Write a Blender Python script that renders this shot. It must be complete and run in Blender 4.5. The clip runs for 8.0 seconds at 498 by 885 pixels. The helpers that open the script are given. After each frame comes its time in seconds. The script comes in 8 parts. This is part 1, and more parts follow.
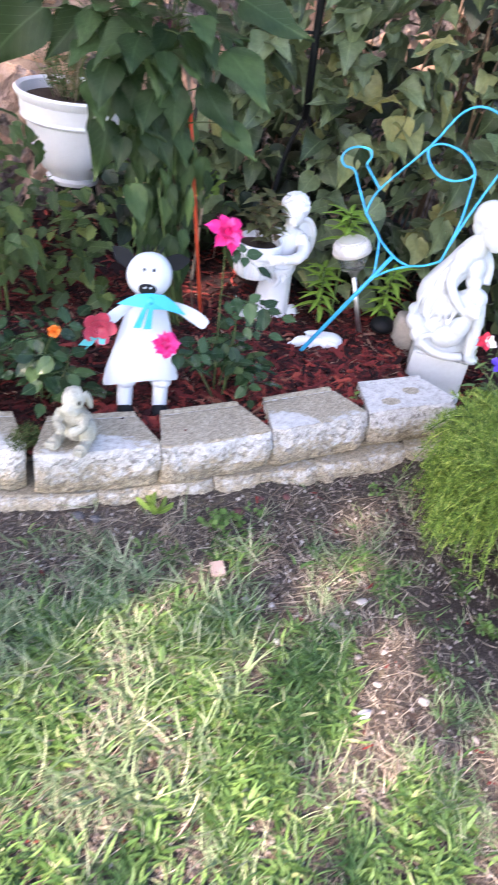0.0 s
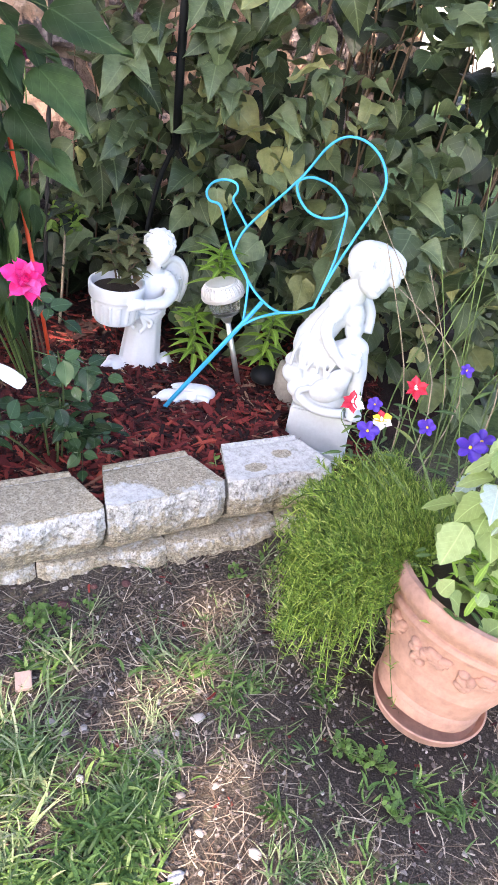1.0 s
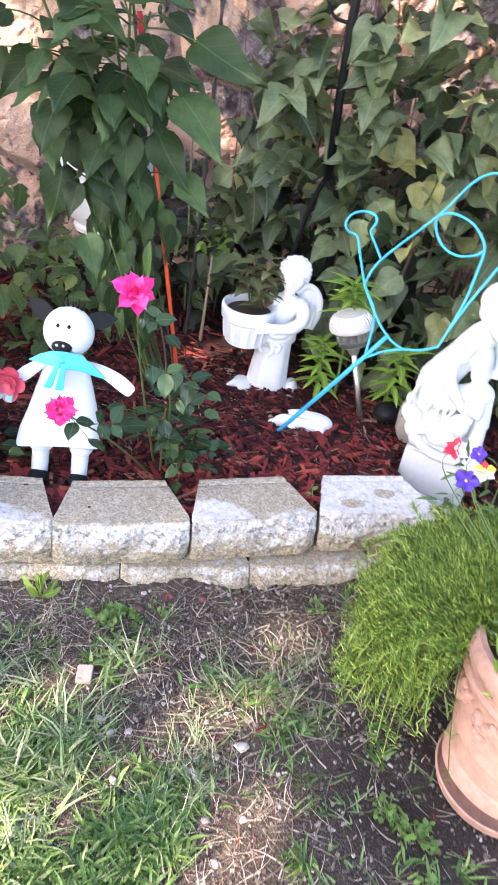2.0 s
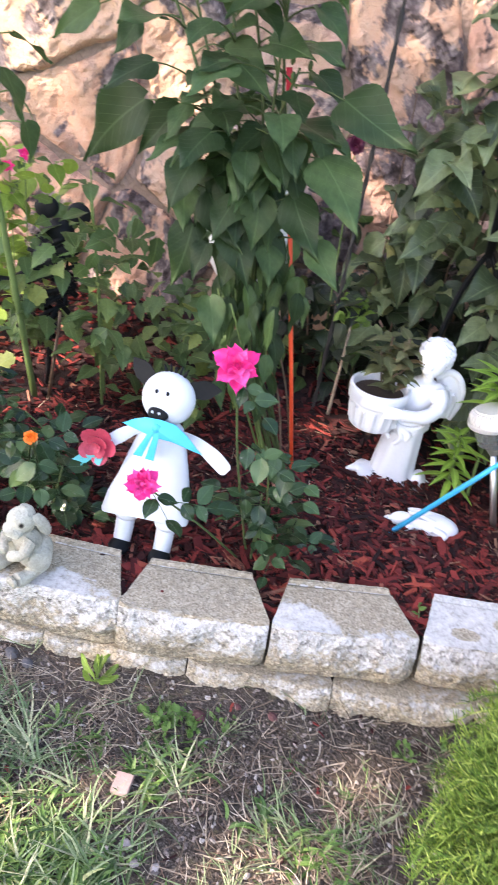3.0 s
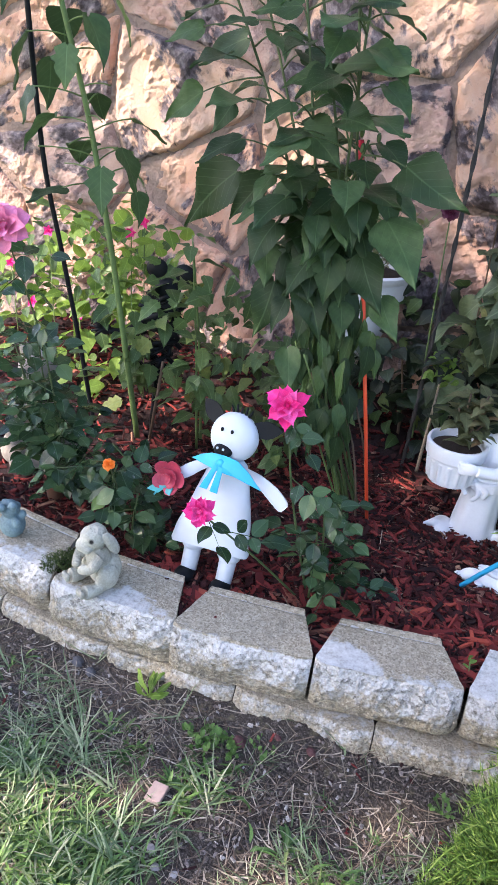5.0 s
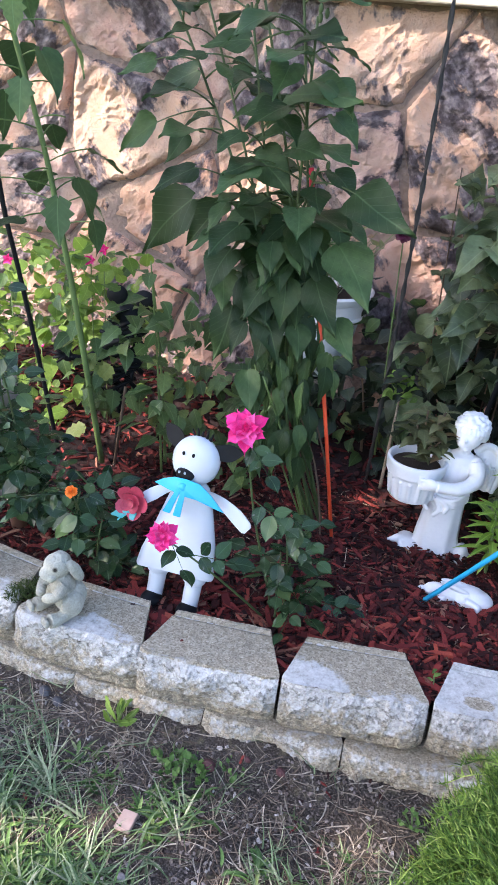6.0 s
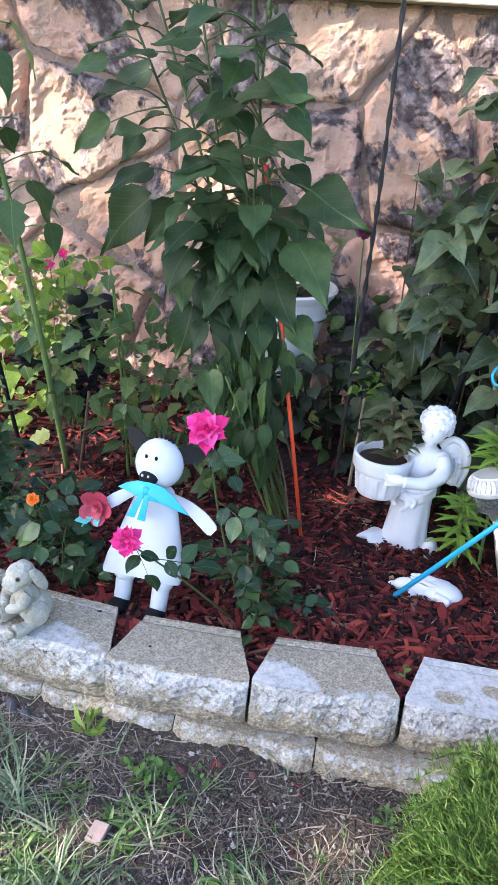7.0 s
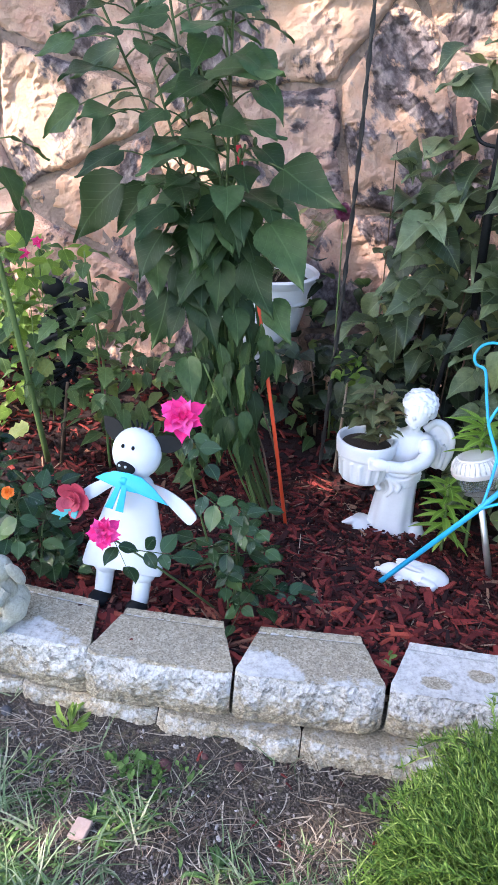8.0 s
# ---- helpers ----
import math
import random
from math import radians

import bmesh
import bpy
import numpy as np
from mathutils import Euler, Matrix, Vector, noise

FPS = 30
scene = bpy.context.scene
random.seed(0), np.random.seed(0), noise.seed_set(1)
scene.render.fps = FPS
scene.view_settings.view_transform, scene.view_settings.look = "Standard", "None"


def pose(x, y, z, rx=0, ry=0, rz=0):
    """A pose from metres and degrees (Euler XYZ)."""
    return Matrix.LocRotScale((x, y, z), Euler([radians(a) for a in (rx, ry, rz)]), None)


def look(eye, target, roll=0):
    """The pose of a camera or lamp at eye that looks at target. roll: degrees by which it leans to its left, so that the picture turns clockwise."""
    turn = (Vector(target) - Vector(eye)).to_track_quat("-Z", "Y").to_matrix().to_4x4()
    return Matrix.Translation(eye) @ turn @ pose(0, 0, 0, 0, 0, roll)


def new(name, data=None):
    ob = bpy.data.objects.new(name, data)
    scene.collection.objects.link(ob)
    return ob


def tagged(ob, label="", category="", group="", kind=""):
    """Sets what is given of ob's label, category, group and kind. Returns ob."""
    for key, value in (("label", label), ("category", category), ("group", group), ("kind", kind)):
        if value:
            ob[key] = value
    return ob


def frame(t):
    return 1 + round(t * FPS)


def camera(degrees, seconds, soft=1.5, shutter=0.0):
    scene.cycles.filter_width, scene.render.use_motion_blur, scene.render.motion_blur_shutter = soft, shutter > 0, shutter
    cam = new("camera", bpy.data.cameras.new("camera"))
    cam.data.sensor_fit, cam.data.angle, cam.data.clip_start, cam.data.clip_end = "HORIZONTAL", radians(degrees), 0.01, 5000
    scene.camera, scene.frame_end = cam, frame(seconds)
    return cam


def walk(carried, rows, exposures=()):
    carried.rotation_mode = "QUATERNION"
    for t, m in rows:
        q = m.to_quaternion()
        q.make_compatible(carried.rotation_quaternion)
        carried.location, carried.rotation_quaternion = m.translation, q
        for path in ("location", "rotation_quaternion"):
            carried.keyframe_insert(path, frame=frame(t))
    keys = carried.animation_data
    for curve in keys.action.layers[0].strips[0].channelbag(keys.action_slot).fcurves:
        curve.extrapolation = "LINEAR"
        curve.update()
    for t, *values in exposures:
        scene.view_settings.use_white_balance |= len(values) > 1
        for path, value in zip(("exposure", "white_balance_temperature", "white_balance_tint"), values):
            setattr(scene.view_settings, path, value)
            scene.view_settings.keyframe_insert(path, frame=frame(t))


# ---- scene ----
cam = camera(37.3, 8.0, soft=0.9, shutter=0.3)
PATH = [
    (0, (0.236, 0.458, 1.292), (0.245, 2.065, 0.102), 10.4),
    (0.5, (0.405, 0.631, 1.283), (0.519, 2.273, 0.147), 11.7),
    (1, (0.515, 0.767, 1.263), (0.602, 2.426, 0.148), 11.5),
    (1.5, (0.621, 0.772, 1.265), (0.467, 2.422, 0.145), 10.6),
    (1.7, (0.663, 0.766, 1.282), (0.407, 2.399, 0.155), 10.1),
    (2.8, (0.697, 1.033, 1.249), (0.001, 2.574, 0.182), 10.1),
    (3, (0.693, 1.037, 1.252), (-0.095, 2.542, 0.195), 9.8),
    (3.5, (0.776, 1.058, 1.266), (-0.192, 2.474, 0.238), 8.9),
    (4, (0.852, 1.059, 1.26), (-0.262, 2.387, 0.263), 7.7),
    (5.5, (0.907, 1.052, 1.276), (-0.247, 2.407, 0.363), 6.1),
    (6, (0.923, 1.058, 1.284), (-0.201, 2.454, 0.395), 5.8),
    (6.5, (0.935, 1.065, 1.285), (-0.161, 2.49, 0.409), 5.4),
    (7, (0.937, 1.085, 1.277), (-0.139, 2.524, 0.398), 4.9),
    (7.5, (0.941, 1.105, 1.27), (-0.116, 2.551, 0.38), 4.3),
    (8, (0.945, 1.122, 1.26), (-0.105, 2.566, 0.358), 3.9),
]
walk(cam, [(t, look(eye, target, roll)) for t, eye, target, roll in PATH], [(0.0, 2.48, 6700, 24), (1.0, 2.52, 7100, 22), (1.7, 2.75, 7000, 22), (2.8, 2.65, 7200, 22), (4.2, 2.3, 6750, 21), (5.5, 2.1, 6400, 19), (8.0, 2.33, 6300, 18)])

# ---------------------------------------------------------------- world and light
world = bpy.data.worlds.new("sky")
scene.world = world
world.use_nodes = True
wn = world.node_tree
sky = wn.nodes.new("ShaderNodeTexSky")
sky.sky_type = "NISHITA"
sky.sun_disc = False
SUN_EL, SUN_AZ = 35.0, 240.0      # height of the sun; the way it comes from, degrees counter-clockwise from +x
sky.sun_elevation = radians(SUN_EL)
sky.sun_rotation = radians(90 - SUN_AZ)
wn.links.new(sky.outputs[0], wn.nodes["Background"].inputs[0])
wn.nodes["Background"].inputs[1].default_value = 0.15
sun = new("sun", bpy.data.lights.new("sun", "SUN"))
sun.data.energy, sun.data.angle, sun.data.color = 3.2, radians(0.6), (1.0, 0.9, 0.76)
sun_way = Vector((math.cos(radians(SUN_AZ)) * math.cos(radians(SUN_EL)), math.sin(radians(SUN_AZ)) * math.cos(radians(SUN_EL)), math.sin(radians(SUN_EL))))
sun.matrix_world = look(sun_way * 20, (0, 0, 0))


# ---------------------------------------------------------------- materials
def nodes(name):
    m = bpy.data.materials.new(name)
    m.use_nodes = True
    t = m.node_tree
    return m, t, t.nodes["Principled BSDF"], t.nodes["Material Output"]


def add(t, kind, **sets):
    n = t.nodes.new(kind)
    for key, value in sets.items():
        n.inputs[key].default_value = value
    return n


def coords(t, space="Object"):
    return t.nodes.new("ShaderNodeTexCoord").outputs[space]


def noisy(t, where, scale, detail=6.0, rough=0.6):
    n = add(t, "ShaderNodeTexNoise", Scale=scale, Detail=detail, Roughness=rough)
    t.links.new(where, n.inputs["Vector"])
    return n.outputs["Fac"]


def ramp(t, fac, stops):
    n = t.nodes.new("ShaderNodeValToRGB")
    e = n.color_ramp.elements
    while len(e) < len(stops):
        e.new(0.5)
    for i, (pos, col) in enumerate(stops):
        e[i].position = pos
        e[i].color = (*col, 1) if len(col) == 3 else col
    t.links.new(fac, n.inputs[0])
    return n.outputs[0]


def blend(t, fac, a, b, mode="MIX"):
    n = t.nodes.new("ShaderNodeMix")
    n.data_type, n.blend_type = "RGBA", mode
    for value, slot in ((fac, n.inputs[0]), (a, n.inputs[6]), (b, n.inputs[7])):
        if hasattr(value, "is_linked") or hasattr(value, "links"):
            t.links.new(value, slot)
        else:
            slot.default_value = (*value, 1) if isinstance(value, tuple) and len(value) == 3 else value
    return n.outputs[2]


def bumped(t, bsdf, height, strength, distance):
    n = add(t, "ShaderNodeBump", Strength=strength, Distance=distance)
    t.links.new(height, n.inputs["Height"])
    t.links.new(n.outputs[0], bsdf.inputs["Normal"])


def grey(v, tint=(1, 1, 1)):
    return tuple(v * k for k in tint)


def make_plain(name, colour, rough=0.6, metal=0.0, vary=0.25, scale=30.0, bump=0.15, dist=0.002, spec=0.4):
    """A surface of one colour with fine grain and larger blotches."""
    m, t, b, _ = nodes(name)
    where = coords(t)
    fine, large = noisy(t, where, scale * 5), noisy(t, where, scale * 0.4)
    dark = tuple(c * (1 - vary) for c in colour)
    light = tuple(min(1, c * (1 + vary * 0.6)) for c in colour)
    base = ramp(t, large, [(0.3, dark), (0.7, light)])
    col = blend(t, 0.35, base, ramp(t, fine, [(0.3, dark), (0.7, light)]))
    t.links.new(col, b.inputs["Base Color"])
    b.inputs["Roughness"].default_value, b.inputs["Metallic"].default_value = rough, metal
    b.inputs["Specular IOR Level"].default_value = spec
    bumped(t, b, fine, bump, dist)
    return m


def make_leaf(name, dark, light, rough=0.5, pale=None, spots=0.0, passing=0.25, veins=1.0):
    """A leaf: midrib and side veins from its own map, hue by leaf, some light passing through."""
    m, t, b, out = nodes(name)
    uv = t.nodes.new("ShaderNodeUVMap")
    sep = t.nodes.new("ShaderNodeSeparateXYZ")
    t.links.new(uv.outputs[0], sep.inputs[0])

    def calc(op, a, c=0.0):
        n = t.nodes.new("ShaderNodeMath")
        n.operation = op
        for value, slot in ((a, n.inputs[0]), (c, n.inputs[1])):
            if hasattr(value, "links"):
                t.links.new(value, slot)
            else:
                slot.default_value = value
        return n.outputs[0]

    across = calc("ABSOLUTE", calc("SUBTRACT", sep.outputs[0], 0.5))
    slant = calc("SUBTRACT", sep.outputs[1], calc("MULTIPLY", across, 0.9))
    ribs = calc("ABSOLUTE", calc("SINE", calc("MULTIPLY", slant, 22.0)))
    side = ramp(t, ribs, [(0.0, (1, 1, 1)), (0.16, (0, 0, 0))])
    mid = ramp(t, across, [(0.0, (1, 1, 1)), (0.022, (0, 0, 0))])
    rnd = t.nodes.new("ShaderNodeObjectInfo").outputs["Random"]
    isle = t.nodes.new("ShaderNodeNewGeometry").outputs["Random Per Island"]
    both = calc("FRACT", calc("ADD", rnd, isle))
    base = ramp(t, both, [(0.0, dark), (0.45, tuple(0.68 * a + 0.32 * c for a, c in zip(dark, light))), (0.86, light), (1.0, pale or light)])
    where = coords(t)
    blotch = noisy(t, where, 6.0)
    base = blend(t, ramp(t, blotch, [(0.4, (0, 0, 0)), (0.75, (0.5, 0.5, 0.5))]), base, tuple(c * 0.6 for c in dark))
    vein = tuple(min(1, c * 1.7 + 0.015) for c in light)
    base = blend(t, calc("MULTIPLY", side, 0.34 * veins), base, vein)
    base = blend(t, calc("MULTIPLY", mid, 0.6 * veins), base, vein)
    if spots:
        dots = noisy(t, where, 55.0, 2.0)
        base = blend(t, ramp(t, dots, [(0.64, (0, 0, 0)), (0.7, (spots, spots, spots))]), base, (0.35, 0.36, 0.3))
    t.links.new(base, b.inputs["Base Color"])
    b.inputs["Roughness"].default_value = rough
    b.inputs["Specular IOR Level"].default_value = 0.35
    bumped(t, b, calc("SUBTRACT", blotch, calc("MULTIPLY", calc("ADD", side, mid), 0.3)), 0.35, 0.004)
    tr = t.nodes.new("ShaderNodeBsdfTranslucent")
    t.links.new(blend(t, 0.5, base, tuple(min(1, c * 2.2) for c in light)), tr.inputs[0])
    mix = add(t, "ShaderNodeMixShader", Fac=passing)
    t.links.new(b.outputs[0], mix.inputs[1])
    t.links.new(tr.outputs[0], mix.inputs[2])
    t.links.new(mix.outputs[0], out.inputs[0])
    return m


def make_block():
    """Tan cast concrete with sandy grain, and a chalky white bloom over the front edge."""
    m, t, b, _ = nodes("concrete_block")
    where = coords(t)
    rnd = t.nodes.new("ShaderNodeObjectInfo").outputs["Random"]
    mid, large = noisy(t, where, 60.0), noisy(t, where, 9.0)
    sand = add(t, "ShaderNodeTexVoronoi", Scale=310.0)
    t.links.new(where, sand.inputs["Vector"])
    cell = t.nodes.new("ShaderNodeSeparateColor")
    t.links.new(sand.outputs["Color"], cell.inputs[0])
    grain = blend(t, 0.35, cell.outputs[0], noisy(t, where, 520.0, 3.0))
    tan = ramp(t, grain, [(0.10, (0.18, 0.152, 0.108)), (0.36, (0.315, 0.265, 0.19)), (0.60, (0.40, 0.345, 0.255)), (0.90, (0.54, 0.48, 0.38))])
    tan = blend(t, ramp(t, mid, [(0.4, (0, 0, 0)), (0.7, (0.5, 0.5, 0.5))]), tan, (0.20, 0.175, 0.13))
    chalk = ramp(t, noisy(t, where, 70.0, 9.0, 0.72), [(0.34, (0.30, 0.29, 0.265)), (0.47, (0.50, 0.49, 0.465)), (0.66, (0.64, 0.635, 0.615))])
    chalk = blend(t, ramp(t, grain, [(0.2, (0.22, 0.22, 0.22)), (0.42, (0, 0, 0))]), chalk, (0.30, 0.285, 0.25))
    attr = t.nodes.new("ShaderNodeAttribute")
    attr.attribute_name = "bloom"
    edge = t.nodes.new("ShaderNodeMath")
    edge.operation = "ADD"
    t.links.new(attr.outputs["Fac"], edge.inputs[0])
    wob = t.nodes.new("ShaderNodeMath")
    wob.operation = "MULTIPLY_ADD"
    wob.inputs[1].default_value, wob.inputs[2].default_value = 1.3, -0.65
    t.links.new(blend(t, 0.5, large, mid), wob.inputs[0])
    t.links.new(wob.outputs[0], edge.inputs[1])
    mask = ramp(t, edge.outputs[0], [(0.46, (0, 0, 0)), (0.6, (0.95, 0.95, 0.95))])
    col = blend(t, mask, tan, chalk)
    pits = blend(t, 0.4, ramp(t, noisy(t, where, 48.0, 8.0, 0.68), [(0.40, (0.95, 0.95, 0.95)), (0.47, (0, 0, 0))]), ramp(t, noisy(t, where, 150.0, 6.0, 0.65), [(0.40, (0.95, 0.95, 0.95)), (0.50, (0, 0, 0))]))
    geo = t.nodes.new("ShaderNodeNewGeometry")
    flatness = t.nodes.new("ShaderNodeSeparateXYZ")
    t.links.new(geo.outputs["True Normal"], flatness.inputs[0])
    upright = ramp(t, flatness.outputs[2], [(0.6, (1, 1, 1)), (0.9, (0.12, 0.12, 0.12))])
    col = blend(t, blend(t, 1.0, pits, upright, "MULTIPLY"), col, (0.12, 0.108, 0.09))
    t.links.new(col, b.inputs["Base Color"])
    b.inputs["Roughness"].default_value = 0.95
    b.inputs["Specular IOR Level"].default_value = 0.2
    bumped(t, b, blend(t, 0.45, grain, mid), 0.8, 0.009)
    force = t.nodes.new("ShaderNodeMath")
    force.operation = "MULTIPLY_ADD"
    force.inputs[1].default_value, force.inputs[2].default_value = 0.75, 0.15
    t.links.new(upright, force.inputs[0])
    t.links.new(force.outputs[0], b.inputs["Normal"].links[0].from_node.inputs["Strength"])
    return m


def make_stone():
    """Pinkish tan split field stone with dark grey and violet weathered skin in ragged patches; hue and grain by stone."""
    m, t, b, _ = nodes("field_stone")
    where = coords(t)
    rnd = t.nodes.new("ShaderNodeObjectInfo").outputs["Random"]
    base = ramp(t, rnd, [(0.0, (0.60, 0.32, 0.22)), (0.25, (0.66, 0.405, 0.285)), (0.5, (0.63, 0.36, 0.27)), (0.75, (0.56, 0.375, 0.325)), (1.0, (0.70, 0.44, 0.295))])
    turn = t.nodes.new("ShaderNodeVectorRotate")
    turn.rotation_type = "Y_AXIS"
    angle = t.nodes.new("ShaderNodeMath")
    angle.operation = "MULTIPLY"
    angle.inputs[1].default_value = 9.0
    t.links.new(rnd, angle.inputs[0])
    t.links.new(angle.outputs[0], turn.inputs["Angle"])
    shift = t.nodes.new("ShaderNodeVectorMath")      # each stone its own piece of the pattern
    shift.operation = "ADD"
    t.links.new(where, shift.inputs[0])
    far = t.nodes.new("ShaderNodeMath")
    far.operation = "MULTIPLY"
    far.inputs[1].default_value = 60.0
    t.links.new(rnd, far.inputs[0])
    t.links.new(far.outputs[0], shift.inputs[1])
    t.links.new(shift.outputs[0], turn.inputs["Vector"])
    warp = add(t, "ShaderNodeMapping")
    t.links.new(turn.outputs[0], warp.inputs[0])
    warp.inputs["Scale"].default_value = (1.0, 1.0, 1.7)
    skin, streak = noisy(t, warp.outputs[0], 3.4, 10.0, 0.62), noisy(t, warp.outputs[0], 14.0, 9.0, 0.66)
    fine, large, grit = noisy(t, where, 48.0, 8.0, 0.7), noisy(t, where, 3.3, 4.0), noisy(t, where, 150.0, 6.0, 0.7)
    ridge = add(t, "ShaderNodeTexNoise", Scale=5.0, Detail=10.0, Roughness=0.6)
    ridge.noise_type = "RIDGED_MULTIFRACTAL"
    t.links.new(warp.outputs[0], ridge.inputs["Vector"])
    crack = ramp(t, ridge.outputs["Fac"], [(0.70, (0, 0, 0)), (1.0, (1, 1, 1))])
    dark = ramp(t, streak, [(0.38, (0.040, 0.034, 0.040)), (0.48, (0.12, 0.10, 0.112)), (0.58, (0.28, 0.235, 0.24)), (0.68, (0.46, 0.37, 0.35))])
    pale = ramp(t, streak, [(0.40, (0, 0, 0)), (0.66, (0.55, 0.55, 0.55))])
    col = blend(t, pale, base, (0.70, 0.53, 0.43))
    col = blend(t, ramp(t, large, [(0.52, (0, 0, 0)), (0.70, (0.55, 0.55, 0.55))]), col, (0.56, 0.34, 0.21))
    col = blend(t, ramp(t, skin, [(0.50, (0, 0, 0)), (0.535, (0.95, 0.95, 0.95))]), col, dark)
    col = blend(t, ramp(t, fine, [(0.60, (0, 0, 0)), (0.70, (0.45, 0.45, 0.45))]), col, (0.16, 0.12, 0.11))
    col = blend(t, blend(t, 1.0, crack, (0.85, 0.85, 0.85), "MULTIPLY"), col, (0.09, 0.07, 0.07))
    t.links.new(col, b.inputs["Base Color"])
    b.inputs["Roughness"].default_value = 0.85
    b.inputs["Specular IOR Level"].default_value = 0.25
    bumped(t, b, blend(t, 0.5, blend(t, 0.5, skin, streak), blend(t, 0.35, blend(t, 1.0, (1.0, 1.0, 1.0), ridge.outputs["Fac"], "SUBTRACT"), grit)), 1.0, 0.085)
    return m


def make_pieces(name, stops, rough=0.85, bump=0.4, by_object=False):
    """Many small pieces: the hue goes by piece, with fine fibre on each."""
    m, t, b, _ = nodes(name)
    if by_object:
        rnd = t.nodes.new("ShaderNodeObjectInfo").outputs["Random"]
    else:
        rnd = t.nodes.new("ShaderNodeNewGeometry").outputs["Random Per Island"]
    where = coords(t)
    fine = noisy(t, where, 300.0, 3.0)
    base = ramp(t, rnd, stops)
    col = blend(t, ramp(t, fine, [(0.35, (0.55, 0.55, 0.55)), (0.6, (0, 0, 0))]), base, tuple(c * 0.45 for c in stops[0][1]))
    t.links.new(col, b.inputs["Base Color"])
    b.inputs["Roughness"].default_value = rough
    b.inputs["Specular IOR Level"].default_value = 0.25
    bumped(t, b, fine, bump, 0.002)
    return m


def make_soil():
    m, t, b, _ = nodes("soil")
    where = coords(t)
    fine, mid, large = noisy(t, where, 260.0, 4.0), noisy(t, where, 40.0), noisy(t, where, 3.5)
    col = ramp(t, fine, [(0.36, (0.012, 0.010, 0.008)), (0.52, (0.050, 0.041, 0.034)), (0.66, (0.155, 0.130, 0.108)), (0.78, (0.42, 0.375, 0.33))])
    col = blend(t, ramp(t, large, [(0.4, (0, 0, 0)), (0.65, (0.4, 0.4, 0.4))]), col, (0.095, 0.074, 0.060))
    col = blend(t, ramp(t, mid, [(0.55, (0, 0, 0)), (0.7, (0.5, 0.5, 0.5))]), col, (0.17, 0.145, 0.08))
    # darker soil with a ragged edge round the pot
    from_pot = t.nodes.new("ShaderNodeVectorMath")
    from_pot.operation = "DISTANCE"
    from_pot.inputs[1].default_value = (0.97, 1.72, 0.0)
    t.links.new(where, from_pot.inputs[0])
    ragged = t.nodes.new("ShaderNodeMath")
    ragged.operation = "MULTIPLY_ADD"
    ragged.inputs[1].default_value = 0.35
    t.links.new(noisy(t, where, 9.0), ragged.inputs[0])
    t.links.new(from_pot.outputs["Value"], ragged.inputs[2])
    near_pot = ramp(t, ragged.outputs[0], [(0.34, (0.7, 0.7, 0.7)), (0.5, (0, 0, 0))])
    col = blend(t, near_pot, col, (0.030, 0.023, 0.020))
    far = t.nodes.new("ShaderNodeVectorMath")
    far.operation = "DISTANCE"
    far.inputs[1].default_value = (0.4, 1.6, 0.0)
    t.links.new(where, far.inputs[0])
    turf = ramp(t, mid, [(0.35, (0.05, 0.085, 0.025)), (0.65, (0.13, 0.19, 0.06))])
    edge = t.nodes.new("ShaderNodeMapRange")
    edge.inputs["From Min"].default_value, edge.inputs["From Max"].default_value = 1.3, 1.9
    t.links.new(far.outputs["Value"], edge.inputs["Value"])
    col = blend(t, edge.outputs[0], col, turf)
    t.links.new(col, b.inputs["Base Color"])
    b.inputs["Roughness"].default_value = 0.95
    b.inputs["Specular IOR Level"].default_value = 0.15
    bumped(t, b, blend(t, 0.5, fine, mid), 0.8, 0.008)
    return m


SOIL = make_soil()
BLOCK = make_block()
STONE = make_stone()
MORTAR = make_plain("mortar", (0.27, 0.195, 0.16), 0.95, vary=0.4, scale=12, bump=1.0, dist=0.02)
TRIM = make_plain("painted_trim", (0.42, 0.36, 0.28), 0.6, vary=0.08, scale=8, bump=0.05)
SIDING = make_plain("siding", (0.30, 0.26, 0.21), 0.7, vary=0.08, scale=8, bump=0.05)
MULCH = make_pieces("red_mulch", [(0.0, (0.012, 0.005, 0.005)), (0.4, (0.042, 0.009, 0.009)), (0.75, (0.155, 0.022, 0.020)), (0.94, (0.29, 0.047, 0.036)), (1.0, (0.30, 0.17, 0.11))])
FIBRE = make_pieces("dark_fibre", [(0.0, (0.012, 0.005, 0.005)), (0.5, (0.040, 0.011, 0.010)), (0.85, (0.12, 0.03, 0.025)), (1.0, (0.30, 0.20, 0.14))])
MULCHCHIP = make_pieces("red_chip", [(0.0, (0.07, 0.012, 0.012)), (0.3, (0.16, 0.022, 0.020)), (0.75, (0.30, 0.042, 0.034)), (0.95, (0.40, 0.075, 0.045)), (1.0, (0.30, 0.15, 0.10))], by_object=True)
BED = make_plain("bed_soil", (0.022, 0.008, 0.008), 0.95, vary=0.5, scale=30, bump=0.8, dist=0.01)
STRAW = make_pieces("straw", [(0.0, (0.11, 0.075, 0.055)), (0.35, (0.28, 0.21, 0.15)), (0.7, (0.43, 0.35, 0.26)), (1.0, (0.58, 0.50, 0.40))])
BROWNSTRAW = make_pieces("brown_straw", [(0.0, (0.045, 0.026, 0.02)), (0.5, (0.13, 0.075, 0.05)), (0.85, (0.26, 0.17, 0.12)), (1.0, (0.42, 0.33, 0.25))])
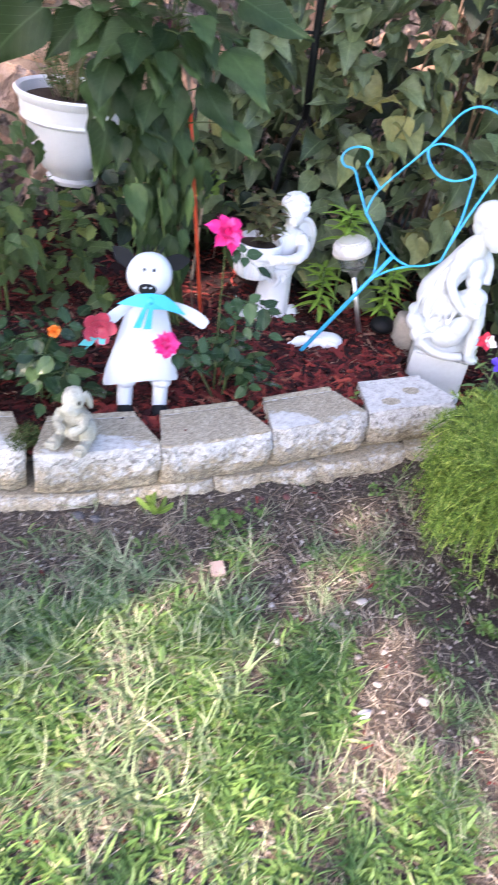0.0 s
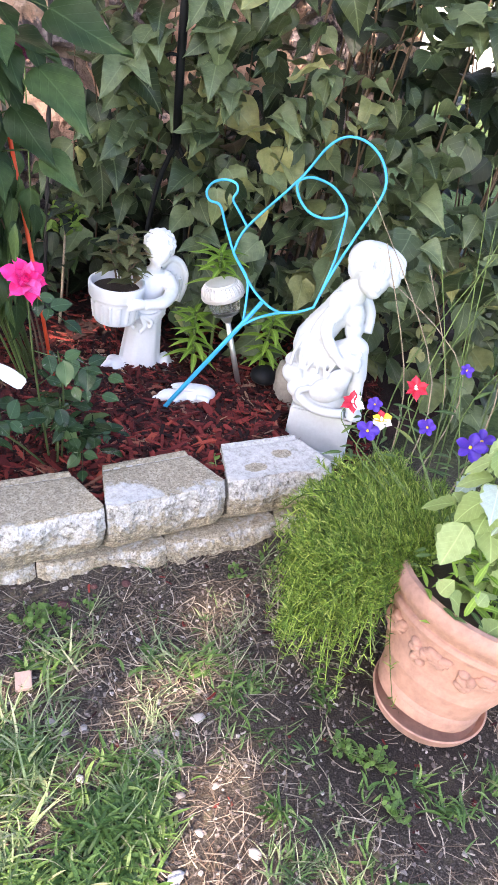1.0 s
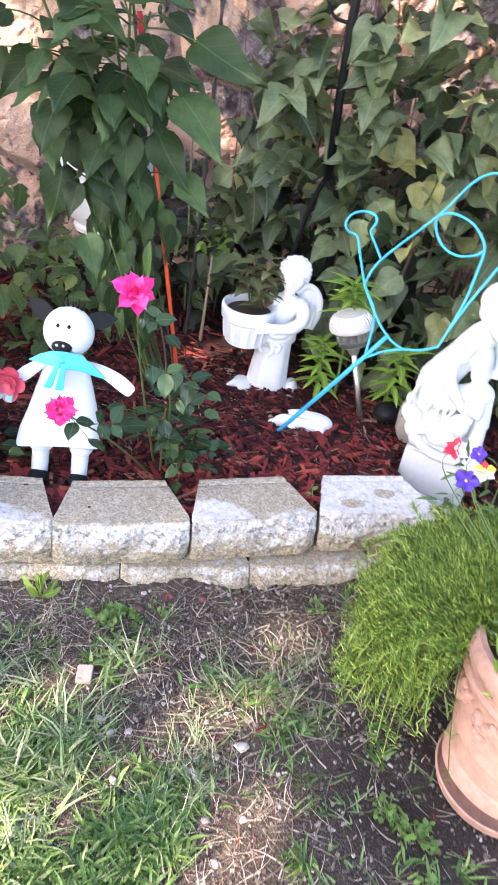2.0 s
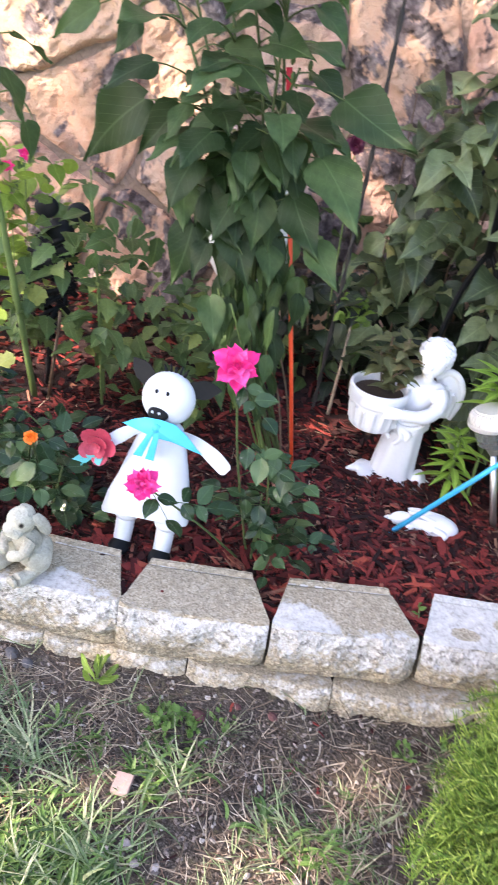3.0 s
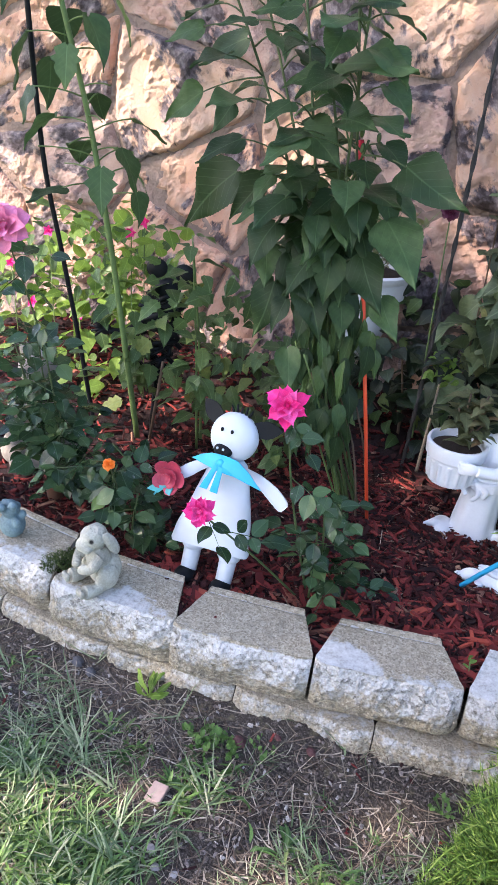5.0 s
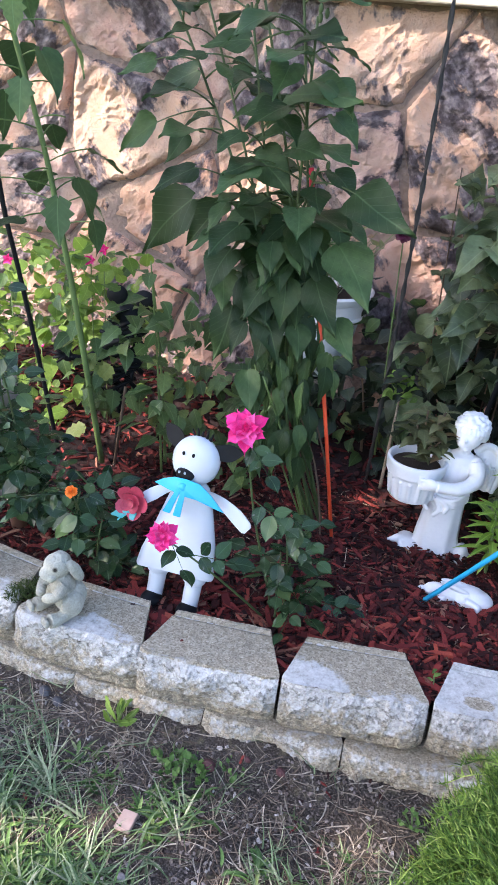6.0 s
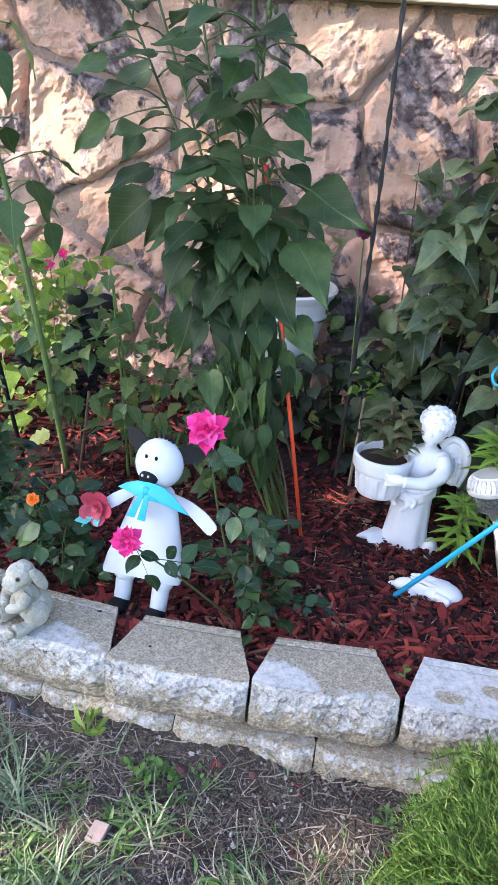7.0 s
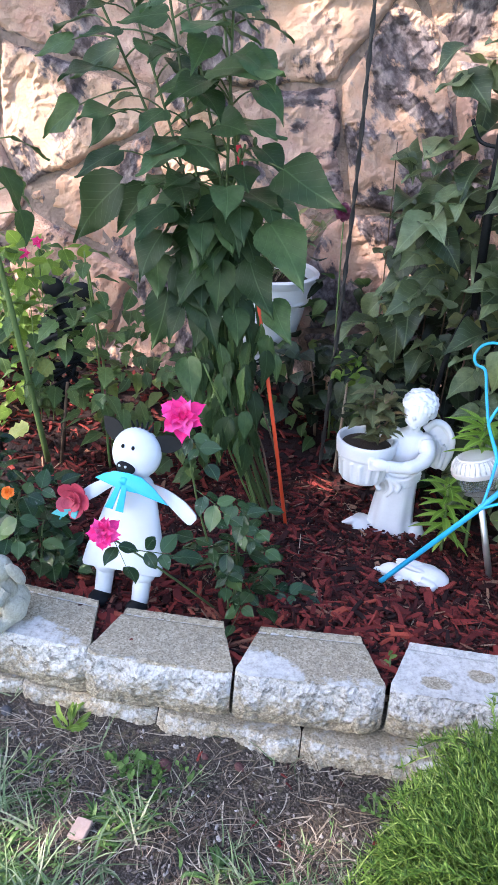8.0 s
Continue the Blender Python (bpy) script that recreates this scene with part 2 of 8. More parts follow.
CRUMB = make_pieces("crumb", [(0.0, (0.05, 0.04, 0.036)), (0.5, (0.15, 0.12, 0.105)), (0.85, (0.28, 0.23, 0.20)), (1.0, (0.5, 0.46, 0.42))])
GRASS = make_pieces("grass_blade", [(0.0, (0.042, 0.09, 0.026)), (0.45, (0.105, 0.195, 0.055)), (0.85, (0.165, 0.265, 0.085)), (1.0, (0.28, 0.32, 0.16))], 0.5, 0.1)
CRABGRASS = make_pieces("crabgrass_blade", [(0.0, (0.032, 0.072, 0.017)), (0.40, (0.075, 0.150, 0.034)), (0.80, (0.150, 0.255, 0.060)), (0.96, (0.25, 0.35, 0.10)), (1.0, (0.44, 0.42, 0.22))], 0.45, 0.1)
PALEGRASS = make_pieces("pale_grass", [(0.0, (0.08, 0.13, 0.05)), (0.45, (0.17, 0.24, 0.11)), (0.8, (0.30, 0.35, 0.19)), (1.0, (0.46, 0.44, 0.28))], 0.5, 0.1)
PEBBLE = make_pieces("pebble", [(0.0, (0.36, 0.30, 0.27)), (0.5, (0.50, 0.44, 0.40)), (1.0, (0.62, 0.58, 0.55))], 0.8, 0.3, True)
BRICKCHIP = make_plain("brick_chip", (0.40, 0.285, 0.245), 0.85, vary=0.2, scale=30, bump=0.4)
GREYROCK = make_plain("grey_rock", (0.085, 0.082, 0.088), 0.8, vary=0.4, scale=40, bump=0.5)
REDROCK = make_plain("red_rock", (0.10, 0.040, 0.038), 0.8, vary=0.4, scale=40, bump=0.5)
PALEWALL = make_plain("pale_siding", (0.75, 0.74, 0.72), 0.7, vary=0.05, scale=2)
WHITE = make_plain("white_paint", (0.72, 0.725, 0.74), 0.45, vary=0.08, scale=25, bump=0.12, dist=0.0015)
RESIN = make_plain("weathered_white", (0.54, 0.57, 0.585), 0.6, vary=0.14, scale=18, bump=0.35, dist=0.003)
COWWHITE = make_plain("enamel_white", (0.54, 0.575, 0.625), 0.35, vary=0.07, scale=12, bump=0.04, dist=0.001)
BLACKMETAL = make_plain("black_enamel", (0.010, 0.011, 0.013), 0.5, vary=0.4, scale=20, bump=0.1, spec=0.12)
BLUECLOTH = make_plain("turquoise_enamel", (0.02, 0.42, 0.68), 0.4, vary=0.12, scale=20, bump=0.05)
WIREBLUE = make_plain("blue_wire", (0.02, 0.36, 0.62), 0.4, vary=0.12, scale=40, bump=0.05)
TEALCAST = make_plain("mottled_cast", (0.17, 0.25, 0.27), 0.7, vary=0.6, scale=40, bump=0.4)
TEAL = make_plain("teal_enamel", (0.05, 0.33, 0.36), 0.45, vary=0.3, scale=40)
REDFLOWER = make_plain("enamel_red", (0.48, 0.06, 0.10), 0.4, vary=0.45, scale=45)
HARE = make_plain("sandstone_cast", (0.46, 0.44, 0.36), 0.9, vary=0.55, scale=45, bump=0.9, dist=0.004)
ht = HARE.node_tree
hb = ht.nodes["Principled BSDF"]
spot = coords(ht)
found = hb.inputs["Base Color"].links[0].from_socket
for side in (-1, 1):
    far = ht.nodes.new("ShaderNodeVectorMath")      # the dark painted eyes of the figurine
    far.operation = "DISTANCE"
    ht.links.new(spot, far.inputs[0])
    far.inputs[1].default_value = (-0.027, side * 0.0225, 0.116)
    found = blend(ht, ramp(ht, far.outputs["Value"], [(0.0040, (1, 1, 1)), (0.0055, (0, 0, 0))]), found, (0.02, 0.015, 0.012))
ht.links.new(found, hb.inputs["Base Color"])
GREYCAST = make_plain("grey_cast", (0.25, 0.22, 0.19), 0.85, vary=0.45, scale=16, bump=0.6, dist=0.005)
TERRA = make_plain("terracotta", (0.47, 0.265, 0.20), 0.8, vary=0.5, scale=11, bump=0.35, dist=0.0025)
POTSOIL = make_plain("potting_soil", (0.06, 0.04, 0.03), 0.95, vary=0.5, scale=60, bump=0.9, dist=0.006)
ORANGE = make_plain("orange_stake", (0.75, 0.085, 0.03), 0.45, vary=0.1, scale=30, bump=0.03)
STEEL = make_plain("brushed_steel", (0.74, 0.74, 0.74), 0.45, 1.0, 0.08, 30, 0.03)
CAPSTEEL = make_plain("satin_cap", (0.62, 0.60, 0.57), 0.4, 0.25, 0.15, 60, 0.06)
STEM = make_plain("green_stem", (0.11, 0.17, 0.05), 0.6, vary=0.35, scale=40)
PETIOLE = make_plain("dark_green_stem", (0.055, 0.085, 0.026), 0.6, vary=0.35, scale=40)
BARK = make_plain("brown_stem", (0.12, 0.078, 0.05), 0.85, vary=0.4, scale=40, bump=0.5)
STAKE = make_plain("weathered_stake", (0.032, 0.028, 0.027), 0.7, vary=0.4, scale=40, bump=0.3)
GREYWOOD = make_plain("grey_wood", (0.30, 0.27, 0.24), 0.9, vary=0.4, scale=20, bump=0.6, dist=0.004)
BROWNCUP = make_plain("brown_plastic", (0.16, 0.08, 0.05), 0.5, vary=0.2, scale=30)
MOSSGREEN = make_pieces("moss_tuft", [(0.0, (0.03, 0.05, 0.015)), (0.6, (0.08, 0.12, 0.03)), (1.0, (0.18, 0.20, 0.07))])
PINK = make_pieces("hot_pink_petal", [(0.0, (0.82, 0.022, 0.20)), (0.5, (0.95, 0.045, 0.30)), (1.0, (0.97, 0.14, 0.44))], 0.55, 0.1, True)
SOFTPINK = make_plain("soft_pink_petal", (0.78, 0.22, 0.38), 0.5, vary=0.2, scale=30, bump=0.05)
ORANGEPETAL = make_plain("orange_petal", (0.85, 0.20, 0.02), 0.5, vary=0.2, scale=60)
PURPLE = make_plain("violet_petal", (0.075, 0.03, 0.36), 0.5, vary=0.4, scale=60)
CRIMSON = make_plain("crimson_petal", (0.55, 0.02, 0.05), 0.5, vary=0.25, scale=60)
YELLOW = make_plain("yellow_petal", (0.75, 0.50, 0.05), 0.5, vary=0.2, scale=60)
WHITEPETAL = make_plain("white_petal", (0.75, 0.68, 0.66), 0.5, vary=0.15, scale=60)
MAROON = make_plain("maroon_petal", (0.10, 0.01, 0.035), 0.5, vary=0.3, scale=60)
HIBISCUS = make_leaf("broad_leaf", (0.013, 0.029, 0.011), (0.058, 0.105, 0.040), 0.46, veins=0.6)
HIBISCUS.node_tree.nodes["Principled BSDF"].inputs["Specular IOR Level"].default_value = 0.2
IVY = make_leaf("lilac_leaf", (0.020, 0.037, 0.017), (0.172, 0.222, 0.108), 0.40, (0.32, 0.31, 0.12), passing=0.2, veins=0.7)
ROSELEAF = make_leaf("rose_leaf", (0.010, 0.028, 0.012), (0.050, 0.100, 0.040), 0.16, (0.10, 0.16, 0.06), spots=0.3)
# leaf colour darkened to stand in for deep shade inside the thickets
SHADELEAF = make_leaf("shade_leaf", (0.005, 0.010, 0.005), (0.024, 0.042, 0.017), 0.45, passing=0.1)
BRIGHTLEAF = make_leaf("bright_leaf", (0.070, 0.135, 0.025), (0.20, 0.31, 0.055), 0.5, passing=0.35)
MIDLEAF = make_leaf("mid_leaf", (0.038, 0.075, 0.025), (0.10, 0.165, 0.052), 0.45, (0.22, 0.25, 0.06))
LILYLEAF = make_leaf("lily_leaf", (0.13, 0.25, 0.035), (0.27, 0.42, 0.075), 0.4, passing=0.35)
CLOVERLEAF = make_leaf("clover_leaf", (0.050, 0.11, 0.025), (0.12, 0.22, 0.05), 0.5, passing=0.3)
PALELEAF = make_leaf("pale_leaf", (0.24, 0.33, 0.10), (0.40, 0.50, 0.22), 0.55, passing=0.35)
SILVERLEAF = make_leaf("silver_leaf", (0.26, 0.34, 0.30), (0.40, 0.48, 0.43), 0.7)
NEEDLE = make_pieces("needle_foliage", [(0.0, (0.030, 0.070, 0.010)), (0.4, (0.14, 0.25, 0.036)), (0.8, (0.28, 0.40, 0.070)), (1.0, (0.48, 0.56, 0.15))], 0.5, 0.1)
BRONZELEAF = make_leaf("bronze_leaf", (0.066, 0.076, 0.034), (0.18, 0.19, 0.085), 0.32, (0.24, 0.13, 0.075), veins=0.6)

m, t, b, _ = nodes("clear_plastic")
b.inputs["Base Color"].default_value = (0.55, 0.56, 0.55, 1)
b.inputs["Transmission Weight"].default_value, b.inputs["Roughness"].default_value, b.inputs["IOR"].default_value = 0.9, 0.12, 1.4
GLASS = m


# ---------------------------------------------------------------- mesh tools
def unit(v):
    v = Vector(v)
    return v.normalized() if v.length > 1e-9 else Vector((0, 0, 1))


class Geo:
    """Gathers vertices and faces for one mesh."""

    def __init__(self):
        self.v, self.f, self.mi, self.uv = [], [], [], {}

    def add(self, verts, faces, mat=0):
        base = len(self.v)
        self.v += [tuple(p) for p in verts]
        self.f += [tuple(i + base for i in f) for f in faces]
        self.mi += [mat] * len(faces)
        return base

    def tube(self, pts, radii, n=8, mat=0, caps=True):
        pts = [Vector(p) for p in pts]
        if not isinstance(radii, (list, tuple)):
            radii = [radii] * len(pts)
        verts, faces, side = [], [], None
        for i, p in enumerate(pts):
            d = unit(pts[min(i + 1, len(pts) - 1)] - pts[max(i - 1, 0)])
            if side is None:
                side = unit(d.cross((0.31, 0.2, 0.93)) if abs(d.z) < 0.9 else d.cross((1, 0.1, 0)))
            side = unit(side - d * side.dot(d))
            up = d.cross(side)
            for k in range(n):
                a = 2 * math.pi * k / n
                verts.append(p + (side * math.cos(a) + up * math.sin(a)) * radii[i])
        for i in range(len(pts) - 1):
            for k in range(n):
                a, b2 = i * n + k, i * n + (k + 1) % n
                faces.append((a, b2, b2 + n, a + n))
        if caps:
            faces.append(tuple(range(n))[::-1])
            faces.append(tuple(range((len(pts) - 1) * n, len(pts) * n)))
        self.add(verts, faces, mat)
        return self

    def ball(self, c, r, rot=(0, 0, 0), seg=16, rings=10, mat=0):
        r = (r, r, r) if isinstance(r, (int, float)) else r
        m = Matrix.Translation(c) @ Euler([radians(a) for a in rot]).to_matrix().to_4x4()
        verts = [m @ Vector((0, 0, r[2]))]
        for i in range(1, rings):
            a = math.pi * i / rings
            for k in range(seg):
                b2 = 2 * math.pi * k / seg
                verts.append(m @ Vector((r[0] * math.sin(a) * math.cos(b2), r[1] * math.sin(a) * math.sin(b2), r[2] * math.cos(a))))
        verts.append(m @ Vector((0, 0, -r[2])))
        faces = [(0, 1 + k, 1 + (k + 1) % seg) for k in range(seg)]
        for i in range(rings - 2):
            for k in range(seg):
                a, b2 = 1 + i * seg + k, 1 + i * seg + (k + 1) % seg
                faces.append((a, a + seg, b2 + seg, b2))
        last, o = len(verts) - 1, 1 + (rings - 2) * seg
        faces += [(last, o + (k + 1) % seg, o + k) for k in range(seg)]
        self.add(verts, faces, mat)
        return self

    def lathe(self, prof, centre=(0, 0, 0), seg=40, mat=0, ripple=0.0, lobes=8, closed=False):
        verts, faces = [], []
        for r, z in prof:
            for k in range(seg):
                a = 2 * math.pi * k / seg
                rr = r * (1 + ripple * math.cos(lobes * a))
                verts.append((centre[0] + rr * math.cos(a), centre[1] + rr * math.sin(a), centre[2] + z))
        for i in range(len(prof) - 1):
            for k in range(seg):
                a, b2 = i * seg + k, i * seg + (k + 1) % seg
                faces.append((a, b2, b2 + seg, a + seg))
        faces.append(tuple(range(seg))[::-1])
        if not closed:
            faces.append(tuple(range((len(prof) - 1) * seg, len(prof) * seg)))
        self.add(verts, faces, mat)
        return self

    def loft(self, rings, seg=28, folds=0, depth=0.0, mat=0):
        """A skin through level ovals: centre x, y, z and half widths; pleated towards the first ring."""
        verts, faces, n = [], [], len(rings)
        for i, (x, y, z, rx, ry) in enumerate(rings):
            for k in range(seg):
                a = 2 * math.pi * k / seg
                w = 1 + depth * math.sin(folds * a + 1.7 * math.sin(2 * a)) * (1 - i / (n - 1))
                verts.append((x + rx * w * math.cos(a), y + ry * w * math.sin(a), z))
        for i in range(n - 1):
            for k in range(seg):
                a, b2 = i * seg + k, i * seg + (k + 1) % seg
                faces.append((a, b2, b2 + seg, a + seg))
        faces += [tuple(range(seg))[::-1], tuple(range((n - 1) * seg, n * seg))]
        self.add(verts, faces, mat)
        return self

    def box(self, c, half, rot=(0, 0, 0), mat=0, bevel=0.0):
        m = Matrix.Translation(c) @ Euler([radians(a) for a in rot]).to_matrix().to_4x4()
        bm = bmesh.new()
        bmesh.ops.create_cube(bm, size=2)
        for v in bm.verts:
            v.co = Vector((v.co.x * half[0], v.co.y * half[1], v.co.z * half[2]))
        if bevel:
            bmesh.ops.bevel(bm, geom=bm.edges[:], offset=bevel, segments=2, affect="EDGES")
        bm.verts.index_update()
        self.add([m @ v.co for v in bm.verts], [[v.index for v in f.verts] for f in bm.faces], mat)
        bm.free()
        return self

    def sheet(self, outline, centre, thick, normal, mat=0):
        """A flat plate of the given outline with a slightly domed front."""
        n = unit(normal)
        k = len(outline)
        front, back = [Vector(p) + n * thick * 0.5 for p in outline], [Vector(p) - n * thick * 0.5 for p in outline]
        self.add(front + [Vector(centre) + n * thick * 1.5], [(i, (i + 1) % k, k) for i in range(k)], mat)
        self.add(back + [Vector(centre) - n * thick * 0.5], [((i + 1) % k, i, k) for i in range(k)], mat)
        self.add(front + back, [(i, k + i, k + (i + 1) % k, (i + 1) % k) for i in range(k)], mat)
        return self

    def mesh(self, name, mats, smooth=True):
        me = bpy.data.meshes.new(name)
        me.from_pydata(self.v, [], self.f)
        for mat in mats if isinstance(mats, (list, tuple)) else [mats]:
            me.materials.append(mat)
        me.polygons.foreach_set("material_index", self.mi)
        if smooth:
            me.polygons.foreach_set("use_smooth", [True] * len(self.f))
        me.update()
        return me

    def crisp(self, name, mats, angle=28):
        """Like mesh(), but edges sharper than the angle stay sharp."""
        me = self.mesh(name, mats)
        me.set_sharp_from_angle(angle=radians(angle))
        return me


def part(name, geo, mats, parent=None, label="", smooth=True):
    """One mesh object, under a thing or a part where parent is given."""
    me = geo if isinstance(geo, bpy.types.Mesh) else geo.mesh(name, mats, smooth)
    ob = new(name, me)
    if parent:
        under(ob, parent)
    if label:
        ob["label"] = label
    return ob


def empty(name, at=(0, 0, 0), label="", category="", group="", kind=""):
    ob = new(name)
    ob.location = at
    ob.empty_display_size = 0.05
    return tagged(ob, label, category, group, kind)


def fuse(ob, voxel=0.004, smooth=6):
    """Melts the solids of a cast figure into one skin."""
    r = ob.modifiers.new("melt", "REMESH")
    r.mode, r.voxel_size, r.use_smooth_shade = "VOXEL", voxel, True
    s = ob.modifiers.new("soften", "SMOOTH")
    s.factor, s.iterations = 0.6, smooth
    return ob


def bezier(a, b2, c, n=8):
    a, b2, c = Vector(a), Vector(b2), Vector(c)
    return [a * (1 - s) ** 2 + b2 * 2 * s * (1 - s) + c * s * s for s in (i / n for i in range(n + 1))]


def smooth_line(pts, per=6, loop=False):
    """A Catmull-Rom line through the points."""
    p = [Vector(q) for q in pts]
    out, k = [], len(p)
    for i in range(k if loop else k - 1):
        a, b2, c, d = (p[(i + j) % k] if loop else p[min(max(i + j, 0), k - 1)] for j in (-1, 0, 1, 2))
        for s in (j / per for j in range(per)):
            out.append(0.5 * ((2 * b2) + (c - a) * s + (2 * a - 5 * b2 + 4 * c - d) * s * s + (3 * b2 - a - 3 * c + d) * s ** 3))
    return out if loop else out + [p[-1]]


# ---------------------------------------------------------------- leaves
def leaf_mesh(name, mat, kind="heart", fold=0.25, droop=0.25, teeth=0.0, wave=0.03, seed=0, n=9):
    """A leaf one unit long, from its stalk at the origin along +y, upper face to +z."""
    r = random.Random(seed)
    shapes = {"heart": ((0, 0.06), (0.04, 0.24), (0.12, 0.37), (0.25, 0.42), (0.4, 0.385), (0.55, 0.305), (0.7, 0.20), (0.85, 0.085), (1, 0.004)),
              "broad": ((0, 0.05), (0.04, 0.20), (0.1, 0.31), (0.2, 0.385), (0.33, 0.40), (0.48, 0.36), (0.64, 0.26), (0.8, 0.14), (0.92, 0.05), (1, 0.004)),
              "hibiscus": ((0, 0.06), (0.03, 0.24), (0.08, 0.36), (0.16, 0.42), (0.26, 0.43), (0.40, 0.385), (0.54, 0.295), (0.66, 0.205), (0.78, 0.12), (0.90, 0.045), (1, 0.004)),
              "rose": ((0, 0.04), (0.08, 0.18), (0.2, 0.29), (0.35, 0.345), (0.5, 0.34), (0.65, 0.28), (0.8, 0.18), (0.92, 0.07), (1, 0.004)),
              "tongue": ((0, 0.03), (0.15, 0.05), (0.3, 0.085), (0.5, 0.13), (0.68, 0.155), (0.82, 0.135), (0.93, 0.08), (1, 0.01)),
              "ovate": ((0, 0.02), (0.06, 0.13), (0.16, 0.24), (0.3, 0.30), (0.45, 0.29), (0.6, 0.235), (0.75, 0.155), (0.9, 0.06), (1, 0.004)),
              "round": ((0, 0.04), (0.08, 0.2), (0.2, 0.32), (0.35, 0.38), (0.5, 0.375), (0.65, 0.32), (0.8, 0.22), (0.92, 0.11), (1, 0.01)),
              "lance": ((0, 0.02), (0.08, 0.055), (0.2, 0.085), (0.35, 0.1), (0.5, 0.095), (0.65, 0.08), (0.8, 0.055), (0.92, 0.025), (1, 0.002)),
              "maple": ((0, 0.05), (0.06, 0.28), (0.15, 0.42), (0.24, 0.26), (0.34, 0.45), (0.45, 0.28), (0.6, 0.33), (0.78, 0.13), (1, 0.005))}
    xs, ws = zip(*shapes[kind])
    bend = r.uniform(-0.06, 0.06)
    me_v, me_f, uvs = [], [], []
    steps = [i / n for i in range(n + 1)]
    cols = (-1, -0.5, 0, 0.5, 1)
    for i, s in enumerate(steps):
        w = float(np.interp(s, xs, ws)) * (1 + (teeth if i % 2 else -teeth))
        back = 0.07 * (1 - s / 0.15) if kind in ("heart", "maple", "broad", "hibiscus") and s < 0.15 else 0
        for c in cols:
            x = c * w
            z = abs(c) * w * fold - droop * s * s + wave * math.sin(9 * s + 3 * c + seed) * abs(c)
            me_v.append((x + bend * math.sin(math.pi * s), s - back * abs(c), z))
            uvs.append((0.5 + x, s))
    k = len(cols)
    for i in range(n):
        for j in range(k - 1):
            a = i * k + j
            me_f.append((a, a + 1, a + k + 1, a + k))
    me = bpy.data.meshes.new(name)
    me.from_pydata(me_v, [], me_f)
    lay = me.uv_layers.new(name="map")
    for loop in me.loops:
        lay.data[loop.index].uv = uvs[loop.vertex_index]
    me.polygons.foreach_set("use_smooth", [True] * len(me_f))
    me.materials.append(mat)
    me.update()
    return me


def leaf_frame(p, d, n, scale, flat=1.0):
    """Where a leaf stands: its stalk's end, the way of its tip, and the way of its upper face."""
    y = unit(d)
    x = unit(y.cross(unit(n)))
    z = x.cross(y)
    m = Matrix((x, y, z)).transposed().to_4x4()
    return Matrix.Translation(p) @ m @ Matrix.Diagonal((scale * flat, scale, scale, 1))


def under(ob, parent):
    """Hangs ob under a thing, keeping its place in the world."""
    ob.parent = parent
    ob.matrix_parent_inverse = Matrix.Translation(parent.location).inverted()
    return ob


def put_leaf(meshes, rnd, parent, p, d, n, scale, flat=1.0, name="leaf"):
    ob = new(name, rnd.choice(meshes))
    ob.matrix_basis = leaf_frame(p, d, n, scale, flat)
    return under(ob, parent)


def spray_mesh(name, mat, leaflet, count=5, size=0.05, seed=0):
    """A compound leaf: leaflets in pairs along a stalk with one at its end, joined. About 0.1 long, along +y."""
    r = random.Random(seed)
    bm = bmesh.new()
    bm.loops.layers.uv.new("map")
    length = size * (0.5 + count * 0.42)
    spots = [(length, 0)] + [(length * (0.3 + 0.6 * (i // 2) / max(1, (count - 1) // 2)), -1 if i % 2 else 1) for i in range(count - 1)]
    for y, s in spots:
        tmp = leaflet.copy()
        turn = 0 if s == 0 else -s * radians(r.uniform(50, 70))
        sc = size * r.uniform(0.7, 1.25)
        tmp.transform(Matrix.Translation((s * 0.004, y, -0.15 * y * y / length)) @ Euler((radians(r.uniform(-40, 15)), radians(r.uniform(-30, 30)), turn)).to_matrix().to_4x4() @ Matrix.Scale(sc, 4))
        bm.from_mesh(tmp)
        bpy.data.meshes.remove(tmp)
    me = bpy.data.meshes.new(name)
    bm.to_mesh(me)
    bm.free()
    g = Geo()
    g.tube([(0, 0, 0), (0, length * 0.5, -0.04 * length), (0, length, -0.15 * length)], [0.0014, 0.0011, 0.0008], 5)
    extra = g.mesh("stalk", mat)
    bm = bmesh.new()
    bm.from_mesh(me)
    bm.from_mesh(extra)
    bm.to_mesh(me)
    bm.free()
    bpy.data.meshes.remove(extra)
    for p in me.polygons:
        p.use_smooth = True
    me.materials.clear()
    me.materials.append(mat)
    return me


# ---------------------------------------------------------------- ground
def bed_height(x, y):
    """The mulch: level with the top of the blocks in front, lower towards the house."""
    back = max(0.0, -0.45 * x + 0.89 * y - 1.72)
    corner = max(0.0, min(1.0, (x - 0.66) / 0.10)) * max(0.0, min(1.0, (2.78 - y) / 0.12))
    return 0.165 - 0.055 * min(1.0, back / 0.9) - 0.10 * corner + 0.012 * noise.noise((x * 4, y * 4, 0.3))


def wall_line(x):
    return float(np.interp(x, (-0.85, -0.54, -0.23, 0.05, 0.31, 0.57, 0.82), (1.60, 1.675, 1.738, 1.85, 2.0, 2.168, 2.3)))


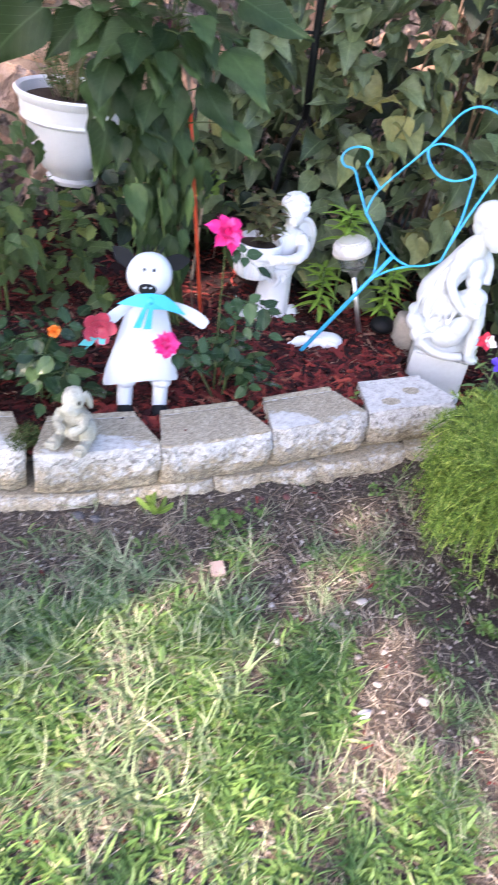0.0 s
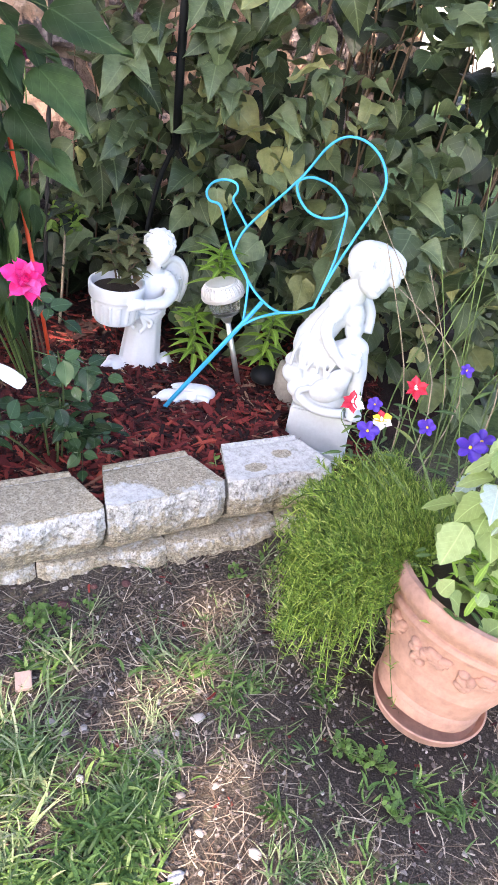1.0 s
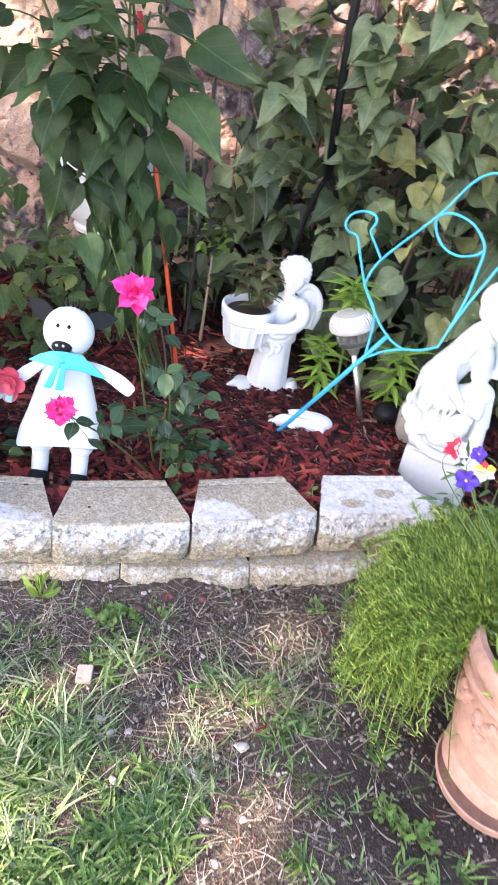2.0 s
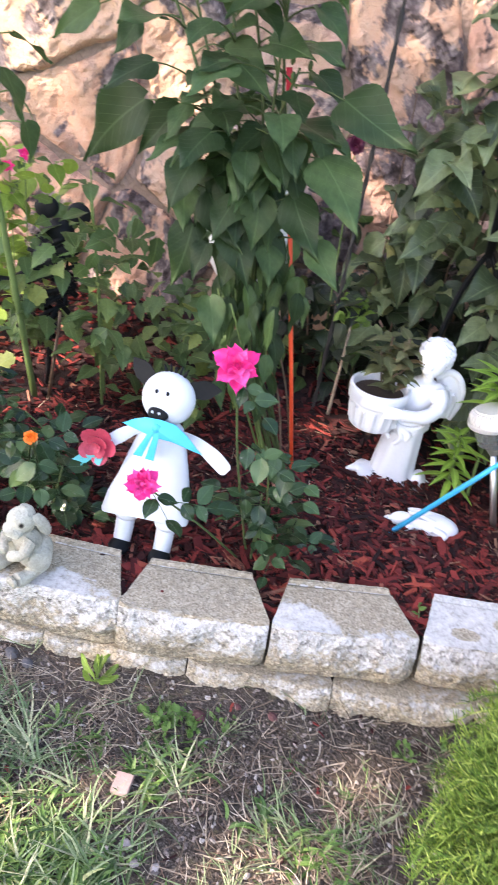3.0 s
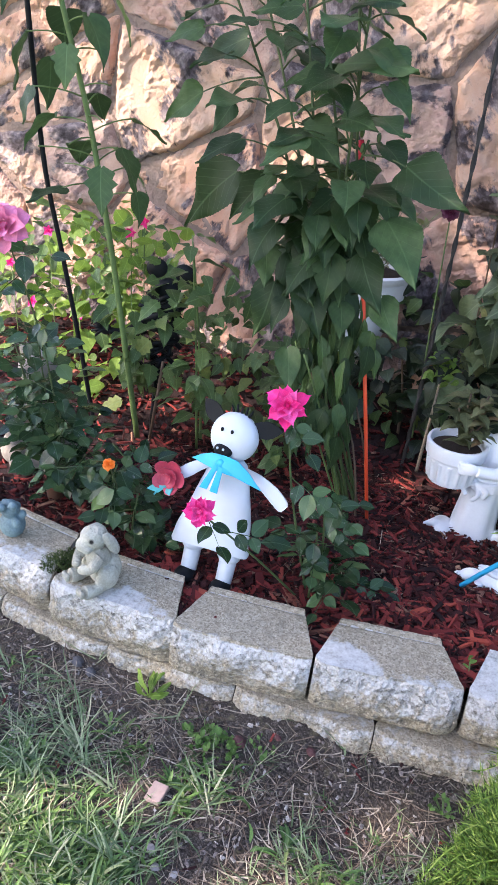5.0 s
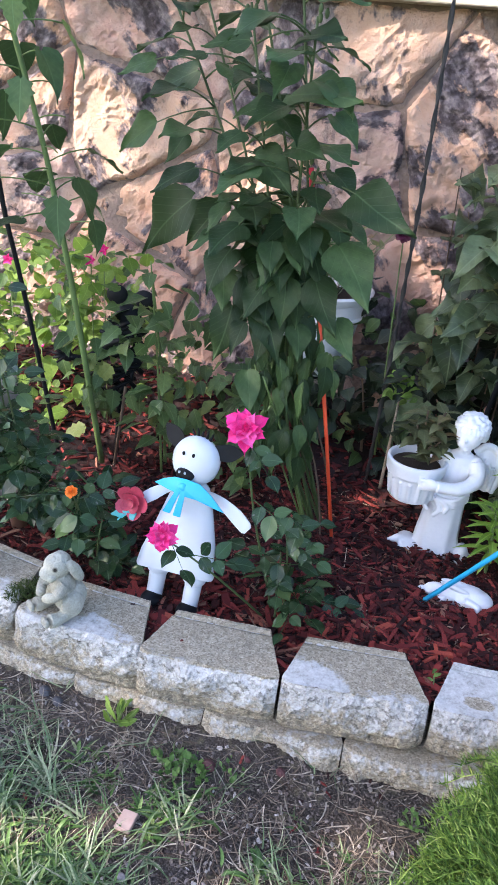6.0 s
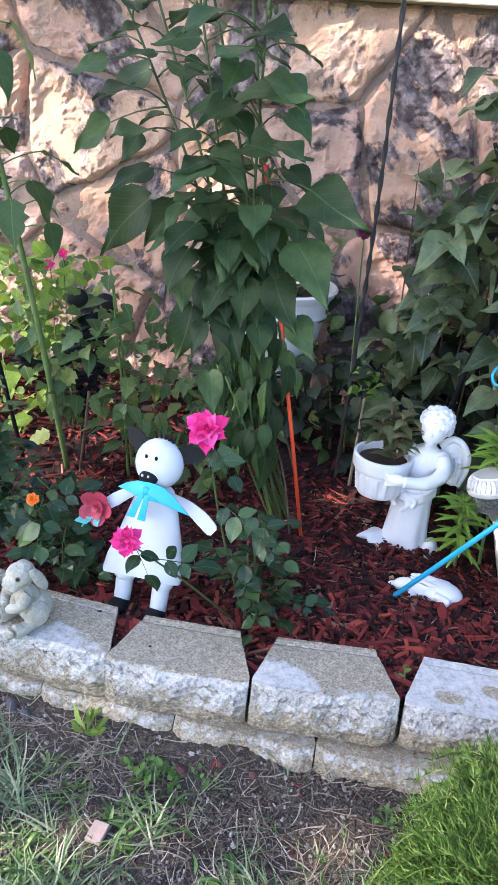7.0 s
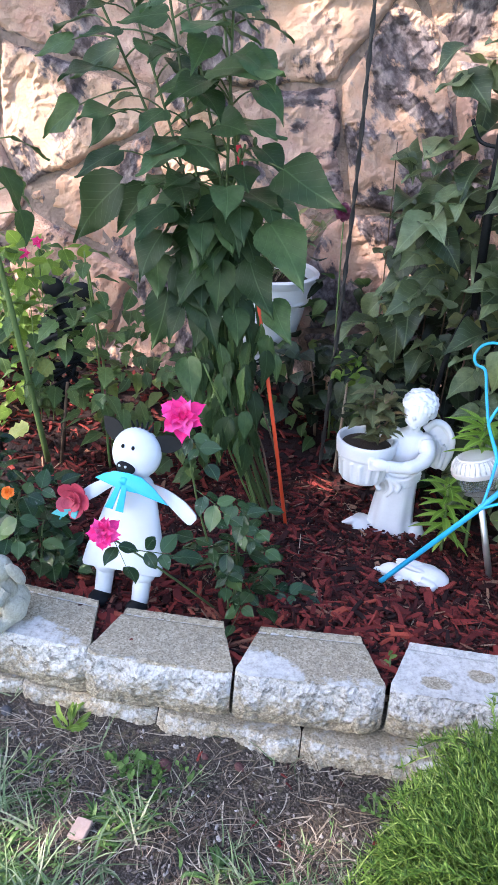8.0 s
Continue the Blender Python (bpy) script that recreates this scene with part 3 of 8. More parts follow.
def lawn_height(x, y):
    near = max(0.0, 1 - abs(wall_line(x) - y) / 0.16) if y < wall_line(x) + 0.2 else 0.0
    near *= max(0.0, min(1.0, (x + 2.3) / 0.3)) * max(0.0, min(1.0, (1.45 - x) / 0.3))
    return -0.004 + 0.054 * near + 0.012 * noise.noise((x * 3.1, y * 3.1, 1.7)) + 0.007 * noise.noise((x * 13, y * 13, 2.2))


def graded(lo, hi, step, far):
    inner = list(np.arange(lo, hi + step / 2, step))
    out, s, a, b2 = [], step, lo, hi
    while b2 < far:
        s *= 1.6
        a, b2 = a - s, b2 + s
        out += [a, b2]
    return sorted(inner + out)


def build_ground():
    xs, ys = graded(-0.9, 1.9, 0.025, 900), graded(0.6, 2.4, 0.025, 900)
    g = Geo()
    nx = len(xs)
    g.v = [(x, y, lawn_height(x, y) if abs(x) < 40 and abs(y) < 40 else 0.0) for y in ys for x in xs]
    g.f = [(j * nx + i, j * nx + i + 1, (j + 1) * nx + i + 1, (j + 1) * nx + i) for j in range(len(ys) - 1) for i in range(nx - 1)]
    g.mi = [0] * len(g.f)
    return tagged(part("ground", g, SOIL), "bare grey-brown lawn soil in front of the flower bed", "ground", kind="structure")


build_ground()

# the line of the block wall: front top left corner and heading of each upper block
WALL_ROW = [(-0.845, 1.60, 13), (-0.545, 1.675, 15), (-0.232, 1.738, 23), (0.046, 1.850, 29.5), (0.310, 2.000, 33), (0.566, 2.168, 29)]
LOW_ROW = [(-0.669, 1.622, 15), (-0.379, 1.700, 18.5), (-0.095, 1.795, 25), (0.177, 1.922, 27), (0.444, 2.058, 31), (0.701, 2.212, 31)]


def build_bed():
    g = Geo()
    xs, ys = np.arange(-2.0, 1.45, 0.05), np.arange(1.4, 4.3, 0.05)
    row = [(p[0] + 0.06 * math.sin(radians(-p[2])) * -0, p[1]) for p in WALL_ROW]

    def front(x):
        px = [-2.03, -1.437] + [p[0] for p in WALL_ROW] + [0.83, 1.0, 1.5]
        py = [1.385, 1.478] + [p[1] for p in WALL_ROW] + [2.32, 2.6, 2.9]
        return float(np.interp(x, px, py)) + 0.06

    keep = {}
    for j, y in enumerate(ys):
        for i, x in enumerate(xs):
            if y > front(x) - 0.05:
                keep[i, j] = len(g.v)
                yy = max(y, front(x))
                g.v.append((x, yy, bed_height(x, yy)))
    for i, j in keep:
        q = [(i, j), (i + 1, j), (i + 1, j + 1), (i, j + 1)]
        if all(k in keep for k in q):
            g.f.append(tuple(keep[k] for k in q))
            g.mi.append(0)
    tagged(part("bed_soil", g, BED), "dark red-brown soil of the raised flower bed", "flower bed", kind="structure")
    return front


bed_front = build_bed()


# ---------------------------------------------------------------- block wall
def block_mesh(seed, white, face, H=0.096):
    """A split-face block 0.30 wide and 0.10 high: narrower behind, rough in front. white: how far the bloom comes back."""
    rnd = random.Random(seed)
    n, rows, depth = 84, 34, 0.155
    off = Vector((seed * 3.7, seed * 1.3, 0))
    verts, faces, bloom = [], [], []

    def rough(x, z):
        q = Vector((x, 0, z)) * 26 + off
        big = noise.noise(Vector((x * 9, 2, z * 16)) + off)
        crag = abs(noise.noise(q * 1.4)) + 0.6 * abs(noise.noise(q * 3.3))
        chip = noise.turbulence(Vector((x * 11, 4, z * 19)) + off, 5, True, noise_basis="PERLIN_ORIGINAL", amplitude_scale=0.62, frequency_scale=2.1)
        return 0.005 * noise.noise(q * 0.7) + 0.004 * (crag - 0.35) + 0.010 * big + 0.013 * (chip - 0.6) + 0.0018 * noise.noise(q * 6.1)

    for j in range(rows + 1):
        for i in range(n + 1):
            u = i / n
            x = 0.297 * u
            edge = min(u, 1 - u) * 0.297
            z = H * (j / rows)
            chamf = 0.013 * max(0, 1 - edge / 0.03) ** 1.5
            lip = 0.006 * max(0, (j / rows - 0.75) / 0.25) ** 2 + 0.008 * max(0, (0.2 - j / rows) / 0.2) ** 2
            y = chamf + lip + 0.002 - 0.014 * math.sin(math.pi * min(1, 0.08 + 0.9 * j / rows)) + rough(x, z) * (0.35 if j in (0, rows) else 1)
            verts.append((x + (0.002 * noise.noise((x * 30, z * 40, seed)) if 0 < i < n else 0), y, z + (0.003 * noise.noise((x * 40, 5, seed)) if j == rows else 0)))
    k = n + 1
    for j in range(rows):
        for i in range(n):
            a = j * k + i
            faces.append((a, a + 1, a + k + 1, a + k))
    # the top, drawn in towards the back
    m_rows = 18
    top = rows * k
    last = top
    for j in range(1, m_rows + 1):
        s = j / m_rows
        start = len(verts)
        for i in range(n + 1):
            u = i / n
            fx, fy, fz = verts[top + i]
            inset = 0.042 * (s if s > 0.15 else 0.15 * (s / 0.15) ** 2 * 1.0)
            x = inset + (0.297 - 2 * inset) * u
            y = fy * (1 - s) + depth * s
            groove = -0.0045 if j == m_rows - 2 else 0.001 if j > m_rows - 2 else 0
            verts.append((x, y, H + groove + 0.0012 * noise.noise((x * 60, y * 60, seed))))
        for i in range(n):
            a, b2 = last + i, start + i
            faces.append((a, a + 1, b2 + 1, b2))
        last = start
    # back and sides down to the ground, and the under face
    base = len(verts)
    for i in range(n + 1):
        x, y, z = verts[last + i]
        verts.append((x, y, 0.0))
    for i in range(n):
        faces.append((last + i, last + i + 1, base + i + 1, base + i))
    tl = [top] + [top + k + k * j for j in range(m_rows)]
    tr = [top + n] + [top + k + n + k * j for j in range(m_rows)]
    faces.append(tuple([j * k for j in range(rows)] + tl + [base])[::-1])
    faces.append(tuple([j * k + n for j in range(rows)] + tr + [base + n]))
    faces.append((0, base, base + n, n))
    me = bpy.data.meshes.new("block")
    me.from_pydata(verts, [], faces)
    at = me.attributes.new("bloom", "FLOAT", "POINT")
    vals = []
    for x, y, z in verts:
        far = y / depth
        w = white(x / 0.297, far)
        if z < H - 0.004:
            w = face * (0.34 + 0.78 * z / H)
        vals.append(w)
    at.data.foreach_set("value", vals)
    me.materials.append(BLOCK)
    me.polygons.foreach_set("use_smooth", [False] * len(faces))
    me.update()
    return me


def build_wall():
    wall = empty("garden_wall", (0.1, 1.9, 0), "two courses of tan split-face concrete blocks with white bloom", "garden wall", kind="structure")
    # the chalky bloom on each upper block: 0 bare, 1 white, by the way across and the way back
    blooms = [lambda u, s: 0.55 - 0.6 * s, lambda u, s: 0.7 - 0.7 * s, lambda u, s: 0.62 - 1.0 * s + 0.40 * max(0, 1 - abs(u - 0.55) * 3.5), lambda u, s: 0.55 - 1.6 * s,
              lambda u, s: 0.66 - 1.3 * s + 0.62 * max(0.0, min(1.0, (0.50 - u) * 5)) * (1 - 0.2 * s), lambda u, s: 0.95 - 0.75 * max(0.0, 1 - ((u - 0.3) / 0.16) ** 2 - ((s - 0.3) / 0.16) ** 2) - 0.75 * max(0.0, 1 - ((u - 0.62) / 0.14) ** 2 - ((s - 0.55) / 0.16) ** 2)]
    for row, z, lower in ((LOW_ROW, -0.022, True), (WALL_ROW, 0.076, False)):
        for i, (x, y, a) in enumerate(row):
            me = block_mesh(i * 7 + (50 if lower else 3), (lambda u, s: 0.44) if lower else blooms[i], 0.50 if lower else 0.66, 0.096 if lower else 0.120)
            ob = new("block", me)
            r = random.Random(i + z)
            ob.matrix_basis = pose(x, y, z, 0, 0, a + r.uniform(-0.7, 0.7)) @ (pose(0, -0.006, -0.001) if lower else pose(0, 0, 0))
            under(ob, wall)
    # the wall runs on past the corner of the bed
    for i, (x, y, a) in enumerate(((-1.140, 1.535, 12.5), (-1.437, 1.478, 11), (-1.735, 1.428, 9.5), (-2.03, 1.385, 8))):
        for z, dx, tall in ((-0.022, 0.10, 0.096), (0.076, 0.0, 0.120)):
            ob = new("block", block_mesh(81 + 2 * i + (z > 0), blooms[i % 2], 0.5, tall))
            ob.matrix_basis = pose(x + dx, y + dx * 0.2, z, 0, 0, a)
            under(ob, wall)
    return wall


build_wall()


# ---------------------------------------------------------------- house wall
WALL_AT, WALL_TURN = Vector((-0.58, 3.5, 0)), 24.0
WALL_POSE = pose(WALL_AT.x, WALL_AT.y, 0, 0, 0, WALL_TURN)


def clip(poly, p, nrm):
    out = []
    for i, a in enumerate(poly):
        b2 = poly[(i + 1) % len(poly)]
        da, db = (a - p).dot(nrm), (b2 - p).dot(nrm)
        if da <= 0:
            out.append(a)
        if da * db < 0:
            out.append(a.lerp(b2, da / (da - db)))
    return out


def build_house():
    """The stone wall, in its own frame: x along it, z up, its face at y = 0 towards -y."""
    rnd = random.Random(11)
    house = empty("wall_house", (0, 0, 0), "rough pinkish field-stone house wall with grey patches", "house wall", kind="structure")
    house.matrix_basis = WALL_POSE
    X0, X1, Z1 = -2.6, 1.80, 1.56
    g = Geo()
    g.box(((X0 + X1) / 2, 2.0, Z1 / 2), ((X1 - X0) / 2, 2.0, Z1 / 2))
    ob = new("mortar", g.mesh("mortar", MORTAR, False))
    ob.parent = house
    g = Geo()
    g.box(((X0 + X1) / 2, 2.0, (Z1 + 3.0) / 2 + 0.02), ((X1 - X0) / 2, 1.98, (3.0 - Z1) / 2 - 0.02))
    for i in range(11):
        g.box(((X0 + X1) / 2, 0.008, Z1 + 0.16 + i * 0.125), ((X1 - X0) / 2, 0.012, 0.062), rot=(5, 0, 0))
    ob = new("siding", g.mesh("siding", SIDING, False))
    ob.parent = house
    g = Geo()
    g.box(((X0 + X1) / 2, -0.02, Z1 + 0.045), ((X1 - X0) / 2, 0.05, 0.042), bevel=0.004)
    g.box(((X0 + X1) / 2, -0.04, Z1 - 0.008), ((X1 - X0) / 2, 0.045, 0.012), bevel=0.003)
    ob = new("ledge", g.mesh("ledge", TRIM, False))
    ob.parent = house
    # stones: cells of a jittered grid, wider than high
    seeds = []
    for r in range(5):
        for c in range(10):
            seeds.append(Vector((X0 + (c + 0.5 * (r % 2) + rnd.uniform(-0.48, 0.48)) * 0.52, (r + 0.5 + rnd.uniform(-0.48, 0.48)) * 0.325)))
    for i, s in enumerate(seeds):
        poly = [Vector((X0, 0)), Vector((X1, 0)), Vector((X1, Z1 - 0.02)), Vector((X0, Z1 - 0.02))]
        tilt = 0.0
        for k, o in enumerate(seeds):
            if k != i and (o - s).length < 1.2:
                d = o - s
                poly = clip(poly, s + d * 0.5, d.normalized())
                if len(poly) < 3:
                    break
        if len(poly) < 3:
            continue
        cen = sum(poly, Vector((0, 0))) / len(poly)
        if min(abs(p.x - X0) for p in poly) < 0.001 and cen.x < X0:
            continue
        # its face: a fine grid drawn in to the outline, set back from its neighbours by the joint
        edges = [(q, poly[(j + 1) % len(poly)]) for j, q in enumerate(poly)]
        inward = []
        for q, q2 in edges:
            n2 = Vector((-(q2 - q).y, (q2 - q).x)).normalized()
            inward.append((q, n2 if (cen - q).dot(n2) > 0 else -n2))
        proud, tilt = rnd.uniform(0.018, 0.036), rnd.uniform(0, math.pi)
        lean = (rnd.uniform(-0.06, 0.06), rnd.uniform(-0.07, 0.07))
        ct, st = math.cos(tilt), math.sin(tilt)
        x0, x1, z0, z1 = min(q.x for q in poly), max(q.x for q in poly), min(q.y for q in poly), max(q.y for q in poly)
        step, verts, faces, spot = 0.0135, [], [], {}
        nx, nz = int((x1 - x0) / step) + 2, int((z1 - z0) / step) + 2
        for jz in range(nz):
            for jx in range(nx):
                q = Vector((x0 + jx * step, z0 + jz * step))
                wob = 0.020 * noise.noise((q.x * 8, q.y * 8, 3.0)) + 0.006 * noise.noise((q.x * 34, q.y * 34, 5.0)) + 0.010
                near = min((q - e).dot(n2) for e, n2 in inward) - wob
                if near < -step * 1.2:
                    continue
                if near < 0:
                    e, n2 = min(inward, key=lambda en: (q - en[0]).dot(en[1]))
                    q = q - n2 * near
                rise = max(0.0, min(1.0, near / 0.020)) ** 0.5
                ux, uz = (q.x - cen.x) * ct + (q.y - cen.y) * st, -(q.x - cen.x) * st + (q.y - cen.y) * ct
                ridge = 1 - abs(noise.noise((ux * 5 + i * 7, uz * 13, 1.0))) * 2
                flake = math.floor(4 * noise.noise((ux * 4 + i * 3, uz * 9, 6.0)) + 1.5 * noise.noise((ux * 22, uz * 30, i)))
                rough = 0.008 * ridge + 0.0080 * flake + 0.004 * noise.noise((ux * 40, uz * 70, i * 2.0)) + 0.010 * noise.noise((q.x * 5, q.y * 5, i))
                y = 0.004 - rise * (proud + max(-0.008, rough) + lean[0] * (q.x - cen.x) + lean[1] * (q.y - cen.y))
                spot[jx, jz] = len(verts)
                verts.append((q.x, min(y, 0.004), q.y))
        for jx, jz in spot:
            quad = [(jx, jz), (jx + 1, jz), (jx + 1, jz + 1), (jx, jz + 1)]
            if all(k in spot for k in quad):
                faces.append(tuple(spot[k] for k in quad))
        me = bpy.data.meshes.new("stone")
        me.from_pydata(verts, [], faces)
        me.materials.append(STONE)
        me.update()
        ob = new("stone", me)
        ob.parent = house
    return house


build_house()


# ---------------------------------------------------------------- mulch, straw, grass
def sliver(r, L, W, T):
    """One splinter: eight corners, drawn out to a point at one or both ends."""
    a, c = (r.uniform(0.35, 0.95), r.uniform(0.55, 1.0)) if W > 0.12 * L else (r.uniform(0.05, 0.45), r.uniform(0.2, 0.9))
    k, s = r.uniform(-0.35, 0.35), r.uniform(-0.3, 0.3)
    pts = []
    for z in (-1, 1):
        for x, w in ((-0.5, a), (-0.12 + s * 0.5, 1.0), (0.2 + s * 0.5, r.uniform(0.7, 1.0)), (0.5, c)):
            y0 = k * W * (4 * x * x)
            for y in (-1, 1):
                pts.append(Vector((x * L + 0.04 * L * y * r.uniform(-1, 1), y0 + y * W / 2 * w, z * T / 2 * (0.35 + 0.65 * w))))
    return pts


SLIVER_FACES = [(0, 1, 3, 2), (2, 3, 5, 4), (4, 5, 7, 6), (8, 10, 11, 9), (10, 12, 13, 11), (12, 14, 15, 13), (0, 2, 10, 8), (2, 4, 12, 10), (4, 6, 14, 12), (1, 9, 11, 3), (3, 11, 13, 5), (5, 13, 15, 7), (0, 8, 9, 1), (6, 7, 15, 14)]


def chips(name, count, place, size, mat, seed, label, category, tilt=0.35):
    """Splinters of wood laid at random."""
    r = np.random.RandomState(seed)
    verts, faces = [], []
    for _ in range(count):
        x, y, z = place(r)
        L, W, T = (r.uniform(*s) for s in size)
        if r.rand() < 0.25:
            L *= 0.45
        rot = Euler((r.normal(0, tilt), r.normal(0, tilt * 0.7), r.uniform(0, 2 * math.pi))).to_matrix()
        base = len(verts)
        for p in sliver(r, L, W, T):
            v = rot @ p
            verts.append((x + v.x, y + v.y, z + v.z + T * 0.5))
        faces += [tuple(base + i for i in f) for f in SLIVER_FACES]
    me = bpy.data.meshes.new(name)
    me.from_pydata(verts, [], faces)
    me.materials.append(mat)
    me.update()
    return tagged(new(name, me), label, category, kind="stuff")


def in_bed(near):
    def place(r):
        while True:
            x, y = (r.uniform(-0.7, 1.0), r.uniform(1.75, 2.9)) if near else (r.uniform(-1.9, 0.9), r.uniform(1.8, 3.4))
            back = y - bed_front(x)
            if back > 0.0 and 0.407 * -(x + 0.58) * 1 + 0.914 * (y - 3.5) < -0.03:
                return x, y, bed_height(x, y) + r.uniform(-0.004, 0.014)
    return place


MULCH_LABEL = "dyed red wood mulch of splintered chips covering the bed"
chips("mulch", 1300, in_bed(True), ((0.030, 0.080), (0.007, 0.017), (0.003, 0.008)), MULCH, 4, MULCH_LABEL, "mulch", 0.22)
chips("mulch", 6500, in_bed(True), ((0.016, 0.060), (0.003, 0.010), (0.002, 0.006)), MULCH, 5, MULCH_LABEL, "mulch")
chips("mulch", 17000, in_bed(True), ((0.015, 0.060), (0.0012, 0.0034), (0.0012, 0.003)), FIBRE, 7, MULCH_LABEL, "mulch", 0.4)
chips("mulch", 5000, in_bed(False), ((0.02, 0.07), (0.005, 0.018), (0.003, 0.007)), MULCH, 6, MULCH_LABEL, "mulch")
chips("dry_stalks", 260, in_bed(True), ((0.04, 0.13), (0.0012, 0.0024), (0.001, 0.002)), STRAW, 8, "thin dry stalks lying on the red mulch", "straw", 0.25)


def build_top_chips():
    """The chips that lie uppermost along the wall, one by one."""
    r = np.random.RandomState(15)
    bed = empty("mulch_chips", (0.25, 2.3, 0.16), "splintered red-dyed bark chips lying uppermost on the bed", "mulch")
    stock = []
    for _ in range(24):
        me = bpy.data.meshes.new("chip")
        me.from_pydata(sliver(r, 1.0, r.uniform(0.15, 0.34), r.uniform(0.08, 0.14)), [], SLIVER_FACES)
        me.materials.append(MULCHCHIP)
        me.update()
        stock.append(me)
    n = 0
    while n < 300:
        x, y = r.uniform(-0.15, 0.72), r.uniform(1.9, 2.65)
        back = y - bed_front(x)
        if not 0.02 < back < 0.36:
            continue
        ob = new("chip", stock[r.randint(24)])
        s = r.uniform(0.026, 0.068)
        ob.matrix_basis = Matrix.Translation((x, y, bed_height(x, y) + 0.014)) @ Euler((r.normal(0, 0.25), r.normal(0, 0.2), r.uniform(0, 6.28))).to_matrix().to_4x4() @ Matrix.Scale(s, 4)
        under(ob, bed)
        n += 1


build_top_chips()


def lushness(x, y):
    """How thickly the lawn grows: bare along the wall and by the pot, thick nearer the lawn."""
    wall = y - (bed_front(x) - 0.06)
    far = -wall
    v = min(1.0, max(0.0, (far - 0.10) / 0.22)) * (0.45 if far < 0.3 else 1.0)
    bare = max(0, 1 - math.hypot((x - 0.42) / 0.20, (y - 1.72) / 0.22)) + max(0, 1 - math.hypot((x - 0.62) / 0.12, (y - 1.42) / 0.3)) * 0.8
    bare += max(0, 1 - math.hypot((x - 0.75) / 0.2, (y - 1.9) / 0.25)) * 1.1
    bare += 0.9 * max(0, 1 - math.hypot((x - 0.12) / 0.1, (y - 1.1) / 0.12)) + max(0, 1 - math.hypot((x - 0.82) / 0.2, (y - 1.25) / 0.12)) * 0.7
    bare += 1.2 * max(0, 1 - math.hypot((x - 0.04) / 0.11, (y - 1.10) / 0.10)) + 0.9 * max(0, 1 - math.hypot((x - 0.27) / 0.09, (y - 1.03) / 0.08)) + 1.0 * max(0, 1 - math.hypot((x - 0.79) / 0.13, (y - 1.14) / 0.14)) + 0.9 * max(0, 1 - math.hypot((x - 0.60) / 0.10, (y - 1.36) / 0.24))
    patch = 0.40 + 0.9 * noise.noise((x * 5.5, y * 5.5, 7.7)) + 0.5 * noise.noise((x * 14, y * 14, 3.3))
    right = 0.55 if x > 0.75 else 1.0
    return max(0.0, min(1.0, v * right * (0.25 + patch) - bare))


def blades(name, count, seed, mat, label, category, length, width, rise, thick=True, weight=None, region=(-0.9, 1.6, 0.72, 2.15), flat=False):
    r = np.random.RandomState(seed)
    verts, faces = [], []
    done = 0
    tries = 0
    while done < count and tries < count * 40:
        tries += 1
        x, y = r.uniform(region[0], region[1]), r.uniform(region[2], region[3])
        worn = 0.15 + 0.85 * max(0.0, min(1.0, (math.hypot(x - 1.02, y - 1.75) - 0.22) / 0.18))  # bare soil round the pot
        if y > bed_front(x) - 0.075 or r.rand() > weight(x, y) * worn:
            continue
        tuft = r.randint(2, 6) if not flat else 1
        a0 = r.uniform(0, 6.283)
        for _ in range(tuft):
            a = a0 + r.normal(0, 0.9)
            L, W = r.uniform(*length), r.uniform(*width)
            up = r.uniform(*rise)
            bx, by = x + r.normal(0, 0.006), y + r.normal(0, 0.006)
            bz = lawn_height(bx, by) - 0.002
            dx, dy = math.cos(a), math.sin(a)
            base = len(verts)
            n = 4
            arch = r.uniform(0.2, 0.9)
            sway = r.normal(0, 0.3)
            for i in range(n + 1):
                s = i / n
                hz = L * up * (s - arch * 0.5 * s * s)
                hx = L * math.sqrt(max(0, 1 - up * up * 0.8)) * s
                ang = a + sway * s
                px, py, pz = bx + math.cos(ang) * hx, by + math.sin(ang) * hx, bz + max(hz, 0.002)
                w = W * (1 - s ** 1.5) * 0.5 + 0.0002
                verts.append((px - dy * w, py + dx * w, pz))
                verts.append((px + dy * w, py - dx * w, pz + w * 0.6))
            for i in range(n):
                q = base + 2 * i
                faces.append((q, q + 1, q + 3, q + 2))
            done += 1
    me = bpy.data.meshes.new(name)
    me.from_pydata(verts, [], faces)
    me.materials.append(mat)
    me.polygons.foreach_set("use_smooth", [True] * len(faces))
    me.update()
    return tagged(new(name, me), label, category, kind="stuff")


blades("grass", 9000, 21, GRASS, "short patchy green lawn grass with bare spots", "grass", (0.016, 0.050), (0.002, 0.005), (0.25, 0.95), weight=lushness)


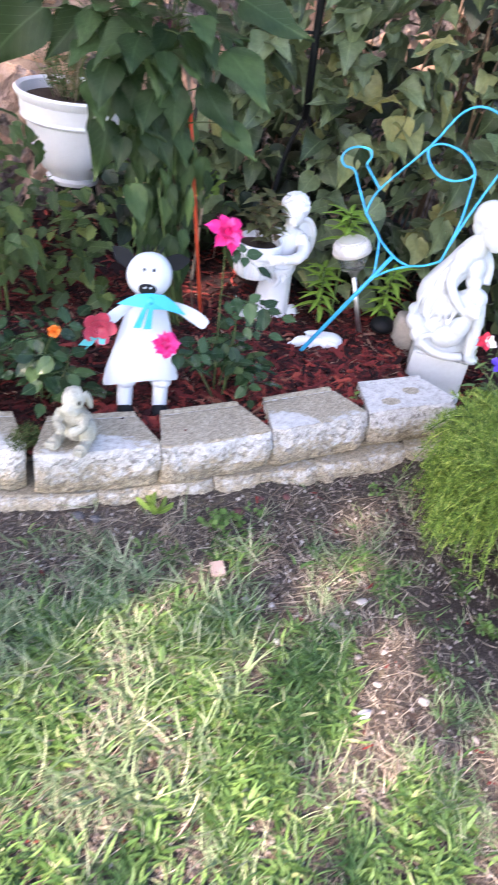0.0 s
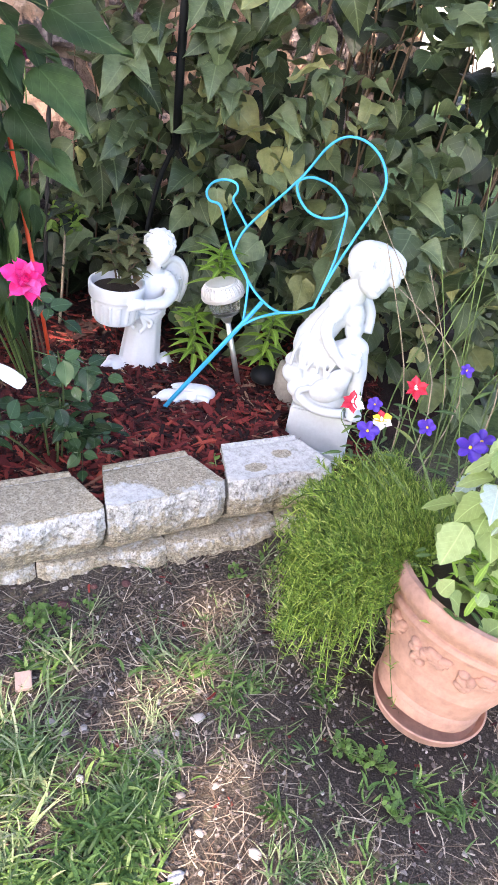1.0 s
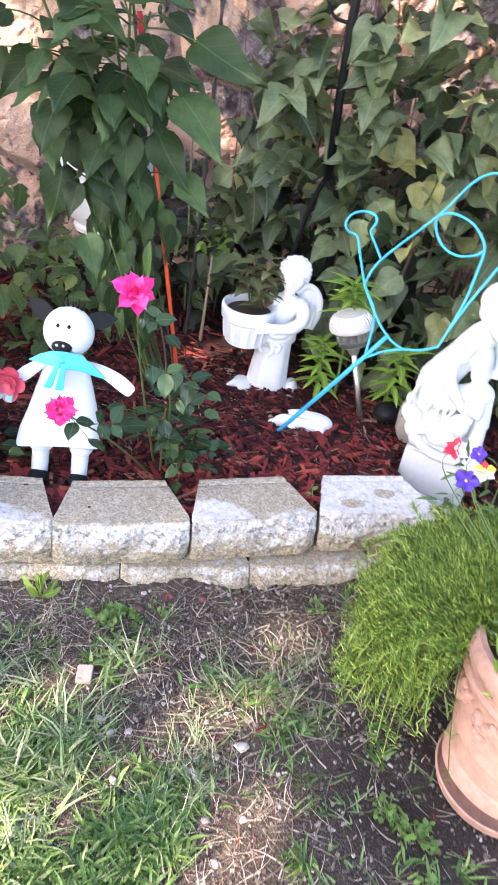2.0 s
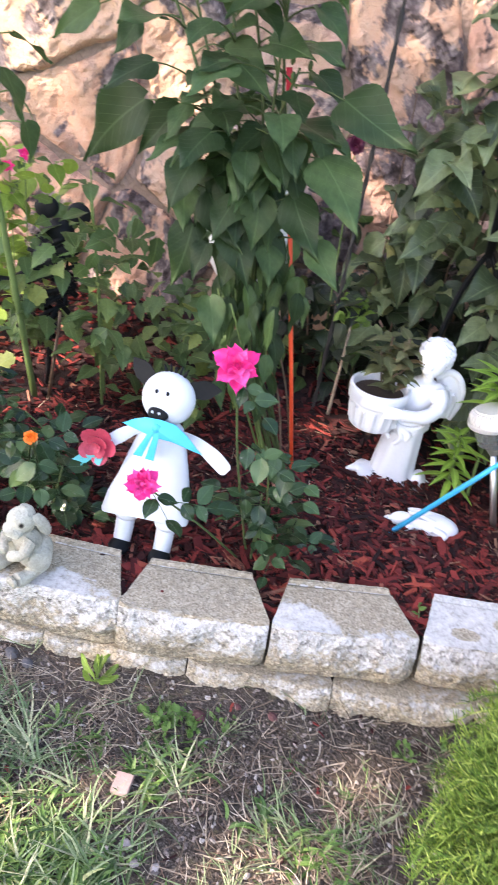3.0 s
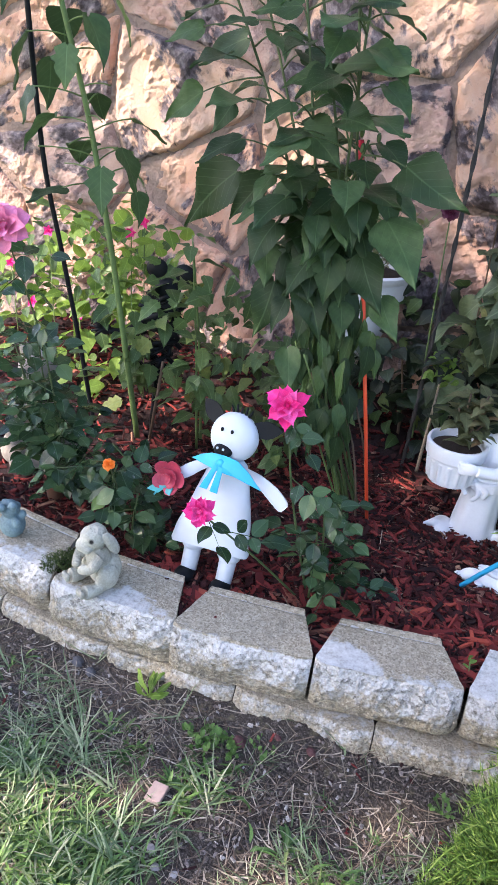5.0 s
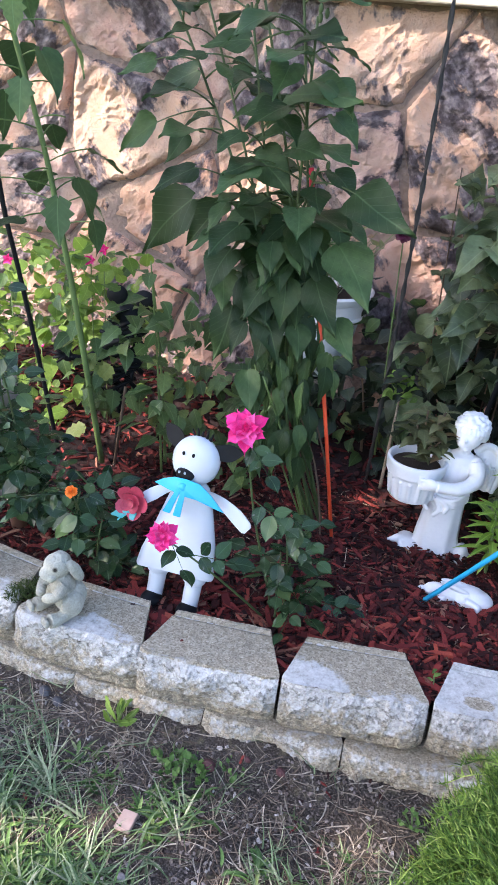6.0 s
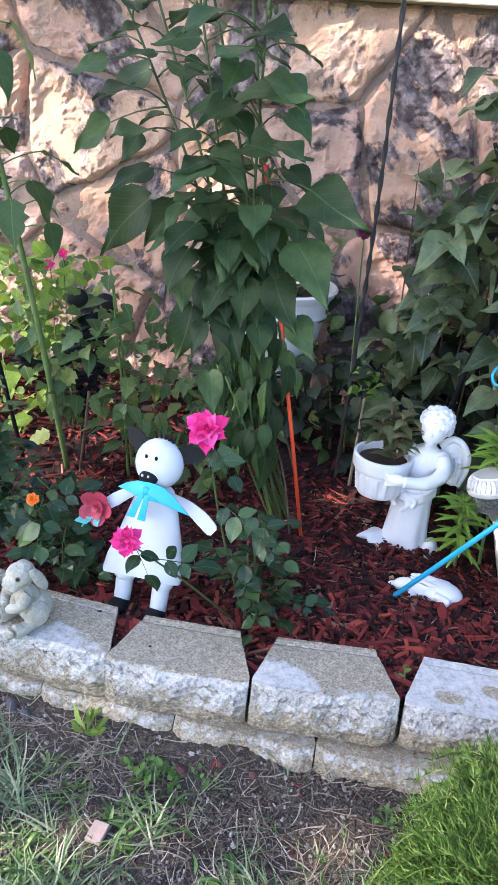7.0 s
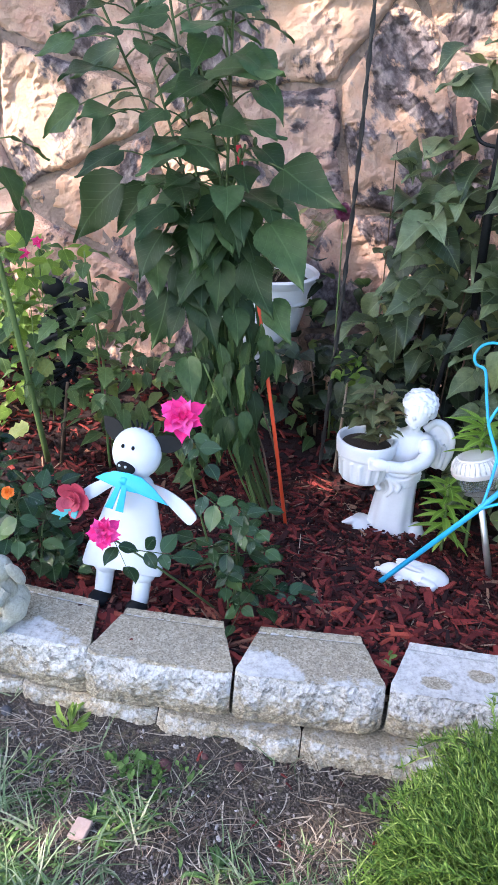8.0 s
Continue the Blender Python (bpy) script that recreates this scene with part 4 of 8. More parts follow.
def crabgrass(name, clumps, seed, label, region, weight, span=(0.028, 0.066)):
    """Splayed tufts: broad folded blades that rise from one crown and arch over."""
    r = np.random.RandomState(seed)
    verts, faces, done = [], [], 0
    while done < clumps:
        x, y = r.uniform(region[0], region[1]), r.uniform(region[2], region[3])
        if y > bed_front(x) - 0.10 or r.rand() > weight(x, y) or math.hypot(x - 1.0, y - 1.765) < 0.16:
            continue
        done += 1
        lean = r.uniform(0, 6.283)
        for k in range(r.randint(6, 14)):
            a = lean + r.normal(0, 1.3)
            L, W, rise, arch = r.uniform(*span), r.uniform(0.0032, 0.0078), r.uniform(0.25, 1.0), r.uniform(0.6, 1.5)
            bx, by = x + r.normal(0, 0.009), y + r.normal(0, 0.009)
            bz, sway, base, n = lawn_height(bx, by) - 0.002, r.normal(0, 0.35), len(verts), 5
            for i in range(n + 1):
                q = i / n
                run = L * math.sqrt(max(0.05, 1 - rise * rise * 0.7)) * q
                ang = a + sway * q
                px, py = bx + math.cos(ang) * run, by + math.sin(ang) * run
                pz = bz + max(0.002, L * rise * (q - 0.5 * arch * q * q))
                w = 0.5 * W * min(1.0, 0.55 + 1.6 * q) * (1 - max(0.0, (q - 0.45) / 0.55) ** 1.4) + 0.0002
                sx, sy = -math.sin(ang) * w, math.cos(ang) * w
                verts += [(px - sx, py - sy, pz + 0.35 * w), (px, py, pz), (px + sx, py + sy, pz + 0.35 * w)]
            for i in range(n):
                c = base + 3 * i
                faces += [(c, c + 1, c + 4, c + 3), (c + 1, c + 2, c + 5, c + 4)]
    me = bpy.data.meshes.new(name)
    me.from_pydata(verts, [], faces)
    me.materials.append(CRABGRASS)
    me.polygons.foreach_set("use_smooth", [True] * len(faces))
    me.update()
    return tagged(new(name, me), label, "grass", kind="stuff")


crabgrass("crabgrass", 1450, 24, "broad-bladed bright tufts of crabgrass in the lawn", (-0.85, 0.75, 0.72, 1.58), lambda x, y: (lushness(x, y) - 0.05) * max(0.0, min(1.0, (1.60 - y) / 0.16)) * max(0.0, min(1.0, 0.55 + 2.2 * noise.noise((x * 7, y * 7, 21.0)))))
crabgrass("crabgrass", 150, 25, "scattered crabgrass tufts on bare soil", (-0.5, 1.5, 0.8, 1.85), lambda x, y: max(0.0, min(1.0, 2.2 * noise.noise((x * 6, y * 6, 51.0)))), (0.025, 0.065))
blades("dry_grass", 7000, 22, STRAW, "dry straw and dead grass strewn on the bare soil", "straw", (0.015, 0.085), (0.0010, 0.0030), (0.02, 0.25), flat=True,
       weight=lambda x, y: 0.25 + 0.75 * (lushness(x, y) < 0.4))
blades("grass", 3600, 26, PALEGRASS, "thin upright lawn grass near the wall", "grass", (0.03, 0.085), (0.0014, 0.003), (0.35, 0.95),
       weight=lambda x, y: max(0.0, min(1.0, 1.9 * noise.noise((x * 7, y * 7, 31.0)) - 0.05)) * (1.0 if y < bed_front(x) - 0.17 else 0.25))
blades("dry_grass", 5200, 27, BROWNSTRAW, "fine brown dead stems matted on the bare soil", "straw", (0.018, 0.06), (0.0006, 0.0014), (0.02, 0.35), flat=True, weight=lambda x, y: 0.25 + 0.75 * (lushness(x, y) < 0.4))
blades("grass", 2500, 28, PALEGRASS, "long loose lawn grass at the edge of the bare soil", "grass", (0.05, 0.11), (0.0024, 0.0056), (0.3, 0.85), region=(-0.7, 0.32, 1.1, 1.85),
       weight=lambda x, y: max(0.0, min(1.0, 0.25 + 1.6 * noise.noise((x * 6, y * 6, 41.0)))) * (1.0 if y < bed_front(x) - 0.2 else 0.1) * (math.hypot(x - 0.224, y - 1.675) > 0.07))
blades("dry_grass", 3000, 23, STRAW, "pale dead grass tufts", "straw", (0.03, 0.075), (0.001, 0.002), (0.3, 0.8),
       weight=lambda x, y: max(0.0, noise.noise((x * 6, y * 6, 12.0)) * 1.6 - 0.1))


def build_crumbs():
    """Small clods, wood crumbs and grit over the bare soil."""
    def on_lawn(r):
        while True:
            x, y = r.uniform(-0.6, 1.4), r.uniform(0.85, 2.2)
            if y < bed_front(x) - 0.08 and r.rand() < 1.1 - lushness(x, y):
                return x, y, lawn_height(x, y) - 0.001

    chips("soil_crumbs", 7000, on_lawn, ((0.003, 0.012), (0.003, 0.008), (0.002, 0.005)), CRUMB, 61, "clods and grit on the bare soil", "soil", 0.6)
    chips("wood_crumbs", 260, on_lawn, ((0.01, 0.035), (0.003, 0.007), (0.002, 0.004)), MULCH, 62, "stray red mulch splinters on the bare soil", "mulch", 0.3)


build_crumbs()


# ---------------------------------------------------------------- cast figures
def local(origin, right, away):
    """A frame with x to the right, y away and z up, at origin."""
    x, y = unit(right), unit(away)
    m = Matrix((x, y, Vector((0, 0, 1)))).transposed().to_4x4()
    return Matrix.Translation(origin) @ m


def build_angel():
    """A cherub on a draped base, carrying a round pot before it. Heights are above the lawn."""
    g = Geo()
    g.loft([(-0.008, 0, 0.05, 0.078, 0.072), (-0.008, 0, 0.09, 0.074, 0.068), (-0.012, 0, 0.13, 0.066, 0.060), (-0.014, 0, 0.18, 0.060, 0.054), (-0.012, 0, 0.24, 0.055, 0.050), (-0.010, 0, 0.30, 0.051, 0.046), (-0.008, 0, 0.335, 0.046, 0.041)], 48, 9, 0.07)
    # torn hem
    g.ball((-0.085, -0.02, 0.140), (0.038, 0.048, 0.022), (0, 25, 0)).ball((-0.105, -0.035, 0.128), (0.034, 0.040, 0.016)).ball((0.062, -0.015, 0.140), (0.022, 0.030, 0.040)).ball((-0.02, -0.070, 0.124), (0.060, 0.026, 0.016))
    for a, b2 in (((-0.09, -0.03, 0.125), (-0.142, -0.045, 0.135)), ((-0.09, -0.05, 0.11), (-0.135, -0.075, 0.108)), ((-0.07, -0.06, 0.105), (-0.10, -0.105, 0.10)), ((-0.03, -0.07, 0.105), (-0.045, -0.115, 0.098)), ((0.02, -0.07, 0.105), (0.02, -0.112, 0.10)), ((0.06, -0.04, 0.11), (0.085, -0.085, 0.10)), ((0.07, -0.01, 0.12), (0.10, -0.03, 0.105))):
        g.tube([Vector(a) + Vector((0, 0, 0.02)), Vector(a).lerp(Vector(b2), 0.5) + Vector((0, 0, 0.028)), Vector(b2) + Vector((0, 0, 0.014))], [0.018, 0.014, 0.004], 8)
    # body
    g.loft([(-0.008, 0, 0.31, 0.046, 0.040), (-0.006, 0, 0.35, 0.043, 0.038), (-0.002, 0, 0.385, 0.044, 0.037), (0.0, 0, 0.42, 0.047, 0.033), (0.002, 0, 0.44, 0.036, 0.027), (0.004, 0, 0.452, 0.018, 0.016)])
    g.ball((0.043, -0.006, 0.424), 0.0215).ball((-0.040, -0.002, 0.43), 0.020)
    g.tube([(0.004, 0, 0.44), (0.010, -0.006, 0.478)], 0.0175, 12)
    # head: face, cheeks, smooth cap of hair with a fringe
    g.ball((0.010, -0.012, 0.507), (0.036, 0.039, 0.042), seg=24, rings=16).ball((0.002, -0.030, 0.492), (0.022, 0.020, 0.020)).ball((0.005, -0.050, 0.503), (0.0045, 0.006, 0.007)).ball((0.006, -0.036, 0.474), (0.012, 0.011, 0.008))
    g.ball((0.014, 0.001, 0.524), (0.0445, 0.044, 0.040), (12, 6, 0), 24, 16).ball((0.047, 0.002, 0.507), (0.013, 0.026, 0.020)).ball((-0.022, -0.002, 0.515), (0.012, 0.026, 0.018))
    for i in range(54):                       # short curls all over the cap of hair
        up, a = 1 - 1.25 * (i + 0.5) / 54, i * 2.4
        flat = math.sqrt(max(0.0, 1 - up * up))
        if math.sin(a) * flat > -0.72 or up > 0.35:
            q = Vector((0.014 + 0.0395 * flat * math.cos(a), 0.001 + 0.039 * flat * math.sin(a), 0.524 + 0.0355 * up))
            g.ball(q, (0.0100, 0.0100, 0.0072), (40 * math.sin(3 * i), 40 * math.cos(5 * i), 0), 8, 6)
    for i in range(9):
        a = -2.65 + 0.25 * i
        p = Vector((0.013 + 0.043 * math.cos(a), -0.002 + 0.043 * math.sin(a), 0.520))
        g.tube([p + Vector((0, 0.004, 0.014)), p + Vector((0, -0.001, 0.0)), p + Vector((0.003 * math.cos(a), 0.001, -0.010))], [0.006, 0.006, 0.003], 6)
    # arms round the pot
    g.tube(smooth_line([(0.045, -0.010, 0.426), (0.054, -0.040, 0.396), (0.020, -0.084, 0.380), (-0.040, -0.112, 0.384)], 6), [0.022] * 5 + [0.021] * 4 + [0.019] * 5 + [0.016] * 5, 12)
    g.ball((-0.056, -0.114, 0.386), (0.022, 0.012, 0.017))
    for i in range(4):
        g.tube([(-0.062, -0.117, 0.397 - 0.008 * i), (-0.086, -0.114, 0.395 - 0.009 * i)], 0.0048, 6)
    g.tube(smooth_line([(-0.038, 0.0, 0.432), (-0.065, 0.035, 0.405), (-0.10, 0.045, 0.385)]), 0.019, 10)
    # wings with a raised leading edge
    g.ball((0.080, 0.036, 0.396), (0.034, 0.010, 0.070), (0, -4, 12)).ball((0.060, 0.040, 0.410), (0.032, 0.012, 0.045), (0, 20, 12))
    g.tube(smooth_line([(0.035, 0.034, 0.440), (0.062, 0.034, 0.466), (0.090, 0.034, 0.456), (0.110, 0.036, 0.420), (0.112, 0.038, 0.375), (0.098, 0.040, 0.328)]), [0.010] * 20 + [0.0085] * 11, 8)
    for i in range(3):
        g.tube(smooth_line([(0.062 + 0.014 * i, 0.024, 0.43 - 0.01 * i), (0.070 + 0.014 * i, 0.024, 0.39), (0.070 + 0.011 * i, 0.028, 0.335)]), 0.0045, 6)
    # sash and its knot
    for k in range(3):
        g.tube(smooth_line([(-0.058, -0.015, 0.328 - 0.011 * k), (-0.030, -0.046, 0.318 - 0.010 * k), (0.012, -0.048, 0.322 - 0.010 * k), (0.045, -0.012, 0.334 - 0.010 * k)]), 0.0065, 8)
    for pts in ([(-0.040, -0.046, 0.32), (-0.062, -0.054, 0.300), (-0.052, -0.058, 0.282)], [(-0.034, -0.048, 0.318), (-0.022, -0.060, 0.292), (-0.036, -0.060, 0.270)], [(-0.036, -0.05, 0.32), (-0.004, -0.058, 0.306), (-0.008, -0.058, 0.284)]):
        g.tube(smooth_line(pts), 0.0075, 8)
    # pot held in front
    cx, cy = -0.107, -0.036
    pot = Geo()      # round, ribbed below a plain rim
    pot.lathe([(0.050, 0.300), (0.059, 0.304), (0.065, 0.345), (0.069, 0.376), (0.078, 0.380), (0.081, 0.412), (0.079, 0.421), (0.071, 0.420), (0.068, 0.402), (0.066, 0.397)], (cx, cy, 0), 56)
    g.add(pot.v, pot.f)
    for i in range(16):
        a = 2 * math.pi * i / 16
        g.tube([(cx + 0.060 * math.cos(a), cy + 0.060 * math.sin(a), 0.312), (cx + 0.0672 * math.cos(a), cy + 0.0672 * math.sin(a), 0.366)], 0.0060, 6)
    ob = part("angel_statue", g, WHITE)
    ob.matrix_basis = local((0.247, 2.805, -0.012), (0.933, 0.36, 0), (-0.36, 0.933, 0))
    fuse(ob, 0.0022, 4)
    tagged(ob, "white painted cherub statue holding a round pot", "statue")
    # the plant in its pot
    m = ob.matrix_basis
    plant = empty("potted_plant", m @ Vector((cx, cy, 0.40)), "dark bronze-green bushy plant in the cherub's pot", "plant")
    s = Geo()
    s.ball(m @ Vector((cx, cy, 0.397)), (0.069, 0.069, 0.010), seg=24)
    part("potting_soil", s, POTSOIL, plant)
    r = random.Random(4)
    for k, (tx, ty, tz) in enumerate(((-0.020, 0.02, 0.505), (0.000, 0.03, 0.545), (0.035, 0.0, 0.530), (0.030, -0.03, 0.475), (0.055, -0.01, 0.490), (0.0, 0.0, 0.50), (0.045, 0.03, 0.550))):
        top = Vector((cx + tx, cy + ty, tz))
        s = Geo()
        s.tube(bezier(m @ Vector((cx + 0.01 + tx * 0.2, cy + 0.01, 0.395)), m @ ((top + Vector((cx, cy, 0.43))) / 2), m @ top, 5), [0.0028] * 6, 6)
        part("stem", s, BARK, plant)
        for i in range(9):
            a = i * 2.4 + k
            out = Vector((math.cos(a), math.sin(a), r.uniform(-0.1, 0.75)))
            at = top - Vector((0, 0, 0.006 * i))
            if at.z + out.z * 0.05 < 0.43:
                out.z = 0.1
            put_leaf(BRONZE_L, r, plant, m @ at, m.to_3x3() @ out, Vector((0, 0, 1)) - out * 0.2, r.uniform(0.042, 0.064), 0.95)


def build_girl():
    """A child bent over a small pet in its lap, seated on draped cloth, as one plain cast shape."""
    g = Geo()
    # draped seat and the gathered cloth beside it
    g.loft([(0.012, 0.0, 0.196, 0.080, 0.078), (0.012, 0.0, 0.214, 0.090, 0.084), (0.006, 0.0, 0.240, 0.084, 0.076), (-0.012, 0.004, 0.285, 0.070, 0.064), (-0.030, 0.008, 0.335, 0.062, 0.060)], 40, 7, 0.06)
    g.ball((-0.092, -0.030, 0.268), (0.034, 0.036, 0.030), (0, 20, 0)).ball((-0.066, -0.050, 0.236), (0.036, 0.032, 0.030)).ball((-0.104, -0.010, 0.300), (0.022, 0.028, 0.016), (0, -25, 0)).ball((-0.040, -0.070, 0.214), (0.040, 0.022, 0.020))
    # hips, sloping back and shoulders
    g.loft([(-0.052, 0, 0.300, 0.050, 0.052), (-0.060, 0, 0.345, 0.054, 0.056), (-0.058, 0, 0.385, 0.052, 0.054), (-0.036, 0, 0.430, 0.050, 0.048), (-0.012, -0.004, 0.475, 0.046, 0.044), (0.006, -0.008, 0.515, 0.044, 0.042), (0.014, -0.010, 0.545, 0.034, 0.034), (0.020, -0.012, 0.565, 0.022, 0.022)], 36)
    g.ball((0.032, -0.014, 0.470), (0.028, 0.036, 0.044), (0, -14, 0)).ball((0.040, -0.016, 0.430), (0.026, 0.034, 0.030))
    g.tube([(0.014, -0.010, 0.545), (0.040, -0.020, 0.585)], 0.021, 12)
    # bowed head: face turned down, full bobbed hair in two masses
    g.ball((0.056, -0.030, 0.580), (0.040, 0.040, 0.042), (0, 24, 0), 24, 16).ball((0.060, -0.046, 0.556), (0.022, 0.022, 0.020)).ball((0.070, -0.064, 0.570), (0.007, 0.008, 0.009))
    g.ball((0.026, -0.004, 0.622), (0.050, 0.048, 0.046), (0, -28, 0), 24, 16).ball((0.076, -0.006, 0.618), (0.046, 0.046, 0.036), (0, 18, 0), 24, 16).ball((0.050, 0.004, 0.636), (0.052, 0.044, 0.030), (0, 8, 0), 24, 16).ball((0.104, -0.022, 0.594), (0.017, 0.028, 0.026), (0, -20, 0)).ball((0.004, -0.010, 0.594), (0.022, 0.030, 0.030))
    for i in range(15):
        a = -3.1 + 0.22 * i
        c, q = math.cos(a), math.sin(a)
        g.tube(smooth_line([(0.052 + 0.030 * c, 0.0 + 0.026 * q, 0.660), (0.054 + 0.066 * c, -0.004 + 0.048 * q, 0.632 + 0.004 * math.sin(2.3 * i)), (0.056 + 0.068 * c + 0.004 * math.sin(i * 2.1), -0.006 + 0.048 * q, 0.598 + 0.006 * math.sin(1.7 * i))]), 0.0046, 6)
    # near arm: puffed sleeve, elbow, hand on the pet
    g.ball((-0.014, -0.040, 0.502), (0.030, 0.026, 0.034)).ball((-0.022, -0.048, 0.472), (0.027, 0.024, 0.024))
    g.tube(smooth_line([(-0.026, -0.052, 0.470), (-0.030, -0.064, 0.428), (-0.004, -0.078, 0.386), (0.034, -0.084, 0.352)]), [0.0175] * 8 + [0.016] * 6 + [0.013] * 5, 12)
    g.ball((0.044, -0.086, 0.346), (0.018, 0.012, 0.011), (0, 30, 0))
    for k in range(3):
        g.tube([(0.048, -0.094, 0.350 - 0.007 * k), (0.066, -0.092, 0.342 - 0.008 * k)], 0.0042, 6)
    g.tube(smooth_line([(0.040, 0.028, 0.52), (0.070, 0.024, 0.47), (0.074, 0.0, 0.42)]), 0.016, 10)
    # thigh, raised knee and shin
    g.tube(smooth_line([(-0.05, -0.015, 0.330), (0.0, -0.034, 0.350), (0.050, -0.036, 0.380)]), [0.044] * 6 + [0.036] * 7, 14)
    g.ball((0.056, -0.040, 0.384), (0.038, 0.036, 0.036))
    g.tube(smooth_line([(0.070, -0.044, 0.370), (0.080, -0.056, 0.320), (0.086, -0.066, 0.270), (0.092, -0.074, 0.222)]), [0.025] * 8 + [0.021] * 11, 12)
    g.ball((0.098, -0.086, 0.212), (0.024, 0.030, 0.014))
    # the pet: body along the lap, round head beside the knee
    g.ball((0.010, -0.086, 0.268), (0.050, 0.028, 0.036), (0, -28, 0)).ball((0.034, -0.092, 0.308), (0.030, 0.024, 0.034), (0, 20, 0)).ball((0.058, -0.088, 0.366), (0.026, 0.024, 0.024)).ball((0.072, -0.104, 0.358), (0.010, 0.010, 0.009))
    g.ball((0.042, -0.086, 0.388), (0.008, 0.006, 0.012), (0, -15, 0)).ball((0.070, -0.082, 0.390), (0.008, 0.006, 0.012), (0, 15, 0))
    g.tube(smooth_line([(-0.030, -0.086, 0.262), (-0.062, -0.084, 0.246), (-0.058, -0.088, 0.222), (-0.020, -0.096, 0.214)]), 0.009, 8)
    # folds of the dress
    for i in range(7):
        x = -0.104 + 0.018 * i
        g.tube(smooth_line([(x + 0.020, -0.040 - 0.003 * i, 0.395 - 0.006 * i), (x + 0.004, -0.052 - 0.003 * i, 0.350 - 0.004 * i), (x + 0.010 * math.sin(i * 1.7), -0.054 - 0.004 * i, 0.300)]), 0.0055, 6)
    for i in range(4):
        g.tube(smooth_line([(-0.040 + 0.014 * i, -0.036 - 0.002 * i, 0.478 - 0.006 * i), (-0.060 + 0.014 * i, -0.044, 0.435), (-0.070 + 0.012 * i, -0.050, 0.392)]), 0.005, 6)
    g.tube(smooth_line([(-0.066, -0.072, 0.232), (-0.030, -0.092, 0.212), (0.020, -0.100, 0.208), (0.070, -0.096, 0.214)]), 0.014, 10)
    ob = part("child_statue", g, RESIN)
    turn = local((0.79, 2.615, 0.024), (0.989, -0.148, 0), (0.148, 0.989, 0))
    ob.matrix_basis = turn
    fuse(ob, 0.0024, 5)
    tagged(ob, "weathered white cast statue of a seated bending figure", "statue")
    g = Geo()
    g.box((0.012, 0.0, 0.105), (0.088, 0.090, 0.092), bevel=0.006)
    g.box((0.012, 0.0, 0.055), (0.094, 0.096, 0.022), bevel=0.006)
    ob = tagged(part("plinth", g, RESIN, smooth=False), "white painted square block under the seated statue", "plinth")
    ob.matrix_basis = turn


def build_hare():
    """A hare sitting up, facing along -x, one large round head, lop ears."""
    g = Geo()
    g.ball((0.016, 0, 0.036), (0.036, 0.036, 0.036), seg=24, rings=16).ball((0.002, 0, 0.062), (0.027, 0.029, 0.034), (0, -12, 0), 24, 16)
    g.ball((-0.010, 0, 0.111), (0.029, 0.024, 0.0245), (0, 18, 0), 28, 18).ball((-0.033, 0, 0.101), (0.016, 0.016, 0.0135), seg=16).ball((-0.006, 0, 0.124), (0.021, 0.018, 0.013)).ball((-0.048, 0, 0.104), (0.0035, 0.0045, 0.003), seg=8, rings=6)
    for s in (-1, 1):
        g.ball((-0.030, s * 0.011, 0.096), (0.012, 0.010, 0.009))
        g.ball((0.019, s * 0.0225, 0.101), (0.031, 0.0065, 0.0125), (s * 22, 58, s * 6), 18, 10)
        g.tube(smooth_line([(-0.008, s * 0.026, 0.078), (-0.030, s * 0.028, 0.062), (-0.042, s * 0.014, 0.056)]), [0.0125] * 6 + [0.010] * 7, 10)
        g.ball((-0.043, s * 0.013, 0.055), (0.010, 0.009, 0.009))
        g.ball((0.006, s * 0.029, 0.032), (0.028, 0.017, 0.028), (0, -15, 0))
        g.tube(smooth_line([(0.004, s * 0.030, 0.020), (-0.026, s * 0.031, 0.013), (-0.048, s * 0.032, 0.016)]), [0.013] * 8 + [0.0145] * 5, 10)
        for k in (-1, 0, 1):
            g.ball((-0.058, s * 0.032 + k * 0.008, 0.018), (0.006, 0.0048, 0.010), seg=8, rings=6)
    g.ball((0.046, 0, 0.026), 0.011)
    g.v = [tuple(Vector(p) * (1 + 0.022 * noise.noise(Vector(p) * 170) + 0.015 * noise.noise(Vector(p) * 60))) for p in g.v]
    ob = part("hare_figurine", g, HARE)
    ob.matrix_basis = pose(-0.160, 1.815, 0.197, 0, 0, 82) @ Matrix.Diagonal((1.02, 1.06, 1.16, 1))
    fuse(ob, 0.0015, 2)
    tagged(ob, "small tan cast hare figurine sitting on a block", "figurine")


